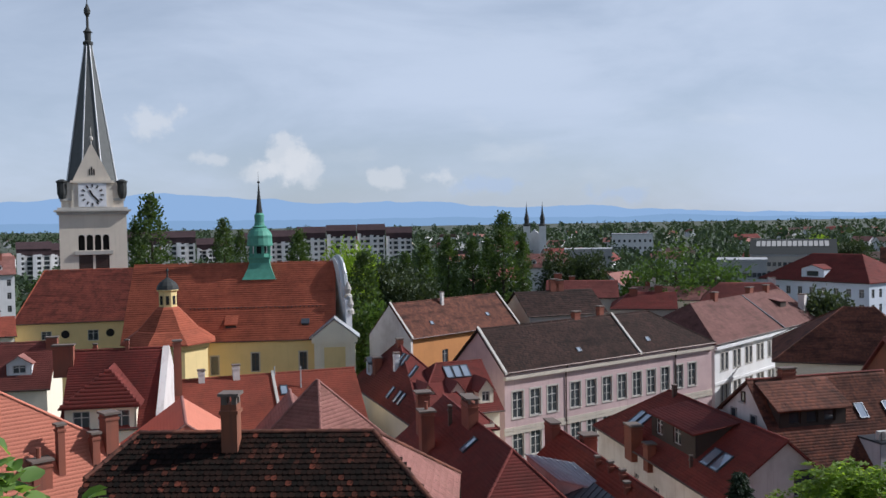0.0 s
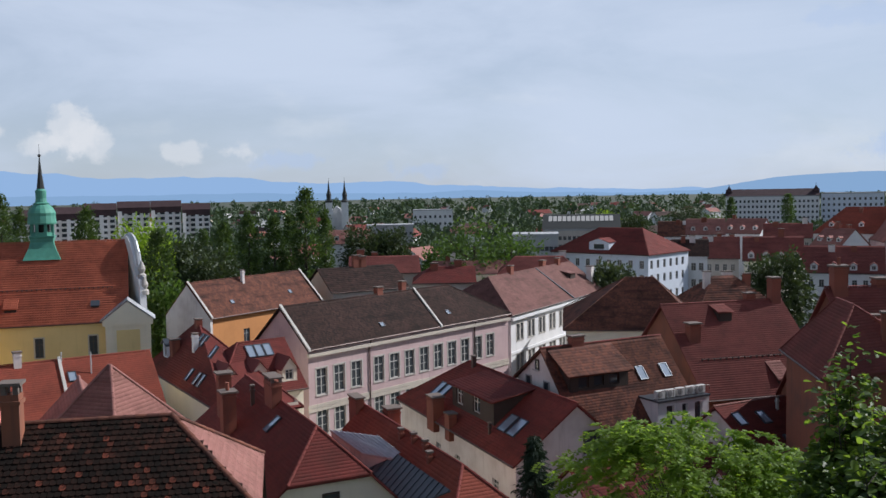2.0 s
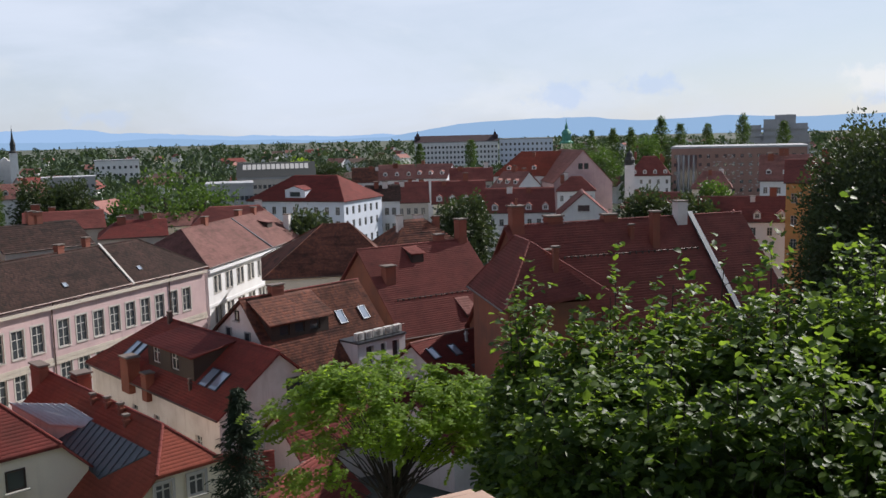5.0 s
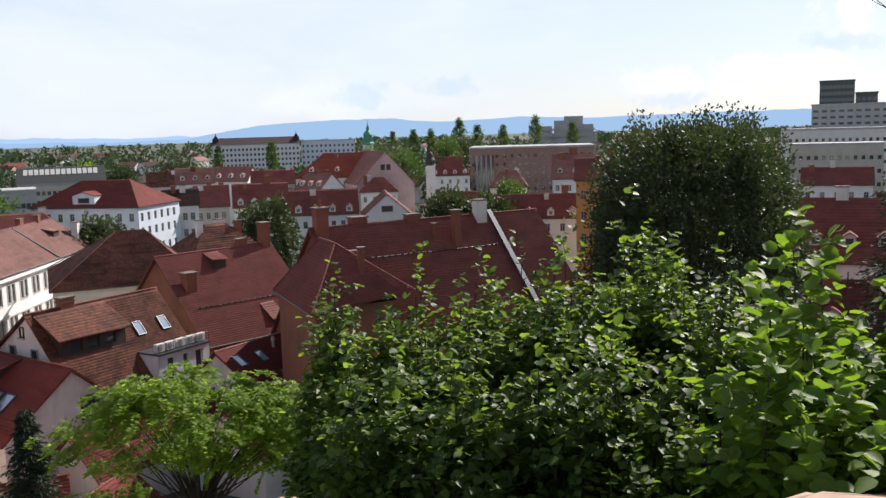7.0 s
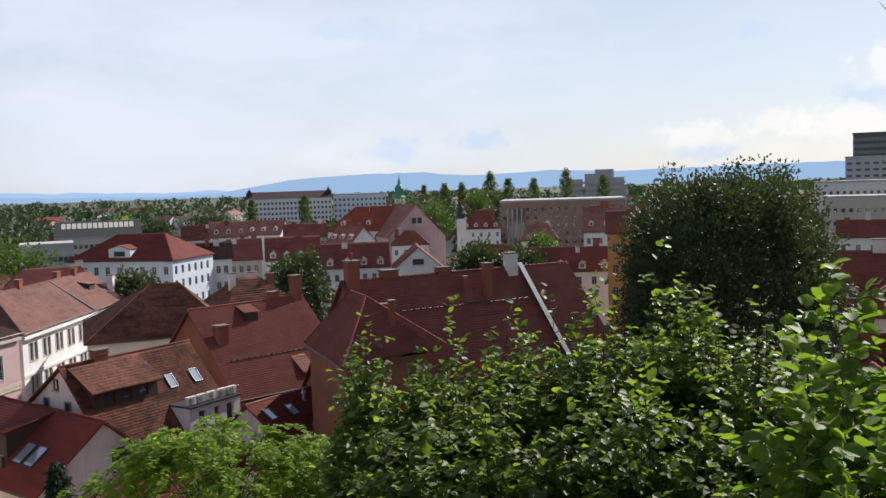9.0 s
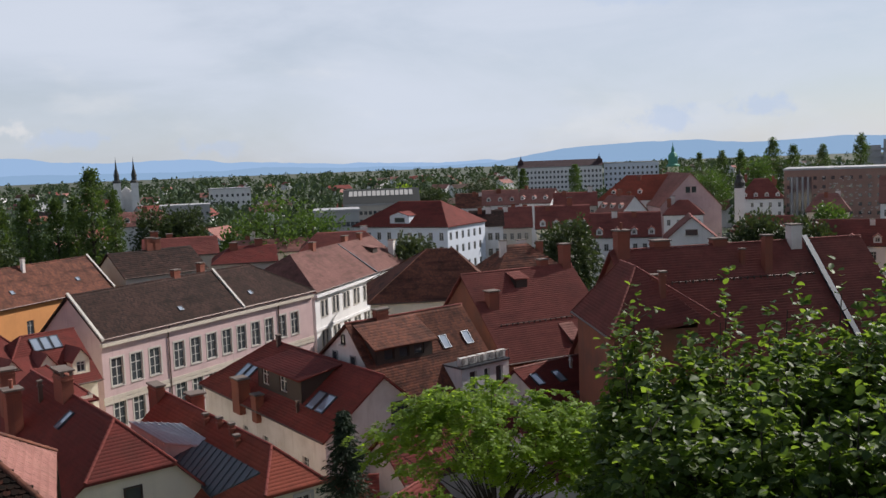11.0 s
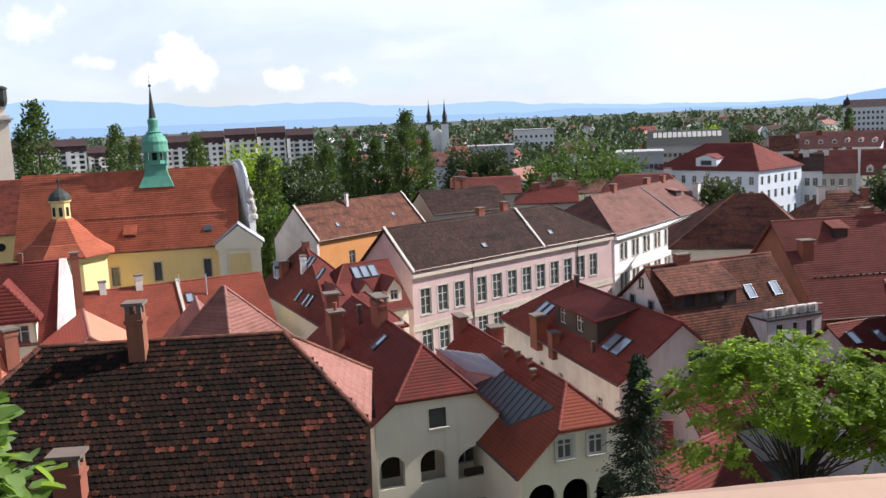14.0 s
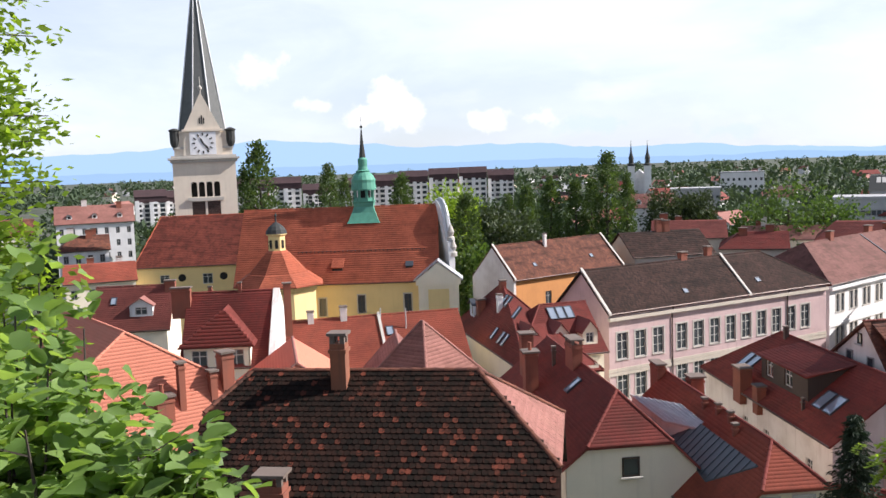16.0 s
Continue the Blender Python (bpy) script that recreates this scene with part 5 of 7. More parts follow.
# gables with clocks on the four sides
for i in (0, 2):
    m = Matrix.Rotation(radians(90 * i), 4, "Z")
    bm = bmesh.new()
    prism(bm, [m @ Vector(p) for p in ((-3.3, -5.25, 31.2), (3.3, -5.25, 31.2), (3.1, -5.25, 35.4), (2.9, -5.25, 36.0), (0, -5.25, 42.0), (-2.9, -5.25, 36.0), (-3.1, -5.25, 35.4))], m @ Vector((0, 1.2, 0)) - m @ Vector((0, 0, 0)))
    prism(bm, [m @ Vector(p) for p in ((-3.4, -5.55, 35.3), (3.4, -5.55, 35.3), (3.4, -5.55, 35.7), (-3.4, -5.55, 35.7))], m @ Vector((0, 0.5, 0)) - m @ Vector((0, 0, 0)))
    g = part("gable", bm, W_TOWER, tw)
    bm = bmesh.new()
    for x in (-0.35, 0, 0.35):
        box(bm, x - 0.1, x + 0.1, -5.3, -5.2, 36.6, 38.0 if x == 0 else 37.6, m)
    part("slit", bm, BLACK, g)
    if i == 0:
        bm = bmesh.new()
        box(bm, -2.2, 2.2, -5.42, -5.2, 31.3, 35.2, m)
        cl = part("clock_face", bm, CLOCKW, tw, "white square clock face")
        for kk in range(12):
            bm = bmesh.new()
            box(bm, -0.11, 0.11, -0.02, 0.03, 1.3, 1.8, m @ Matrix.Translation((0, -5.45, 33.25)) @ Matrix.Rotation(radians(30 * kk), 4, "Y"))
            part("hour_mark", bm, BLACK, cl)
        bm = bmesh.new()
        for deg, ln_ in ((-28, 1.15), (138, 1.75)):
            mm = m @ Matrix.Translation((0, -5.48, 33.25)) @ Matrix.Rotation(radians(deg), 4, "Y")
            prism(bm, [mm @ Vector(p) for p in ((-0.1, 0, -0.3), (0.1, 0, -0.3), (0.16, 0, ln_ * 0.6), (0, 0, ln_), (-0.16, 0, ln_ * 0.6))], mm.to_3x3() @ Vector((0, 0.03, 0)))
        part("clock_pointers", bm, BLACK, cl)
    bm = bmesh.new()
    c = m @ Vector((0, -5.25, 0))
    lathe(bm, [(0.12, 41.8), (0.12, 42.3), (0.35, 42.5), (0.35, 42.9), (0.1, 43.1), (0.06, 44.6)], 8, c.x, c.y)
    part("finial", bm, STONE, tw)
    for sx in (-4.7, 4.7):
        c = m @ Vector((sx, -4.7, 0))
        bm = bmesh.new()
        lathe(bm, [(0.5, 32.6), (0.75, 33.4), (0.8, 33.8), (0.8, 35.3), (0.95, 35.4), (0.95, 35.6), (0.3, 35.9)], 10, c.x, c.y)
        part("corner_turret", bm, SLATE, tw)
bm = bmesh.new()
lathe(bm, [(4.75, 33.6), (4.2, 36.0), (0.55, 59.4)], 8, rot=radians(22.5))
sp = part("spire", bm, SPIRE, tw)
for i in range(8):
    t = radians(22.5 + 45 * i)
    bm = bmesh.new()
    tube(bm, [(4.78 * math.cos(t), 4.78 * math.sin(t), 33.6), (4.25 * math.cos(t), 4.25 * math.sin(t), 36.0), (0.6 * math.cos(t), 0.6 * math.sin(t), 59.4)], 0.2, 6, 0.1)
    part("spire_rib", bm, ZINC, sp, "pale metal hip flashing")
bm = bmesh.new()
lathe(bm, [(0.8, 59.2), (0.85, 59.7), (0.5, 59.9), (0.55, 61.2), (0.8, 61.4), (0.4, 61.8), (0.22, 62.3), (0.2, 64), (0.5, 64.6), (0.55, 65.2), (0.3, 65.8), (0.07, 66.4), (0.06, 71.5)], 12)
box(bm, -0.55, 0.55, -0.05, 0.05, 69.6, 69.85)
part("finial", bm, SLATE, sp)
# ---- houses of the middle distance ----
MID = [
    # label, q, roof, wall, front windows (levels, count)
    ("dark red roofed house behind the school", (16.6, 149.1, -8.3, 12, 6, 14.9, 17.4, 0, 0, 0, 0, 6, 14.9), T_DKRED, W_GREY, None),
    ("red roofed house with stacks behind the school", (25.2, 137.7, -11.8, 10, 6, 14.1, 16.2, 3, 0, 0, 0, 6, 14.1), T_RED, W_GREY, None),
    ("house with a pale pinkish low roof", (33.2, 161.6, -13.7, 14, 6, 13.2, 15.2, 0, 0, 0, 0, 6, 13.2), T_PINK, W_CREAM, None),
    ("dark red roofed house with several stacks", (40.7, 144.4, -18, 14, 6, 14.3, 17, 3, 3, 0, 0, 6, 14.3), T_DKRED, W_WHITE, None),
    ("pinkish roofed house among trees", (20.7, 229.1, -6.3, 11, 6, 15.6, 18.9, 0, 0, 0, 0, 6, 15.6), T_PINK, W_WHITE, None),
    ("grey plastered town house with dark roof", (97.2, 180.5, -29.3, 8.0, 7, 12.8, 17.2, 0, 0, 0, 0, 7, 12.8), T_DKRED, W_GREY, ((10.8, 7.6, 4.4), 4)),
    ("cream town house with dark red roof", (104.0, 175.6, -31, 12.6, 7, 12.4, 17.3, 0, 0, 0, 0, 7, 12.4), T_DKRED, W_CREAM, ((10.6, 7.4, 4.2), 6)),
    ("white town house with arched attic windows", (106.2, 157.5, -36.2, 14.8, 7, 11.3, 16.2, 0, 0, 0, 0, 7, 11.3), T_DKRED, W_WHITE, ((9.2, 5.8, 2.4), 7)),
    ("white house with red hipped roof", (149.3, 187.9, -40, 10.5, 6, 12.4, 16.0, 4, 4, 0, 0, 6, 12.4), T_DKRED, W_WHITE, ((10.4, 7.4), 4)),
    ("long house with a broad orange red roof", (150.5, 219, -48, 24, 9, 15.4, 22.3, 7, 0, 0, 0, 9, 15.4), T_ORANGE, W_WHITE, ((13.2, 10), 9)),
    ("white corner house with a slate grey roof", (82.4, 165.6, -27.4, 7.4, 6, 14.8, 17.8, 0, 0, 0, 0, 6, 14.8), T_BROWN, W_WHITE, ((12.6, 9.4, 6.2), 4)),
    ("pink roofed town house", (124, 239.8, -28.5, 11.1, 6, 14.8, 19.2, 0, 0, 0, 0, 6, 14.8), T_PINK, W_WHITE, ((13, 10), 4)),
    ("town house with weathered pale roof", (142.3, 252.7, -50, 12.2, 6, 14.2, 18.6, 0, 0, 0, 0, 6, 14.2), T_PINK, W_WHITE, ((12, 9), 4)),
    ("town house with dark red roof", (131.7, 212.5, -33.2, 12.2, 6, 14.9, 18.5, 0, 0, 0, 0, 6, 14.9), T_DKRED, W_GREY, ((13, 10), 5)),
    ("gabled white house with pale roof", (138.4, 202.2, -80, 9.8, 5, 13.4, 17.6, 0, 0, 0, 0, 5, 13.4), T_PINK, W_WHITE, ((12, 9), 3)),
    ("house with rusty red roof beside the palace", (130, 270.4, -26.7, 10.4, 6, 12.8, 17.5, 0, 0, 0, 0, 6, 12.8), T_RUST, W_WHITE, None),
    ("white house with dark red mansard", (217.9, 234.3, -44.2, 14.5, 8, 12.1, 18.6, 5, 5, 0, 0, 8, 12.1), T_DKRED, W_WHITE, ((10, 7), 5)),
    ("house with a pinkish hip roof in the old town", (174.5, 164.8, -47.9, 10.4, 6, 12.6, 16.8, 3, 3, 0, 0, 6, 12.6), T_PINK, W_CREAM, None),
    ("row house with red mansard and dormers", (124.2, 116, -49.6, 17, 6, 11.2, 15.4, 0, 0, 0, 0, 6, 11.2), T_DKRED, W_WHITE, ((9.4,), 6)),
    ("tall white house with salmon roof", (169.8, 139.8, -51.9, 11.6, 6, 15.6, 21.4, 0, 0, 0, 0, 6, 15.6), T_PINK, W_WHITE, ((13.4, 10.4), 4)),
    ("bright orange plastered town house", (116.5, 91.2, -52.9, 10, 6, 19.4, 22.8, 0, 0, 0, 0, 6, 19.4), T_DKRED, W_ORANGE, ((17, 13.6, 10), 3)),
    ("low house with dark red roof in the lane", (155, 170, -44.7, 18.6, 6, 8.6, 12.2, 4, 4, 0, 0, 6, 8.6), T_DKRED, W_CREAM, None),
    ("white walled house behind the round tree", (181.6, 83.9, -66.7, 14, 6, 14.8, 18.2, 0, 0, 0, 0, 6, 14.8), T_DKRED, W_WHITE, ((12.6,), 5)),
    ("dark red roofed house below the hill", (86.1, 40.2, -67.2, 10, 7, 14.2, 20, 0, 0, 0, 0, 7, 14.2), T_DKRED, W_OLDW, None),
    ("red roofed old house lower on the slope", (72, 32, -60, 9, 5, 10.2, 14.4, 0, 0, 0, 0, 5, 10.2), T_RED, W_OLDW, None),
    ("long white house beyond the church", (-114.1, 199.7, 27.6, 18, 6, 17.3, 21.4, 0, 0, 0, 0, 6, 17.3), T_PINK, W_WHITE, ((15.4, 12.4, 9.4), 7)),
    ("white house with red roof beyond the church", (-89.2, 156.3, 28.3, 9.4, 5, 14.6, 17.2, 3, 0, 0, 0, 5, 14.6), T_RUST, W_WHITE, ((13, 10), 4)),
    ("house with bright red roof near the church", (-73.9, 130.5, 27.5, 11, 5, 11.8, 14.4, 0, 0, 0, 0, 5, 11.8), T_ORANGE, W_CREAM, ((10,), 4)),
    ("cream house with brown roof", (-135.2, 198.3, 32.5, 15, 6, 14.7, 18.5, 0, 0, 0, 0, 6, 14.7), T_RUST, W_CREAM, ((12.6, 9.6), 6)),
    ("dark brown roofed wing behind the orange house", (12.0, 129.5, 20, 13, 5, 14.0, 17.2, 0, 0, 0, 0, 5, 14.0), T_BROWN, W_GREY, None),
    ("rusty hipped roof house behind the brown one", (59.5, 111.0, -5, 11, 5, 12.0, 15.8, 4, 4, 0, 0, 5, 12.0), T_RUST, W_CREAM, None),
]
rs = random.Random(4)
for label, q, rm, wm, win in MID:
    o = {}
    if win:
        ww = grid_windows(q[3], win[0], win[1], 0.9, 1.5)
        o = {"front": ww, "end1": grid_windows(2 * q[4], win[0], 3, 0.9, 1.5), "end0": grid_windows(2 * q[4], win[0], 3, 0.9, 1.5)}
    h = house("town_house", label, q, min(0.0, q[5] - 8), rm, wm, o, "house", tile=(0.4, 0.45), group="roofs of the old town")
    for i in range(rs.choice((1, 2, 2, 3))):
        chimney(h, q[3] * (0.15 + 0.7 * rs.random()), rs.choice((0.8, 1.0, 1.15)), 0.8 + 0.5 * rs.random(), 0.7, 0.8 + 0.8 * rs.random(), 0.1, rs.choice((BRICK, BRICK, W_OLDW)))
    if "arched" in label or "mansard" in label or "cream town" in label:
        for i in range(4):
            dormer(h, q[3] * (i + 0.6) / 4.2, 0.1, 1.3, 1.0, rm, W_WHITE, (0.75, 0.8), "white", 0.5)
    elif rs.random() < 0.5 and "behind" not in label and "stacks" not in label:
        for i in range(3):
            dormer(h, q[3] * (i + 0.6) / 3.2, 0.25, 1.2, 0.9, rm, wm, (0.7, 0.6), "dark_plain", 0.4)
# gable-fronted house with a pediment
ped = house("town_house", "house with a pale framed pediment gable", (119.6, 150.5, -128, 14, 5.3, 11.4, 16.0, 0, 0, 0, 0, 5.3, 11.4), 0, T_DKRED, W_WHITE, {}, "house", tile=(0.4, 0.45))
gable_window(ped, "end1", 4.9, 13.0, 2.4, 1.3, "white_plain")
gab = house("town_house", "tall pinkish gabled warehouse with a salmon roof", (164.6, 218.1, -115, 26, 8.5, 14.0, 22.8, 0, 0, 0, 0, 8.5, 13.6), 0, T_PINK, W_PINK, {}, "house", tile=(0.4, 0.45))
gable_window(gab, "end1", 7.4, 18.4, 1.2, 1.6), gable_window(gab, "end1", 9.0, 18.4, 1.2, 1.6)


def block(name, label, az0, az1, d, z0, z1, mat, floors, cols, ww=1.6, wh=1.5, depth=14, category="building", cap=None, turn=0.0):
    """A flat-roofed building across the line of sight, with window openings and a parapet."""
    p0 = Vector((d * math.sin(radians(az0)), d * math.cos(radians(az0)), 0))
    p1 = Vector((d * math.sin(radians(az1)), d * math.cos(radians(az1)), 0))
    v = p1 - p0
    L = v.length
    ob = thing(name, p0.x, p0.y, z0, math.degrees(math.atan2(v.y, v.x)) + turn, label, category)
    z1 -= z0
    bm = bmesh.new()
    rects, pos = [], []
    for f in range(floors):
        z = 1.2 + (z1 - 1.6) * f / floors
        for c in range(cols):
            s = L * (c + 0.5) / cols
            rects.append((s - ww / 2, s + ww / 2, z, z + wh))
            pos.append((s, z))
    wall_panel(bm, (0, 0, 0), (1, 0, 0), (0, 1, 0), L, 0, z1, rects, 0.4)
    poly(bm, ((0, 0, z1), (L, 0, z1), (L, depth, z1), (0, depth, z1)))
    for x in (0, L):
        poly(bm, ((x, 0, 0), (x, depth, 0), (x, depth, z1), (x, 0, z1)))
    poly(bm, ((0, depth, 0), (L, depth, 0), (L, depth, z1), (0, depth, z1)))
    part("wall", bm, mat, ob)
    a, b, c, d2 = window_mesh(ww, wh, "grey_plain")
    for s, z in pos:
        share("window", b, ob, Matrix.Translation((s, 0.05, z)))
    bm = bmesh.new()
    box(bm, -0.3, L + 0.3, -0.35, depth + 0.3, z1 + 0.01, z1 + 0.7)
    part("parapet", bm, cap or CONC, ob)
    return ob, L, z1


# apartment blocks with stepped dark roofs
W_APT = plaster("pale apartment render", (0.62, 0.60, 0.58), 0.3)
T_APT = rooftile("dark brown flat tiles", (0.085, 0.045, 0.04), (0.06, 0.04, 0.036), 0.3)
rs = random.Random(9)
for a0, a1, dd, zt in ((-25.2, -23.4, 470, 21), (-23.4, -21.9, 480, 20), (-19.2, -17.4, 500, 24.5), (-17.3, -15.3, 500, 24.5), (-15.2, -14.0, 520, 20), (-12.6, -11.0, 480, 23), (-10.9, -9.2, 490, 24), (-9.1, -7.4, 500, 25.5), (-7.3, -5.5, 505, 26.3), (-5.4, -3.7, 510, 26.4), (-3.6, -2.0, 515, 24.5)):
    ob, L, z = block("apartment_block", "pale apartment block with balconies and a dark brown roof", a0, a1, dd, 0, zt - 4, W_APT, 7, 4, 2.4, 1.7, 12, "apartment block", T_APT)
    bm = bmesh.new()
    prism(bm, [(-0.4, -0.6, z + 0.7), (-0.4, 12.6, z + 0.7), (-0.4, 10.0, z + 4.0), (-0.4, 3.0, z + 4.0)], (L + 0.8, 0, 0))
    part("roof", bm, T_APT, ob)
    bm = bmesh.new()
    box(bm, -0.2, L + 0.2, -0.25, 0.05, z - 2.4, z + 0.05)
    part("attic_storey", bm, T_APT, ob, "dark brown cladding under the roof")
    for x in (0.0, 0.46):
        bm = bmesh.new()
        box(bm, L * x, L * (x + 0.13), -1.6, 0.0, 0, z - 1.2 - 2 * x)
        part("pier", bm, W_WHITE, ob, "white projecting wall pier")
    for f in range(6):
        for c in (0, 2):
            bm = bmesh.new()
            x = L * (c + 0.15) / 4
            box(bm, x, x + L * 0.2, -1.3, 0, 1.9 + z / 7 * f, 2.9 + z / 7 * f)
            part("balcony", bm, W_WHITE, ob)
for s, a0, a1, dd, z0, zt, mt, fl, co, lb in (
        (0, 29.7, 34.9, 700, 0, 21, W_WHITE, 5, 22, "long white institute building with dark roof"), (0, 35.0, 38.3, 705, 0, 22.5, W_BLUEW, 5, 12, "pale long office building"),
        (0, 18.7, 23.4, 330, 0, 13.6, W_GREY, 4, 16, "modern grey building with glazed roof strips"), (0, 16.8, 19.6, 280, 0, 14.2, CONC, 3, 10, "low flat-roofed grey hall"),
        (0, 64.1, 69.8, 400, 0, 23.8, W_APT, 5, 16, "long white building with arcaded top"), (0, 64.6, 69.6, 330, 0, 19.4, W_GREY, 4, 12, "cream palace wing with a flat cornice"),
        (0, 7.6, 10.5, 420, 0, 13, CONC, 3, 9, "grey flat-roofed hall among trees"), (0, 10.5, 13, 620, 0, 16, W_WHITE, 3, 8, "distant long white hall")):
    ob, L, z = block("office_building", lb, a0, a1, dd, z0, zt, mt, fl, co, 1.5 if dd > 500 else 1.2, 1.9 if dd > 500 else 1.4)
    if "dark roof" in lb or "glazed" in lb:
        bm = bmesh.new()
        prism(bm, [(-0.5, -0.6, z + 0.7), (-0.5, 14.6, z + 0.7), (-0.5, 11, z + 5.6), (-0.5, 8.5, z + 5.6)], (L + 1, 0, 0))
        rf = part("roof", bm, SLATE if "glazed" in lb else T_APT, ob)
        if "glazed" in lb:
            for i in range(14):
                bm = bmesh.new()
                x = L * (i + 1.0) / 16
                prism(bm, [(x, 4.2, z + 3.25), (x + 1.3, 4.2, z + 3.25), (x + 1.3, 7.4, z + 4.95), (x, 7.4, z + 4.95)], (0, -0.1, 0.12))
                part("roof_light", bm, FRAME, rf)
        else:
            for x in (2, L - 2):
                bm = bmesh.new()
                lathe(bm, [(3, z + 3), (3, z + 4.6), (0.3, z + 8), (0.1, z + 10)], 4, x, 5, radians(45))
                part("roof_turret", bm, T_APT, ob)
# brick library with tall columns
ob, L, z = block("library", "brown brick and stone library with tall glazed columns", 45.5, 53.2, 350, 0, 20.4, W_LIB, 6, 16, 1.2, 1.3, 30, "library", CONC)
rs = random.Random(5)
for i in range(140):
    bm = bmesh.new()
    x, zz, w = 11 + rs.random() * (L - 12), 1 + rs.random() * 17, 0.4 + 0.6 * rs.random()
    box(bm, x, x + w, -0.10, 0.05, zz, zz + 0.35)
    part("facing_stone", bm, STONE, ob)
for x in (2.6, 4.4, 6.2, 8.0):
    bm = bmesh.new()
    lathe(bm, [(0.35, 4), (0.35, 18)], 10, x, -0.3)
    part("column", bm, CONC, ob)
bm = bmesh.new()
box(bm, 1.8, 9.2, -0.2, 0.1, 4, 18)
part("glazing", bm, GLASS, ob)
# stepped concrete tower and dark high-rise
cz = thing("tower_block", 450 * math.sin(radians(51.4)), 450 * math.cos(radians(51.4)), 0, -51, "stepped grey concrete residential tower", "tower block")
for i, (x0, x1, y0, y1, zz) in enumerate(((-14, 15, 0, 14, 24), (-13, -6, -2, 12, 28.5), (-5, 2, -2, 10, 31), (0, 9, 1, 12, 33), (7, 14, -1, 12, 29))):
    bm = bmesh.new()
    box(bm, x0, x1, y0, y1, 0, zz)
    part("wall", bm, CONC, cz)
    for k in range(4, 9):
        if 3.2 + 3 * k < zz:
            bm = bmesh.new()
            box(bm, x0 - 0.5, x1 + 0.5, y0 - 0.9, y0, 2.2 + 3 * k, 3.2 + 3 * k)
            part("balcony", bm, CONC, cz)
T_GL = simple("dark green curtain wall", (0.02, 0.035, 0.035), 0.12, 0.0, 0.3, 0.3)
ob, L, z = block("high_rise", "dark glazed high-rise with teal panels", 66.15, 68.0, 500, 0, 46.5, T_GL, 14, 8, 2.0, 1.9, 16, "high-rise", T_GL)
ob, L, z = block("high_rise", "lower pale wing of the high-rise", 65.75, 70.3, 480, 0, 34.6, CONC, 11, 10, 2.4, 1.2, 16, "high-rise", CONC)
ob, L, z = block("high_rise", "teal glazed shoulder of the high-rise", 68.05, 69.2, 505, 0, 40.3, T_GL, 12, 4, 2.0, 1.9, 16, "high-rise", T_GL)
# twin-spired church and the green-topped tower
tc = thing("twin_church", 700 * math.sin(radians(5.75)), 700 * math.cos(radians(5.75)), 0, -5.7, "distant church with two dark needle spires", "church")
for x in (-6.0, 6.0):
    bm = bmesh.new()
    box(bm, x - 2.6, x + 2.6, -2.6, 2.6, 0, 22)
    part("tower", bm, W_WHITE, tc)
    bm = bmesh.new()
    lathe(bm, [(3.4, 22), (3.2, 23), (1.9, 24), (1.9, 27), (2.2, 27.4), (0.9, 32), (0.15, 39), (0.06, 41)], 8, x, 0, radians(22.5))
    part("spire", bm, SLATE, tc)
bm = bmesh.new()
prism(bm, [(-7, 3, 0), (7, 3, 0), (7, 3, 13), (0, 3, 19), (-7, 3, 13)], (0, 40, 0))
part("nave", bm, W_WHITE, tc)
gt = thing("church_tower", 420 * math.sin(radians(39.15)), 420 * math.cos(radians(39.15)), 0, -39, "pale church tower with green copper spire", "church tower")
bm = bmesh.new()
box(bm, -2.4, 2.4, -2.4, 2.4, 0, 22.5)
part("wall", bm, W_CREAM, gt)
bm = bmesh.new()
lathe(bm, [(3.4, 22.3), (3.2, 23.0), (2.2, 23.6), (2.2, 26.6), (2.5, 26.8), (1.6, 28.2), (0.8, 28.8), (0.7, 30.2), (0.2, 31.6), (0.05, 33.5)], 8, 0, 0, radians(22.5))
part("spire", bm, COPPER, gt)
st = thing("church_tower", 290 * math.sin(radians(43.0)), 290 * math.cos(radians(43.0)), 0, -43, "slim white church tower with grey onion cap", "church tower")
bm = bmesh.new()
box(bm, -1.5, 1.5, -1.5, 1.5, 0, 17)
part("wall", bm, W_WHITE, st)
bm = bmesh.new()
lathe(bm, [(1.9, 17), (1.5, 17.6), (1.7, 18.6), (1.0, 19.6), (0.9, 20.6), (0.2, 21.4), (0.04, 23)], 10)
part("cap", bm, SLATE, st)

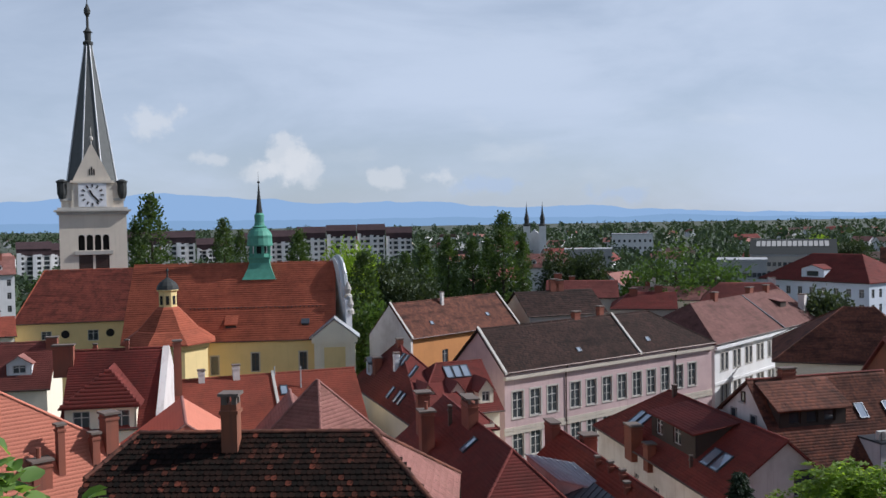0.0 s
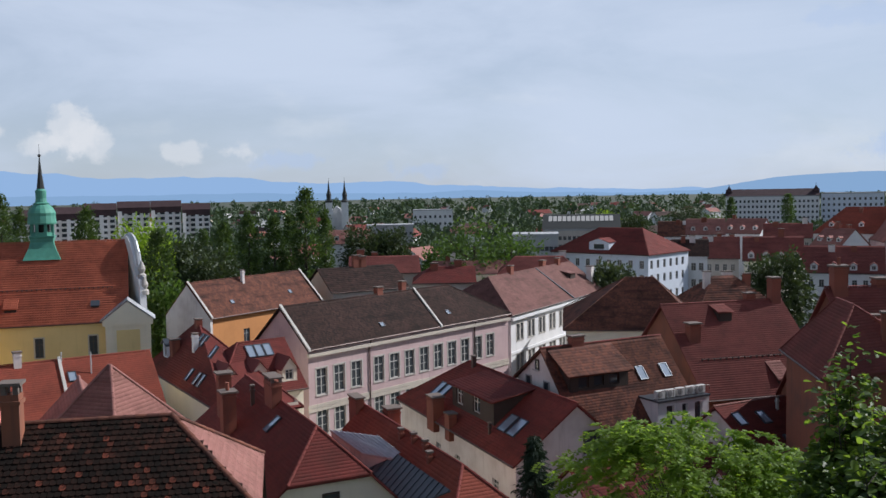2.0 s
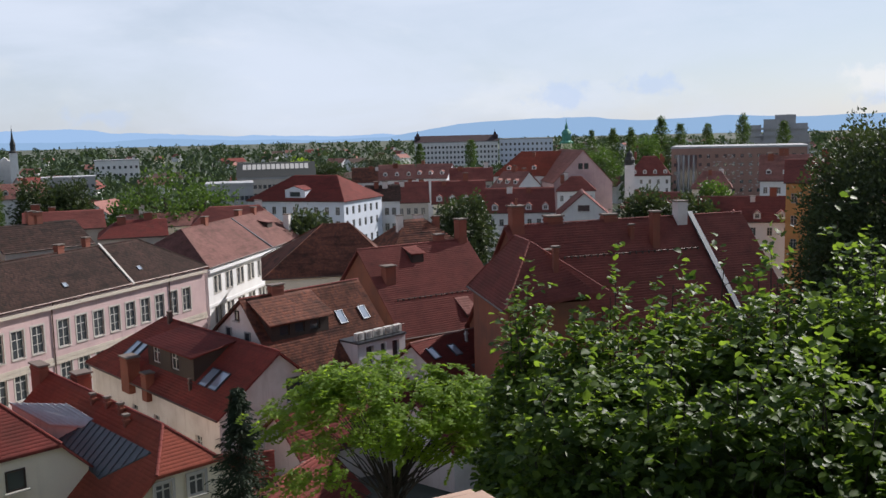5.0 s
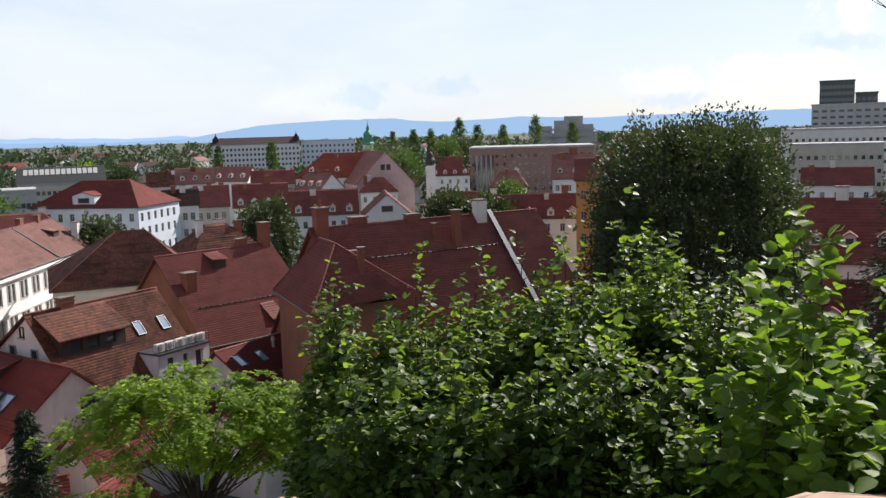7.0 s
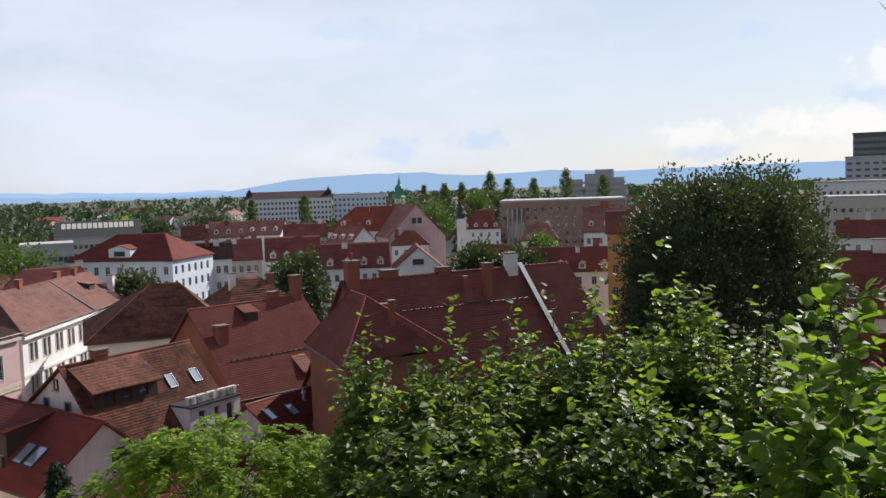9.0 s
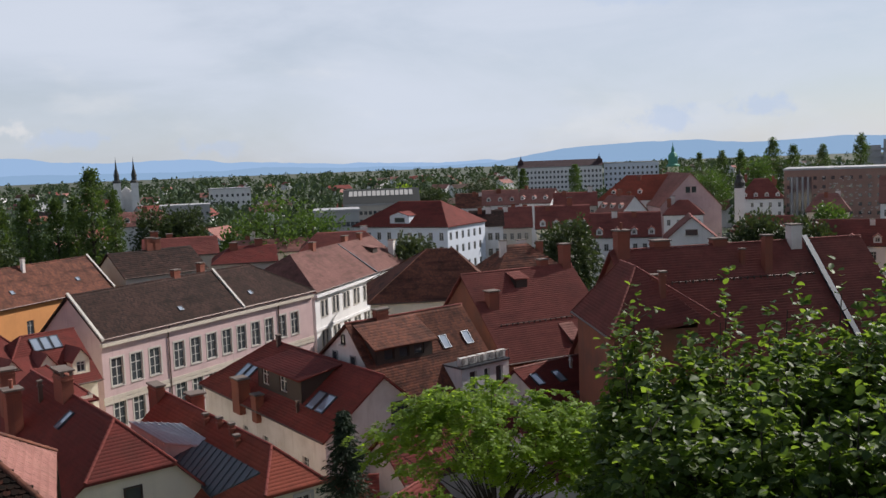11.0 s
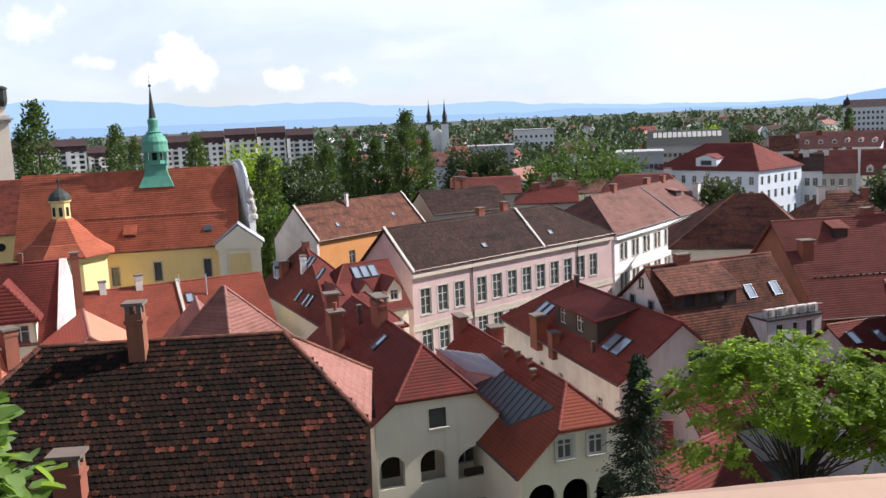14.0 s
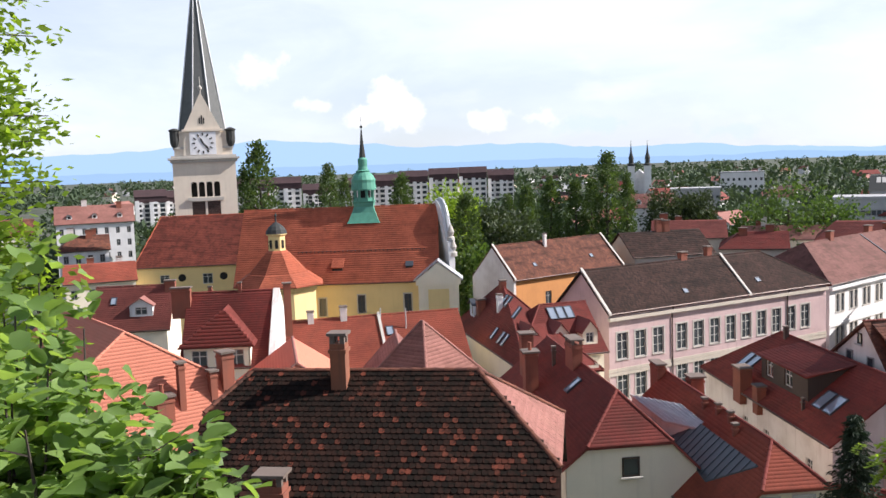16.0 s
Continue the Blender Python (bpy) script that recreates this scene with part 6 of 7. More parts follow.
# ---- distant town: small houses between trees ----
rs = random.Random(21)
PROTO = []
for i, (rm, wm) in enumerate(((T_DKRED, W_WHITE), (T_PINK, W_WHITE), (T_RUST, W_CREAM), (T_BROWN, W_WHITE), (T_RED, W_GREY))):
    PROTO.append(house("distant_house", "small distant house with tiled saddle roof", (-200 - 40 * i, -300, 0, 14 + 3 * i, 5, 6.5, 10.2, 0, 0, 0, 0, 5, 6.5), 0, rm, wm, {"front": grid_windows(14 + 3 * i, (4.8,), 3, 1.3, 1.6)}, "house", tile=None, group="distant houses").root)
PLACED = []
for i in range(300):
    az = -28 + 102 * rs.random()
    d = 240 + 1250 * rs.random() ** 1.5
    x, y = d * math.sin(radians(az)), d * math.cos(radians(az))
    if -27 < az < 0 and d < 620 or any(math.hypot(x - a, y - b) < 24 for a, b in PLACED) or 27 < az < 56 and d < 330 or 16 < az < 24.5 and d < 380 or 29 < az < 39 and d < 730 or 45 < az < 54 and 300 < d < 480 or az > 62 and d < 540 or 4.5 < az < 7 and d > 500:
        continue
    PLACED.append((x, y))
    copy_thing(rs.choice(PROTO), pose(x, y, 0, 0, 0, rs.uniform(0, 360) if rs.random() < 0.3 else rs.choice((-30, 60, 20, -70)) + rs.uniform(-8, 8)))

# ---- mountains on the horizon ----


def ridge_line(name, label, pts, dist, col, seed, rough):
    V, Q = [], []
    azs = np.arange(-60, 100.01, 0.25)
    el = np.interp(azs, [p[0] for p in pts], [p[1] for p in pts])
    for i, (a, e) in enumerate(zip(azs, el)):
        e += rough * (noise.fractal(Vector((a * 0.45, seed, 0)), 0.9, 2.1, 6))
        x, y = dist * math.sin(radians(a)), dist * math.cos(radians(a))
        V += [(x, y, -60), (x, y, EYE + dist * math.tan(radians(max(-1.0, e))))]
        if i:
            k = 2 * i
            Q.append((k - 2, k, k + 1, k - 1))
    # emission alone colours the ridge, with the haze already in it
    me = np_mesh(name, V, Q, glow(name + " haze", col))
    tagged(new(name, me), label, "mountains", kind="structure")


ridge_line("backdrop", "far mountain range with blue haze painted in", [(-60, 1.2), (-26, 1.35), (-17, 1.95), (-12, 1.5), (-8.3, 1.2), (-2, 1.2), (4, 0.75), (9.4, 0.75), (15, 0.35), (18, 0.2), (27, 0.05), (100, 0.2)], 4800, HAZE_FAR, 1.7, 0.14)
ridge_line("backdrop", "wooded hills with blue haze painted in", [(-60, 0.1), (-20, 0.2), (0, 0.15), (11, 0.0), (14, 0.15), (18, -0.05), (24, -0.2), (28, -0.1), (32.6, 0.62), (39.3, 0.85), (44.3, 0.5), (48.9, 0.72), (53, 0.5), (60, 0.6), (100, 0.9)], 4500, HAZE_NEAR, 5.2, 0.07)
# low roofs in the yards before the attic house
for label, q, rm, wm in (("low house with red tiled roof in the yard", (13.2, 55.0, -20, 6.5, 2.6, 5.6, 7.6, 0, 0, 0, 0, 2.6, 5.6), T_RED, W_OLDW), ("low red roof beside the spruce", (17.5, 45.5, 35, 9, 3.0, 5.2, 7.8, 0, 0, 0, 0, 3.0, 5.2), T_RED, W_OLDW),
                          ("long low tiled shed below the gabled house", (22.5, 56.5, 12, 13, 3.2, 6.0, 8.6, 0, 0, 0, 0, 3.2, 6.0), T_RED, W_OLDW), ("tiled shed hidden behind the shrubs", (30.5, 49.5, 8, 12, 4.0, 7.0, 9.6, 0, 0, 0, 0, 4.0, 7.0), T_DKRED, W_OLDW)):
    house("shed", label, q, 1.5, rm, wm, {}, "house", caps=T_DKRED)
# ---- trees and shrubs ----
L_DARK = leafmat("dark broad leaves", (0.034, 0.050, 0.022), (0.056, 0.078, 0.033), 0.2, 0.6)
L_MID = leafmat("green leaves", (0.045, 0.085, 0.020), (0.075, 0.125, 0.030), 0.35)
L_POP = leafmat("poplar leaves", (0.040, 0.070, 0.022), (0.075, 0.115, 0.034), 0.35)
L_LIME = leafmat("yellow green leaves", (0.130, 0.205, 0.026), (0.200, 0.280, 0.042), 0.55, 0.6)
L_BUSH = leafmat("glossy shrub leaves", (0.046, 0.082, 0.020), (0.150, 0.215, 0.042), 0.5, 0.5)
L_MAPLE = leafmat("young maple leaves", (0.085, 0.150, 0.022), (0.165, 0.240, 0.036), 0.5, 0.55)
L_LIGHT = leafmat("pale green large leaves", (0.115, 0.190, 0.055), (0.205, 0.300, 0.090), 0.42, 0.45)
L_FIR = leafmat("dark fir needles", (0.014, 0.028, 0.014), (0.024, 0.042, 0.020), 0.1, 0.7)
L_FAR = leafmat("distant woods", (0.044, 0.070, 0.040), (0.072, 0.104, 0.055), 0.12, 0.9)


def unit(v):
    return v / np.maximum(1e-9, np.linalg.norm(v, axis=1, keepdims=True))


def leaf_cards(P, D, length, width, r, fold=0.0, level=False):
    """Leaves at points P that point along D. fold > 0: two halves bent along the midrib; else one rhomb."""
    n = len(P)
    D = unit(D)
    s = unit(np.cross(D, unit(r.randn(n, 3)) * (0.55 if level else 1.0) + np.array([0, 0, 1.0 if level else 0.0])))
    up = np.cross(s, D)
    l = length * (0.7 + 0.6 * r.rand(n, 1))
    w = width * (0.7 + 0.6 * r.rand(n, 1))
    if not fold:
        V = np.stack([P, P + D * l * 0.45 + s * w / 2, P + D * l, P + D * l * 0.45 - s * w / 2], 1).reshape(-1, 3)
        return V, 4 * np.arange(n)[:, None] + np.arange(4)
    # nine points: base, three along each rounded margin, tip, and the middle of the midrib
    e = up * w * fold
    mid, tip = P + D * l * 0.5 - up * l * 0.02, P + D * l - up * l * 0.1
    rim = [P + D * l * f + s * w * k * side + e * h for side in (1, -1) for f, k, h in ((0.10, 0.34, 0.7), (0.42, 0.52, 1.0), (0.78, 0.36, 0.6))]
    V = np.stack([P, rim[0], rim[1], rim[2], tip, rim[5], rim[4], rim[3], mid], 1).reshape(-1, 3)
    k = 9 * np.arange(n)
    Q = np.concatenate([np.stack([k + i for i in q], 1) for q in ((0, 1, 2, 8), (8, 2, 3, 4), (0, 8, 6, 7), (8, 4, 5, 6))])
    return V, Q


def crown_points(r, n_clump, per, rx, rz, lump, power=2.0, hollow=0.35):
    """Leaf points in clumps inside a lumpy rounded body of half sizes rx, rz."""
    d = unit(r.randn(n_clump, 3))
    rad = hollow + (1 - hollow) * r.rand(n_clump, 1) ** 0.5
    rad *= 0.82 + 0.3 * r.rand(n_clump, 1)
    if power > 2:
        d = d / (np.abs(d) ** power).sum(1, keepdims=True) ** (1 / power)
    C = d * rad * np.array([rx, rx, rz])
    P = np.repeat(C, per, 0) + np.clip(r.randn(n_clump * per, 3), -1.8, 1.8) * lump * np.array([1, 1, min(1.0, rz / rx)])
    return P, np.repeat(d, per, 0)


def limbs(bm, r, z0, z1, rx, trunk, n=7):
    tube(bm, [(0, 0, -0.5), (0.05 * rx, 0.03 * rx, z0 + (z1 - z0) * 0.5), (0, 0.05 * rx, z1 - 0.25 * (z1 - z0))], trunk, 8, trunk * 0.2)
    for i in range(n):
        a, f = 6.283 * (i + r.rand() * 0.6) / n, 0.25 + 0.5 * r.rand()
        zb = z0 * 0.8 + (z1 - z0) * f * 0.8
        q = rx * (0.5 + 0.35 * r.rand())
        tube(bm, [(0, 0, zb), (0.5 * q * math.cos(a), 0.5 * q * math.sin(a), zb + 0.35 * q), (q * math.cos(a), q * math.sin(a), zb + 0.9 * q)], trunk * 0.45, 5, trunk * 0.1)


TREES = {}


def tree_at(kind, x, y, z0, h, rx, label, seed, rot=None):
    """A tree of that kind, height and crown radius; alike kinds share meshes."""
    spec = {"round": (L_DARK, 260, 22, 0.10, 0.55, 0.30, 2.3, 0.22), "leafy": (L_MID, 200, 20, 0.11, 0.55, 0.32, 2.0, 0.25), "lime": (L_LIME, 200, 20, 0.11, 0.5, 0.3, 2.0, 0.25),
            "poplar": (L_POP, 340, 16, 0.11, 0.5, 0.32, 2.2, 0.04), "airy": (L_MID, 170, 16, 0.10, 0.45, 0.25, 2.0, 0.2)}[kind]
    key = (kind, seed % 3)
    if key not in TREES:
        r = np.random.RandomState(100 + seed % 3 + 7 * len(kind))
        mat, nc, per, lump, ll, lw, pw, low = spec
        if kind == "poplar":
            f = r.rand(nc, 1)
            a = r.rand(nc, 1) * 6.283
            prof = np.minimum(1, 0.45 + 1.5 * f) * (1 - np.maximum(0, (f - 0.55) / 0.45) ** 2.2) + 0.05
            q = np.sqrt(0.1 + 0.9 * r.rand(nc, 1)) * prof * (0.8 + 0.35 * r.rand(nc, 1))
            C = np.concatenate([0.8 * q * np.cos(a), 0.8 * q * np.sin(a), (f - 0.5) * (1 - low)], 1)
            P = np.repeat(C, per, 0) + np.clip(r.randn(nc * per, 3), -1.8, 1.8) * np.array([0.17, 0.17, 0.016])
            D = np.repeat(np.concatenate([np.cos(a), np.sin(a), 0 * a + 0.9], 1), per, 0)
        else:
            P, D = crown_points(r, nc, per, 1.0, (1 - low) / 2, lump * 1.3, pw)
        zc = (1 + low) / 2
        P[:, 2] += zc
        TREES[key] = (P, D, spec)
    P, D, (mat, nc, per, lump, ll, lw, pw, low) = TREES[key]
    r = np.random.RandomState(seed)
    t = thing("tree", x, y, z0, rot if rot is not None else r.rand() * 360, label, "tree")
    bm = bmesh.new()
    limbs(bm, r, low * h + 0.4, h, rx, max(0.12, 0.035 * h * (0.6 if kind == "poplar" else 1)))
    part("trunk", bm, BARK, t)
    s = max(0.18, min(0.55, 0.10 * rx + 0.12))
    V, Q = leaf_cards(P * np.array([rx, rx, h]), D + 0.7 * r.randn(len(D), 3), s * 1.3, s * 0.8, r)
    share("crown", np_mesh("crown", V, Q, mat), t, Matrix.Identity(4))
    return t


def polar(az, d):
    return d * math.sin(radians(az)), d * math.cos(radians(az))


TREE_ROWS = [
    # kind, bearing, distance, top, radius, label
    ("poplar", 3.8, 200, 29.2, 3.6, "tall dark columnar poplar"), ("poplar", 5.0, 203, 24.5, 2.2, "slim dark green poplar"), ("poplar", 0.3, 198, 24.2, 3.0, "tall poplar in a row"),
    ("poplar", 1.8, 202, 23.4, 2.8, "tall poplar in a row"), ("poplar", -1.2, 205, 22.2, 2.8, "tall poplar in a row"), ("poplar", -2.4, 207, 20.4, 2.4, "lighter green poplar in a row"),
    ("poplar", 2.8, 206, 23.5, 2.4, "tall poplar in a row"), ("poplar", -17.85, 186, 33.4, 4.2, "large poplar behind the church roof"), ("poplar", -18.7, 190, 29.0, 2.4, "poplar beside a taller one"),
    ("poplar", -13.6, 190, 28.8, 2.8, "poplar behind the church"), ("poplar", -12.6, 196, 26.2, 2.0, "slim poplar behind the church"), ("poplar", -9.1, 188, 25.8, 3.2, "poplar behind the copper turret"), ("poplar", -5.0, 158, 22.6, 3.0, "leaning poplar beside the church front"),
    ("lime", -5.8, 172, 24.5, 5.0, "bright green broad-crowned tree"), ("round", -3.4, 175, 19.5, 5.0, "dark green broad-crowned tree"), ("round", -2.2, 165, 18.0, 5.0, "dark green broad-crowned tree"), ("leafy", -4.6, 140, 15.0, 3.5, "green tree beside the church front"),
    ("leafy", -3.6, 128, 12.5, 3.0, "green tree below the church"), ("airy", 14.4, 172, 23.0, 6.5, "large airy light green tree"), ("airy", 16.6, 176, 21.0, 6.0, "large airy light green tree"), ("airy", 12.6, 178, 18.5, 5.0, "light green airy tree"),
    ("round", 7.3, 212, 20.2, 5.0, "dark green broad-crowned tree"), ("round", 9.0, 214, 19.5, 4.5, "dark green broad-crowned tree"), ("round", 22.9, 150, 15.6, 4.4, "dark round tree by the palace"), ("leafy", 20.6, 152, 12.0, 3.0, "green tree by the palace"),
    ("round", 32.7, 162, 16.6, 4.8, "dark round tree before the town houses"), ("round", 43.9, 172, 16.4, 4.8, "round clipped street tree"), ("round", 46.6, 170, 16.0, 4.6, "round clipped street tree"), ("leafy", 48.0, 215, 15.5, 4.0, "green tree in the lane"),
    ("poplar", 44.9, 385, 32.0, 4.0, "tall poplar by the library"), ("poplar", 46.0, 392, 29.4, 3.4, "poplar by the library"), ("poplar", 47.6, 400, 29.0, 3.4, "poplar by the library"), ("poplar", 49.6, 400, 32.5, 4.0, "tall poplar by the library"),
    ("poplar", 51.9, 398, 29.6, 3.4, "poplar by the tower block"), ("poplar", 42.0, 372, 28.0, 3.0, "slim poplar in the square"), ("poplar", 43.1, 378, 28.0, 3.0, "slim poplar in the square"), ("poplar", 40.7, 390, 27.8, 2.4, "slim poplar in the square"),
    ("leafy", 44.1, 372, 25.0, 6.5, "bright broad tree in the square"), ("leafy", 41.3, 350, 21.5, 7.0, "broad tree in the square"), ("leafy", 39.5, 400, 22.0, 7.0, "broad tree in the square"),
    ("lime", 22.6, 360, 20.0, 6.0, "yellow green broad-crowned tree"), ("round", 24.3, 350, 18.0, 5.5, "dark green broad-crowned tree"), ("poplar", 33.2, 640, 23.0, 5.0, "dark poplar before the white institute"), ("poplar", 30.0, 650, 21.0, 4.0, "poplar before the white institute"),
    ("leafy", -23.3, 260, 16.0, 6.0, "green tree beyond the church"), ("leafy", -27, 240, 17.0, 6.0, "green tree beyond the church"), ("leafy", -25.0, 170, 12.0, 4.0, "green tree behind the choir"), ("leafy", 29.0, 340, 18.0, 7.0, "broad green park tree"), ("round", 27.4, 420, 20, 8, "broad green park tree"),
]
for i, (kind, az, d, top, rx, label) in enumerate(TREE_ROWS):
    x, y = polar(az, d)
    z = hill(x, y)
    tree_at(kind, x, y, z, top - z, rx, label, i + 1)

# far woods, one sheet of crowns
r = np.random.RandomState(5)
VV, QQ, n = [], [], 0
for i in range(2300):
    az = r.uniform(-34, 80)
    d = 235 + 2700 * r.rand() ** 2.2
    if (27 < az < 56 and d < 340) or (16.5 < az < 23.6 and d < 345) or (-26 < az < -1 and 440 < d < 540) or (29.5 < az < 38.5 and 600 < d < 725) or (45 < az < 54 and d < 400) or (az > 62 and d < 350) or (4.5 < az < 7 and 500 < d < 760):
        continue
    x, y = polar(az, d)
    if any((x - a) ** 2 + (y - b) ** 2 < 110 for a, b in PLACED):
        continue
    h = r.uniform(7, 14) + (4 if -5 < az < 0 else 0)
    if d > 700:
        h = r.uniform(8, 17)
    k = 120 if d < 700 else 40
    rx = r.uniform(3.2, 6.0) * (1 if d < 700 else 1.6)
    dd = unit(r.randn(k, 3))
    P = dd * (0.55 + 0.5 * r.rand(k, 1)) * np.array([rx, rx, h * 0.45]) + np.array([x, y, h * 0.55])
    V, Q = leaf_cards(P, dd + 0.8 * r.randn(k, 3), rx * (0.42 if d < 700 else 0.6), rx * (0.32 if d < 700 else 0.45), r)
    VV.append(V), QQ.append(Q + n)
    n += len(V)
tagged(new("far_woods", np_mesh("far_woods", np.concatenate(VV), np.concatenate(QQ), L_FAR)), "distant green tree crowns between the houses", "trees", kind="stuff")

# the large round tree on the slope
x, y = polar(59.2, 50)
z = hill(x, y)
bt = thing("round_tree", x, y, z, 20, "large dense round-crowned dark green tree on the slope", "tree")
bm = bmesh.new()
limbs(bm, np.random.RandomState(3), 3.0, 18, 5.0, 0.4, 11)
part("trunk", bm, BARK, bt)
r = np.random.RandomState(31)
P, D = crown_points(r, 2800, 44, 5.15, (27.6 - z - 2.5) / 2, 0.34, 2.9, 0.66)
P[:, 2] += (27.9 - z + 2.5) / 2
V, Q = leaf_cards(P, D + 0.9 * r.randn(len(D), 3) + np.array([0, 0, 0.1]), 0.23, 0.115, r)
share("crown", np_mesh("crown", V, Q, L_DARK), bt, Matrix.Identity(4))

# feathery yellow green tree below the terrace
x, y = polar(27.4, 30)
z = hill(x, y)
lt = thing("locust_tree", x, y, z, 0, "feathery yellow green locust tree below the terrace", "tree")
r = np.random.RandomState(12)
bm = bmesh.new()
tube(bm, [(0, 0, -0.5), (0.1, 0, 2.5), (0.0, 0.1, 4.2)], 0.16, 8, 0.11)
fronds, ways = [], []
for i in range(78):
    # sprays lie in flat layers under an uneven umbrella, with a second lower crown beside it
    beside = i % 4 == 3
    a, q = r.rand() * 6.283, (2.1 if beside else 3.3) * math.sqrt(r.rand())
    cx, cy = (2.7, -1.2) if beside else (-0.25, 0.2)
    hh = (19.8 if beside else 20.7) - z - (0.16 if beside else 0.13) * q * q - 2.6 * r.rand() ** 1.8
    e = np.array([cx + q * math.cos(a), cy + q * math.sin(a), hh])
    root = (0.02 * i % 0.3, 0.05, 3.2 + r.rand())
    tube(bm, [root, (cx * 0.5 + (e[0] - cx) * 0.45, cy * 0.5 + (e[1] - cy) * 0.45, 3.4 + (hh - 3.4) * 0.6), tuple(e)], 0.03, 5, 0.008)
    for k in range(19):
        fronds.append(e + r.randn(3) * np.array([0.42, 0.42, 0.10]) - (0, 0, 0.05 * k * 0.3))
        ways.append(np.array([math.cos(a + r.randn()), math.sin(a + r.randn()), -0.25 + 0.2 * r.randn()]))
part("trunk", bm, BARK, lt)
fronds, ways = np.array(fronds), unit(np.array(ways))
n_leaf = 26
step = np.tile(np.linspace(0, 1, n_leaf), len(fronds))[:, None]
F, W = np.repeat(fronds, n_leaf, 0), np.repeat(ways, n_leaf, 0)
across = unit(np.cross(W, np.array([0, 0, 1.0]))) * np.tile((-1.0, 1.0), len(F) // 2)[:, None]
P = F + W * step * 0.55 - np.array([0, 0, 0.16]) * step ** 2
V, Q = leaf_cards(P, across + 0.35 * W + 0.25 * r.randn(len(P), 3), 0.17, 0.10, r, 0.0, True)
share("crown", np_mesh("crown", V, Q, L_LIME), lt, Matrix.Identity(4))

# small spruce
def spruce(az, d, top, rx, label, seed, mat=L_FIR, bare=0.0):
    x, y = polar(az, d)
    z = hill(x, y)
    h = top - z
    t = thing("spruce", x, y, z, 0, label, "conifer")
    bm = bmesh.new()
    tube(bm, [(0, 0, -0.4), (0, 0, h * 0.6), (0, 0, h)], 0.14, 7, 0.015)
    r = np.random.RandomState(seed)
    PP, DD = [], []
    lv = int(h / 0.26)
    for i in range(lv):
        f = (i + 0.5) / lv
        zc = h * (0.08 + 0.92 * f)
        R = rx * (1 - f) ** 0.8 + 0.08
        for b in range(11):
            a = r.rand() * 6.283
            q = R * r.uniform(0.55, 1.1)
            e = np.array([q * math.cos(a), q * math.sin(a), zc - 0.28 * q])
            if b < 3:
                tube(bm, [(0, 0, zc), tuple(e)], 0.02, 3, 0.006)
            s = r.rand(44, 1)
            PP.append(np.array([0, 0, zc]) * (1 - s) + e * s + r.randn(44, 3) * np.array([0.07, 0.07, 0.05]) * (0.4 + R))
            DD.append(np.tile(e - np.array([0, 0, zc + 0.1]), (44, 1)) + r.randn(44, 3) * 0.35 * q)
    part("trunk", bm, BARK, t)
    P, D = np.concatenate(PP), np.concatenate(DD)
    V, Q = leaf_cards(P, D, 0.22, 0.05, r)
    share("foliage", np_mesh("foliage", V, Q, mat), t, Matrix.Identity(4))


spruce(18.0, 36, 18.35, 2.1, "narrow dark green spruce between the houses", 3)
spruce(71.6, 34, 29.2, 3.4, "tall dark conifer at the edge of the terrace", 8)


def shrub(az, el, d, rad, label, seed, stems=24, mat=L_BUSH, leaf=0.115, per=8, low=22.6, name="shrub", wide=1.0, twigs=14):
    """A many-stemmed shrub: upright shoots set with folded leaves, its top at bearing az and elevation el."""
    x, y = polar(az, d)
    z = min(hill(x, y), low)
    top = EYE + d * math.tan(radians(el)) - z
    t = thing(name, x, y, z, 0, label, "shrub")
    r = np.random.RandomState(seed)
    bm = bmesh.new()
    PP, DD = [], []
    for i in range(stems):
        a, q = r.rand() * 6.283, rad * math.sqrt(r.rand())
        hh = top * (1 - 0.30 * (q / rad) ** 1.4) * (0.62 + 0.38 * r.rand() ** 0.7) if i else top
        e = np.array([q * math.cos(a), q * math.sin(a), hh])
        m = np.array([e[0] * 0.75, e[1] * 0.75, hh * 0.6])
        b = np.array([e[0] * 0.2, e[1] * 0.2, 0])
        tube(bm, [tuple(b), tuple(m), tuple(e)], 0.022, 4, 0.005)
        for k in range(twigs):
            s = 1.0 if k == 0 else 0.18 + 0.8 * r.rand()
            p = b + (m - b) * s * 2 if s < 0.5 else m + (e - m) * (s - 0.5) * 2
            ta = r.rand() * 6.283
            tl = (0.12 if k == 0 else 0.22 + 0.34 * r.rand() * (1.3 - s)) * wide
            d = np.array([math.cos(ta), math.sin(ta), 0.5 if k else 3.0])
            w = p + d * tl
            if k % 2:
                tube(bm, [tuple(p), tuple(w)], 0.006, 3, 0.002)
            f = r.rand(per, 1) ** 0.7
            P = p + (w - p) * f + r.randn(per, 3) * np.array([0.035, 0.035, 0.03]) * wide
            la = r.rand(per) * 6.283
            PP.append(P)
            DD.append(np.stack([np.cos(la), np.sin(la), -0.25 + 0.4 * r.randn(per)], 1) + 0.6 * d * (1, 1, 0.3))
    part("stem", bm, BARK, t)
    V, Q = leaf_cards(np.concatenate(PP), np.concatenate(DD), leaf, leaf * 0.86, r, 0.16, True)
    share("foliage", np_mesh("foliage", V, Q, mat), t, Matrix.Identity(4))


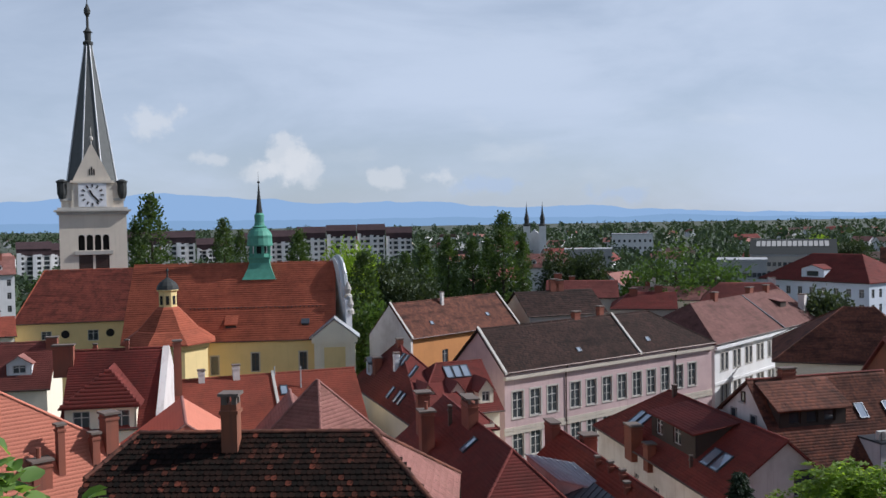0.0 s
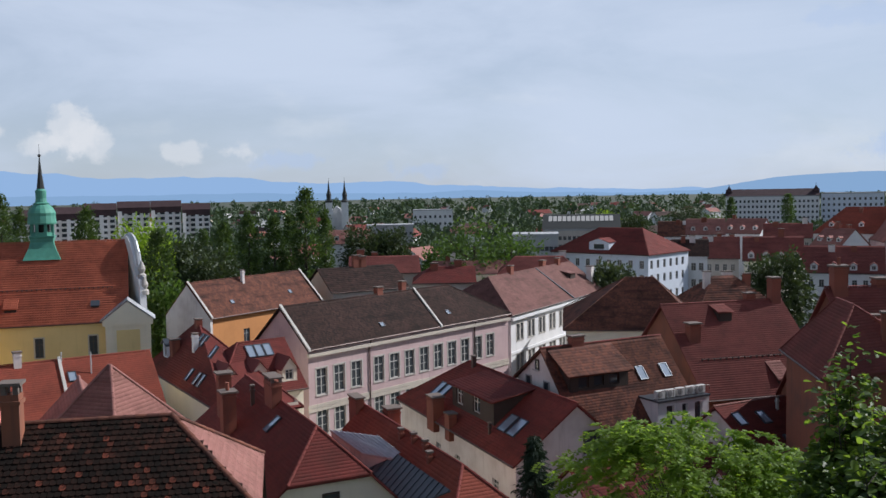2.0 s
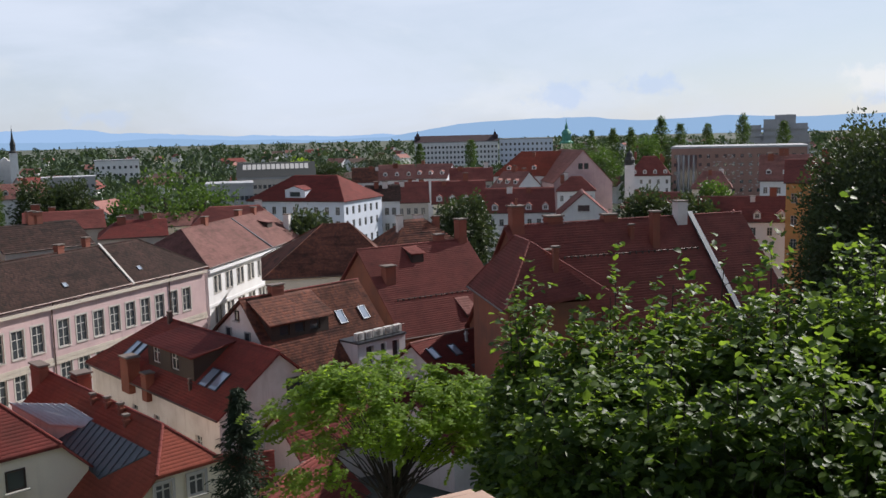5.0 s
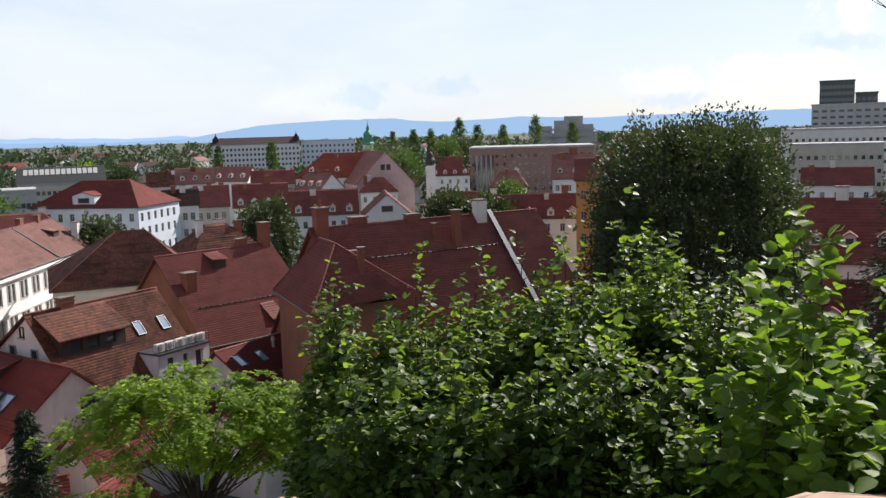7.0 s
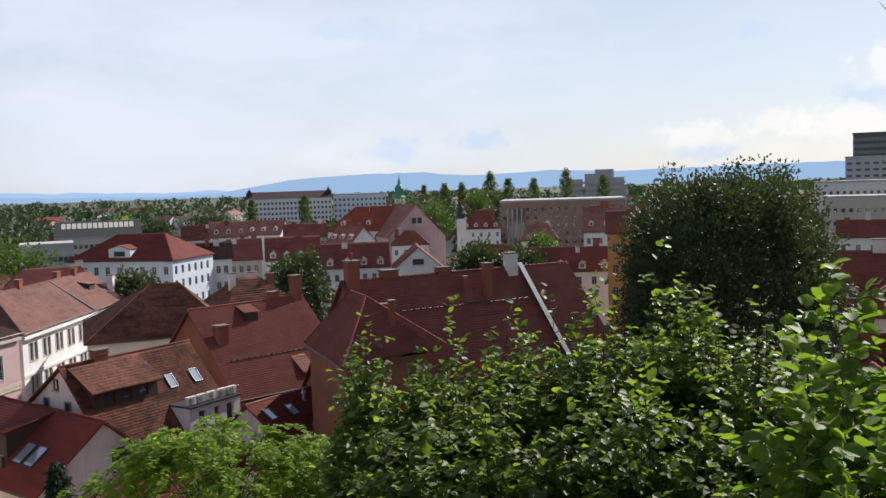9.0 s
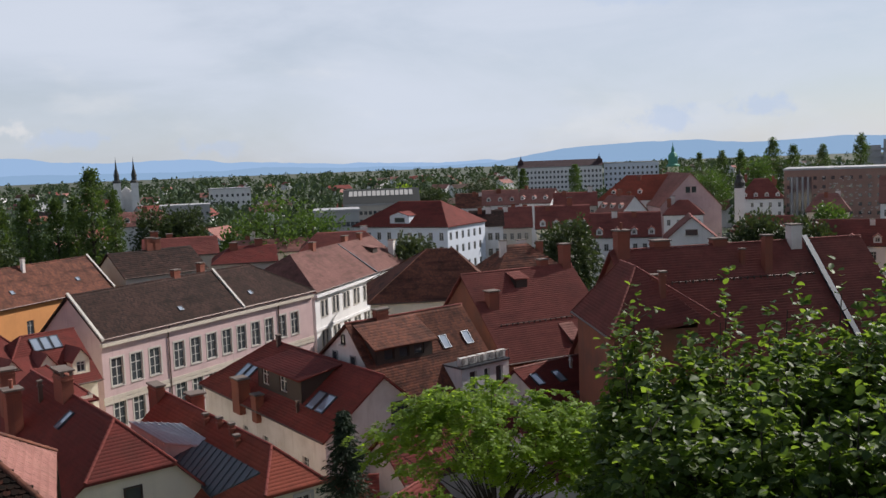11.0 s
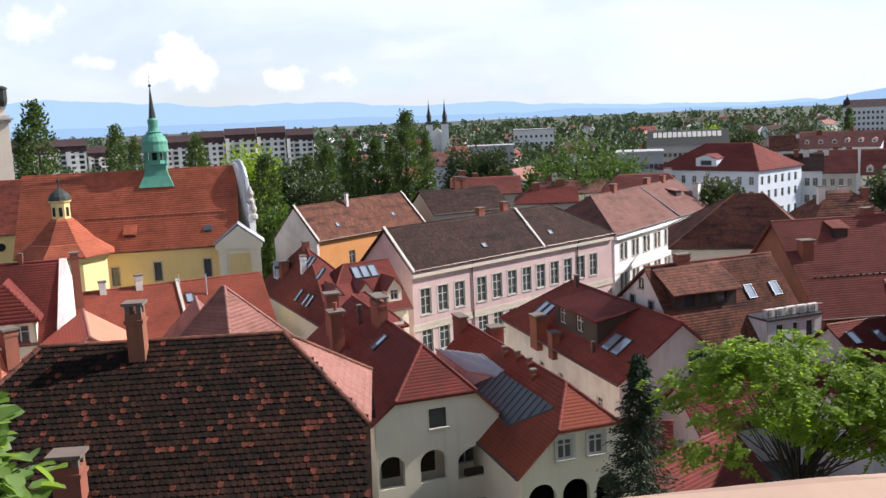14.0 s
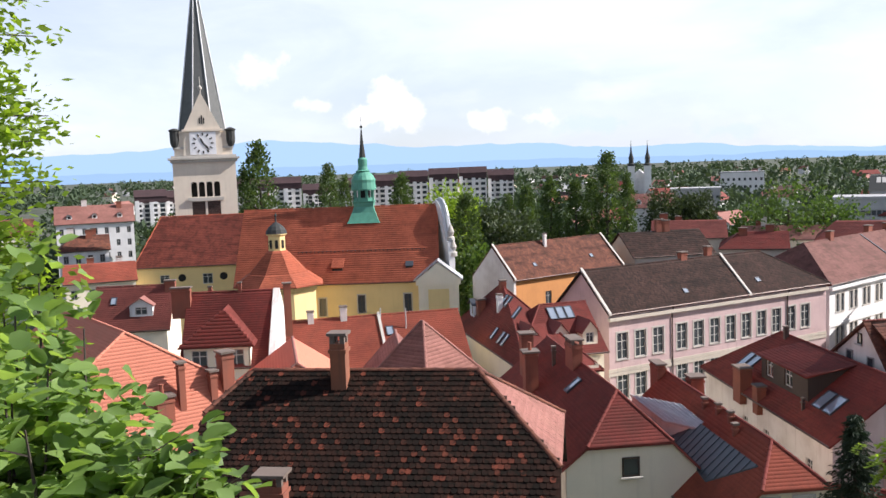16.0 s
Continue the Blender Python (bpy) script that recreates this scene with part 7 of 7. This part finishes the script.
for i, (az, el, d, rad) in enumerate(((36.0, -11.0, 11.5, 0.42), (36.9, -9.4, 11.5, 0.4), (39.6, -11.0, 10.8, 0.75), (41.85, -8.6, 11, 0.65), (44.4, -9.2, 10.7, 0.75), (46.5, -8.5, 10.6, 0.75), (49.1, -9.9, 9.8, 0.8), (51.5, -7.1, 10.5, 0.7), (53.9, -8.6, 10.2, 0.7),
                                      (56.3, -5.3, 11, 0.55), (57.9, -7.6, 10.4, 0.6), (60.9, -8.6, 9.6, 0.75), (63.6, -9.8, 9, 0.8), (38.2, -13.2, 10.4, 0.55),
                                      (40.2, -14, 9.0, 0.75), (44.5, -13.4, 8.6, 0.95), (48.5, -14.0, 8.2, 1.0), (54, -12, 8.2, 1.0), (59, -13, 8, 1.0))):
    shrub(az, el, d, rad, "dense leafy shrub on the slope below the terrace", 40 + i, 44, L_BUSH, 0.092, 9, wide=1.05, twigs=23)
for i, (az, el, d, rad) in enumerate(((64.8, -10.2, 8, 0.6), (66.2, -9.4, 7.6, 0.6), (67.7, -7.4, 8, 0.5), (69.8, -9.2, 7.8, 0.7), (72.5, -5.6, 8, 0.7), (62.5, -13.5, 7.0, 0.7), (65.5, -13.0, 6.6, 0.7), (69.0, -12.0, 6.4, 0.7))):
    shrub(az, el, d, rad, "bright yellow green maple shoots beside the wall", 80 + i, 26, L_MAPLE, 0.135, 8)
for i, (az, el, d, rad) in enumerate(((-32.5, -6.0, 6.0, 0.5), (-30.0, -9.0, 5.8, 0.36), (-26.6, -14.6, 5.2, 0.34), (-23.6, -16.4, 4.9, 0.26), (-29.5, -13.5, 4.9, 0.42), (-34, -8, 5.2, 0.6))):
    shrub(az, el, d, rad, "large-leaved shrub climbing over the terrace wall", 90 + i, 20, L_LIGHT, 0.125, 7, 25.4, wide=0.8, twigs=13)
# feathery branch of a locust that hangs in
x, y = polar(-33.0, 8.5)
hb = thing("locust_tree", x, y, hill(x, y), 0, "young locust tree with feathery yellow green leaves", "tree")
r = np.random.RandomState(2)
bm = bmesh.new()
top = 29.8 - hill(x, y)
tube(bm, [(-0.4, 0, -0.3), (-0.3, 0, top * 0.5), (-0.2, 0.1, top)], 0.06, 6, 0.015)
PP = []
for i in range(44):
    zz = top * (0.25 + 0.75 * i / 44)
    a = r.uniform(-1.2, 1.2)
    q = r.uniform(0.3, 0.75)
    e = np.array([-0.25 + q * math.cos(a), q * math.sin(a), zz - 0.1])
    tube(bm, [(-0.25, 0, zz - 0.1), tuple(e)], 0.012, 4, 0.004)
    s = r.rand(150, 1)
    PP.append(np.array([-0.25, 0, zz]) * (1 - s) + e * s + r.randn(150, 3) * np.array([0.13, 0.13, 0.08]))
part("trunk", bm, BARK, hb)
P = np.concatenate(PP)
V, Q = leaf_cards(P, r.randn(len(P), 3) * np.array([1, 1, 0.4]), 0.095, 0.045, r)
share("crown", np_mesh("crown", V, Q, L_LIME), hb, Matrix.Identity(4))
# bare twigs that reach in beside the terrace
x, y = polar(73.0, 7.0)
tg = thing("bare_tree", x, y, hill(x, y), 0, "thin tree with bare twigs at the terrace edge", "tree")
bm = bmesh.new()
g = hill(x, y)
tube(bm, [(0, 0, -0.3), (0.05, 0.0, 3), (0.1, 0, 32 - g)], 0.06, 6, 0.02)
r = np.random.RandomState(6)
for zz, q in ((28.6, 0.5), (28.9, 0.62), (29.1, 0.45), (29.35, 0.6), (28.75, 0.4)):
    a = math.radians(90 + 17 + r.uniform(-14, 14))
    pts = [(0.07, 0, zz - g - 0.1)]
    for k in range(1, 5):
        pts.append((0.07 + q * k / 4 * math.cos(a) + r.randn() * 0.03, q * k / 4 * math.sin(a) + r.randn() * 0.03, zz - g + 0.06 * k + r.randn() * 0.03))
    tube(bm, pts, 0.008, 4, 0.002)
    for k in (2, 3, 4):
        p = Vector(pts[k])
        tube(bm, [p, p + Vector((r.randn() * 0.06 - 0.06, r.randn() * 0.06 + 0.1, r.randn() * 0.06 + 0.04))], 0.004, 3, 0.001)
part("trunk", bm, BARK, tg)

# ---- terrace wall ----
STONEW = plaster("warm sandstone coping", (0.42, 0.28, 0.21), 0.5, (0.22, 0.15, 0.11))
tw2 = thing("terrace_wall", 0, 0, 25.0, 0, "low terrace wall with warm stone merlon caps", "wall", kind="structure")
for pts, z0, z1 in (([(-4.0, 1.95), (1.52, 1.95), (1.52, 2.36), (-4.0, 2.36)], 0.0, 1.5), ([(0.15, 1.88), (1.58, 1.88), (1.58, 2.41), (0.15, 2.41)], 1.5, 1.9), ([(2.73, 1.2), (2.05, 1.34), (2.05, 0.55), (3.05, 0.62)], -0.5, 1.9)):
    bm = bmesh.new()
    prism(bm, [(a, b, z0) for a, b in pts], (0, 0, z1 - z0))
    bmesh.ops.bevel(bm, geom=bm.edges[:], offset=0.03, segments=2)
    bmesh.ops.subdivide_edges(bm, edges=[e for e in bm.edges if e.calc_length() > 0.2], cuts=5, use_grid_fill=True)
    for v in bm.verts:
        v.co += 0.012 * noise.noise_vector(v.co * 4.0)
    part("merlon", bm, STONEW, tw2)

# ---- single tiles of the old dark roof ----


def old_tiles(h, u=0.20, step=0.225, count=300):
    """Beaver-tail tiles: those in the middle of the slope stand singly, the rest is joined."""
    k = math.atan2(h.zr - h.ze, h.w)
    ln = math.hypot(h.w, h.zr - h.ze)
    ex, ey, en = Vector((1, 0, 0)), Vector((0, math.cos(k), math.sin(k))), Vector((0, -math.sin(k), math.cos(k)))
    me = bpy.data.meshes.new("tile")
    bm = bmesh.new()
    w, l = u - 0.012, step + 0.06
    prof = [(-w / 2, l), (-w / 2, 0.07), (-w * 0.36, 0.02), (0, 0), (w * 0.36, 0.02), (w / 2, 0.07), (w / 2, l)]
    prism(bm, [(a, b, 0.055 - 0.045 * b / l) for a, b in prof], (0, 0, -0.022))
    bmesh.ops.recalc_face_normals(bm, faces=bm.faces)
    bm.to_mesh(me), bm.free()
    me.materials.append(T_OLD)
    base = np.array([tuple(v.co) for v in me.vertices])
    polys = [tuple(p.vertices) for p in me.polygons]
    r = random.Random(8)
    singles, V, F = 0, [], []
    rows = int(ln / step)
    for row in range(rows):
        v = row * step
        f = v / ln
        # the half-hips cut the upper corners
        lo = 0 if f < 0.79 else 1.27 * (f - 0.79) / 0.21
        hi = h.L if f < 0.57 else h.L - 2.85 * (f - 0.57) / 0.43
        cols = int((hi - lo) / u)
        for c in range(cols + 1):
            s = lo + (c + 0.5 * (row % 2)) * u + 0.06
            if s > hi - 0.05:
                continue
            p = Vector((0, 0, h.ze)) + ex * s + ey * v + en * (0.02 + 0.012 * r.random())
            rot = r.gauss(0, 0.02)
            m = Matrix((( *ex, 0), (*ey, 0), (*en, 0), (0, 0, 0, 1))).transposed()
            m = Matrix.Translation(p) @ m @ Matrix.Rotation(rot, 4, "Z") @ Matrix.Rotation(r.gauss(0, 0.012), 4, "X")
            if 0.62 < f < 0.84 and 3.2 < s < 9.6 and singles < count:
                share("tile", me, h.roof, m)
                singles += 1
            else:
                mm = np.array(m)
                n0 = sum(len(q) for q in V)
                V.append(base @ mm[:3, :3].T + mm[:3, 3])
                F += [tuple(n0 + i for i in q) for q in polys]
    rest = bpy.data.meshes.new("tile_field")
    rest.from_pydata([tuple(p) for p in np.concatenate(V)], [], F)
    rest.materials.append(T_OLD)
    share("tile_field", rest, h.roof, Matrix.Identity(4))["kind"] = "stuff"
    # the other three faces
    z0, z1 = h.ze + 0.79 * (h.zr - h.ze), h.ze + 0.57 * (h.zr - h.ze)
    for nm, f, mt in (("hip_tiles", [(h.L, 0.57 * h.w, z1), (h.L, h.B - h.wb * 0.57, z1), (h.L - 2.85, h.w, h.zr)], T_PINK), ("hip_tiles", [(0, h.B - h.wb * 0.79, z0), (0, 0.79 * h.w, z0), (1.27, h.w, h.zr)], T_OLD)):
        v, q = tile_rows(f, 0.22, 0.28, seed=5)
        share(nm, np_mesh(nm, v, q, mt), h.roof, Matrix.Identity(4))["kind"] = "stuff"


old_tiles(old)
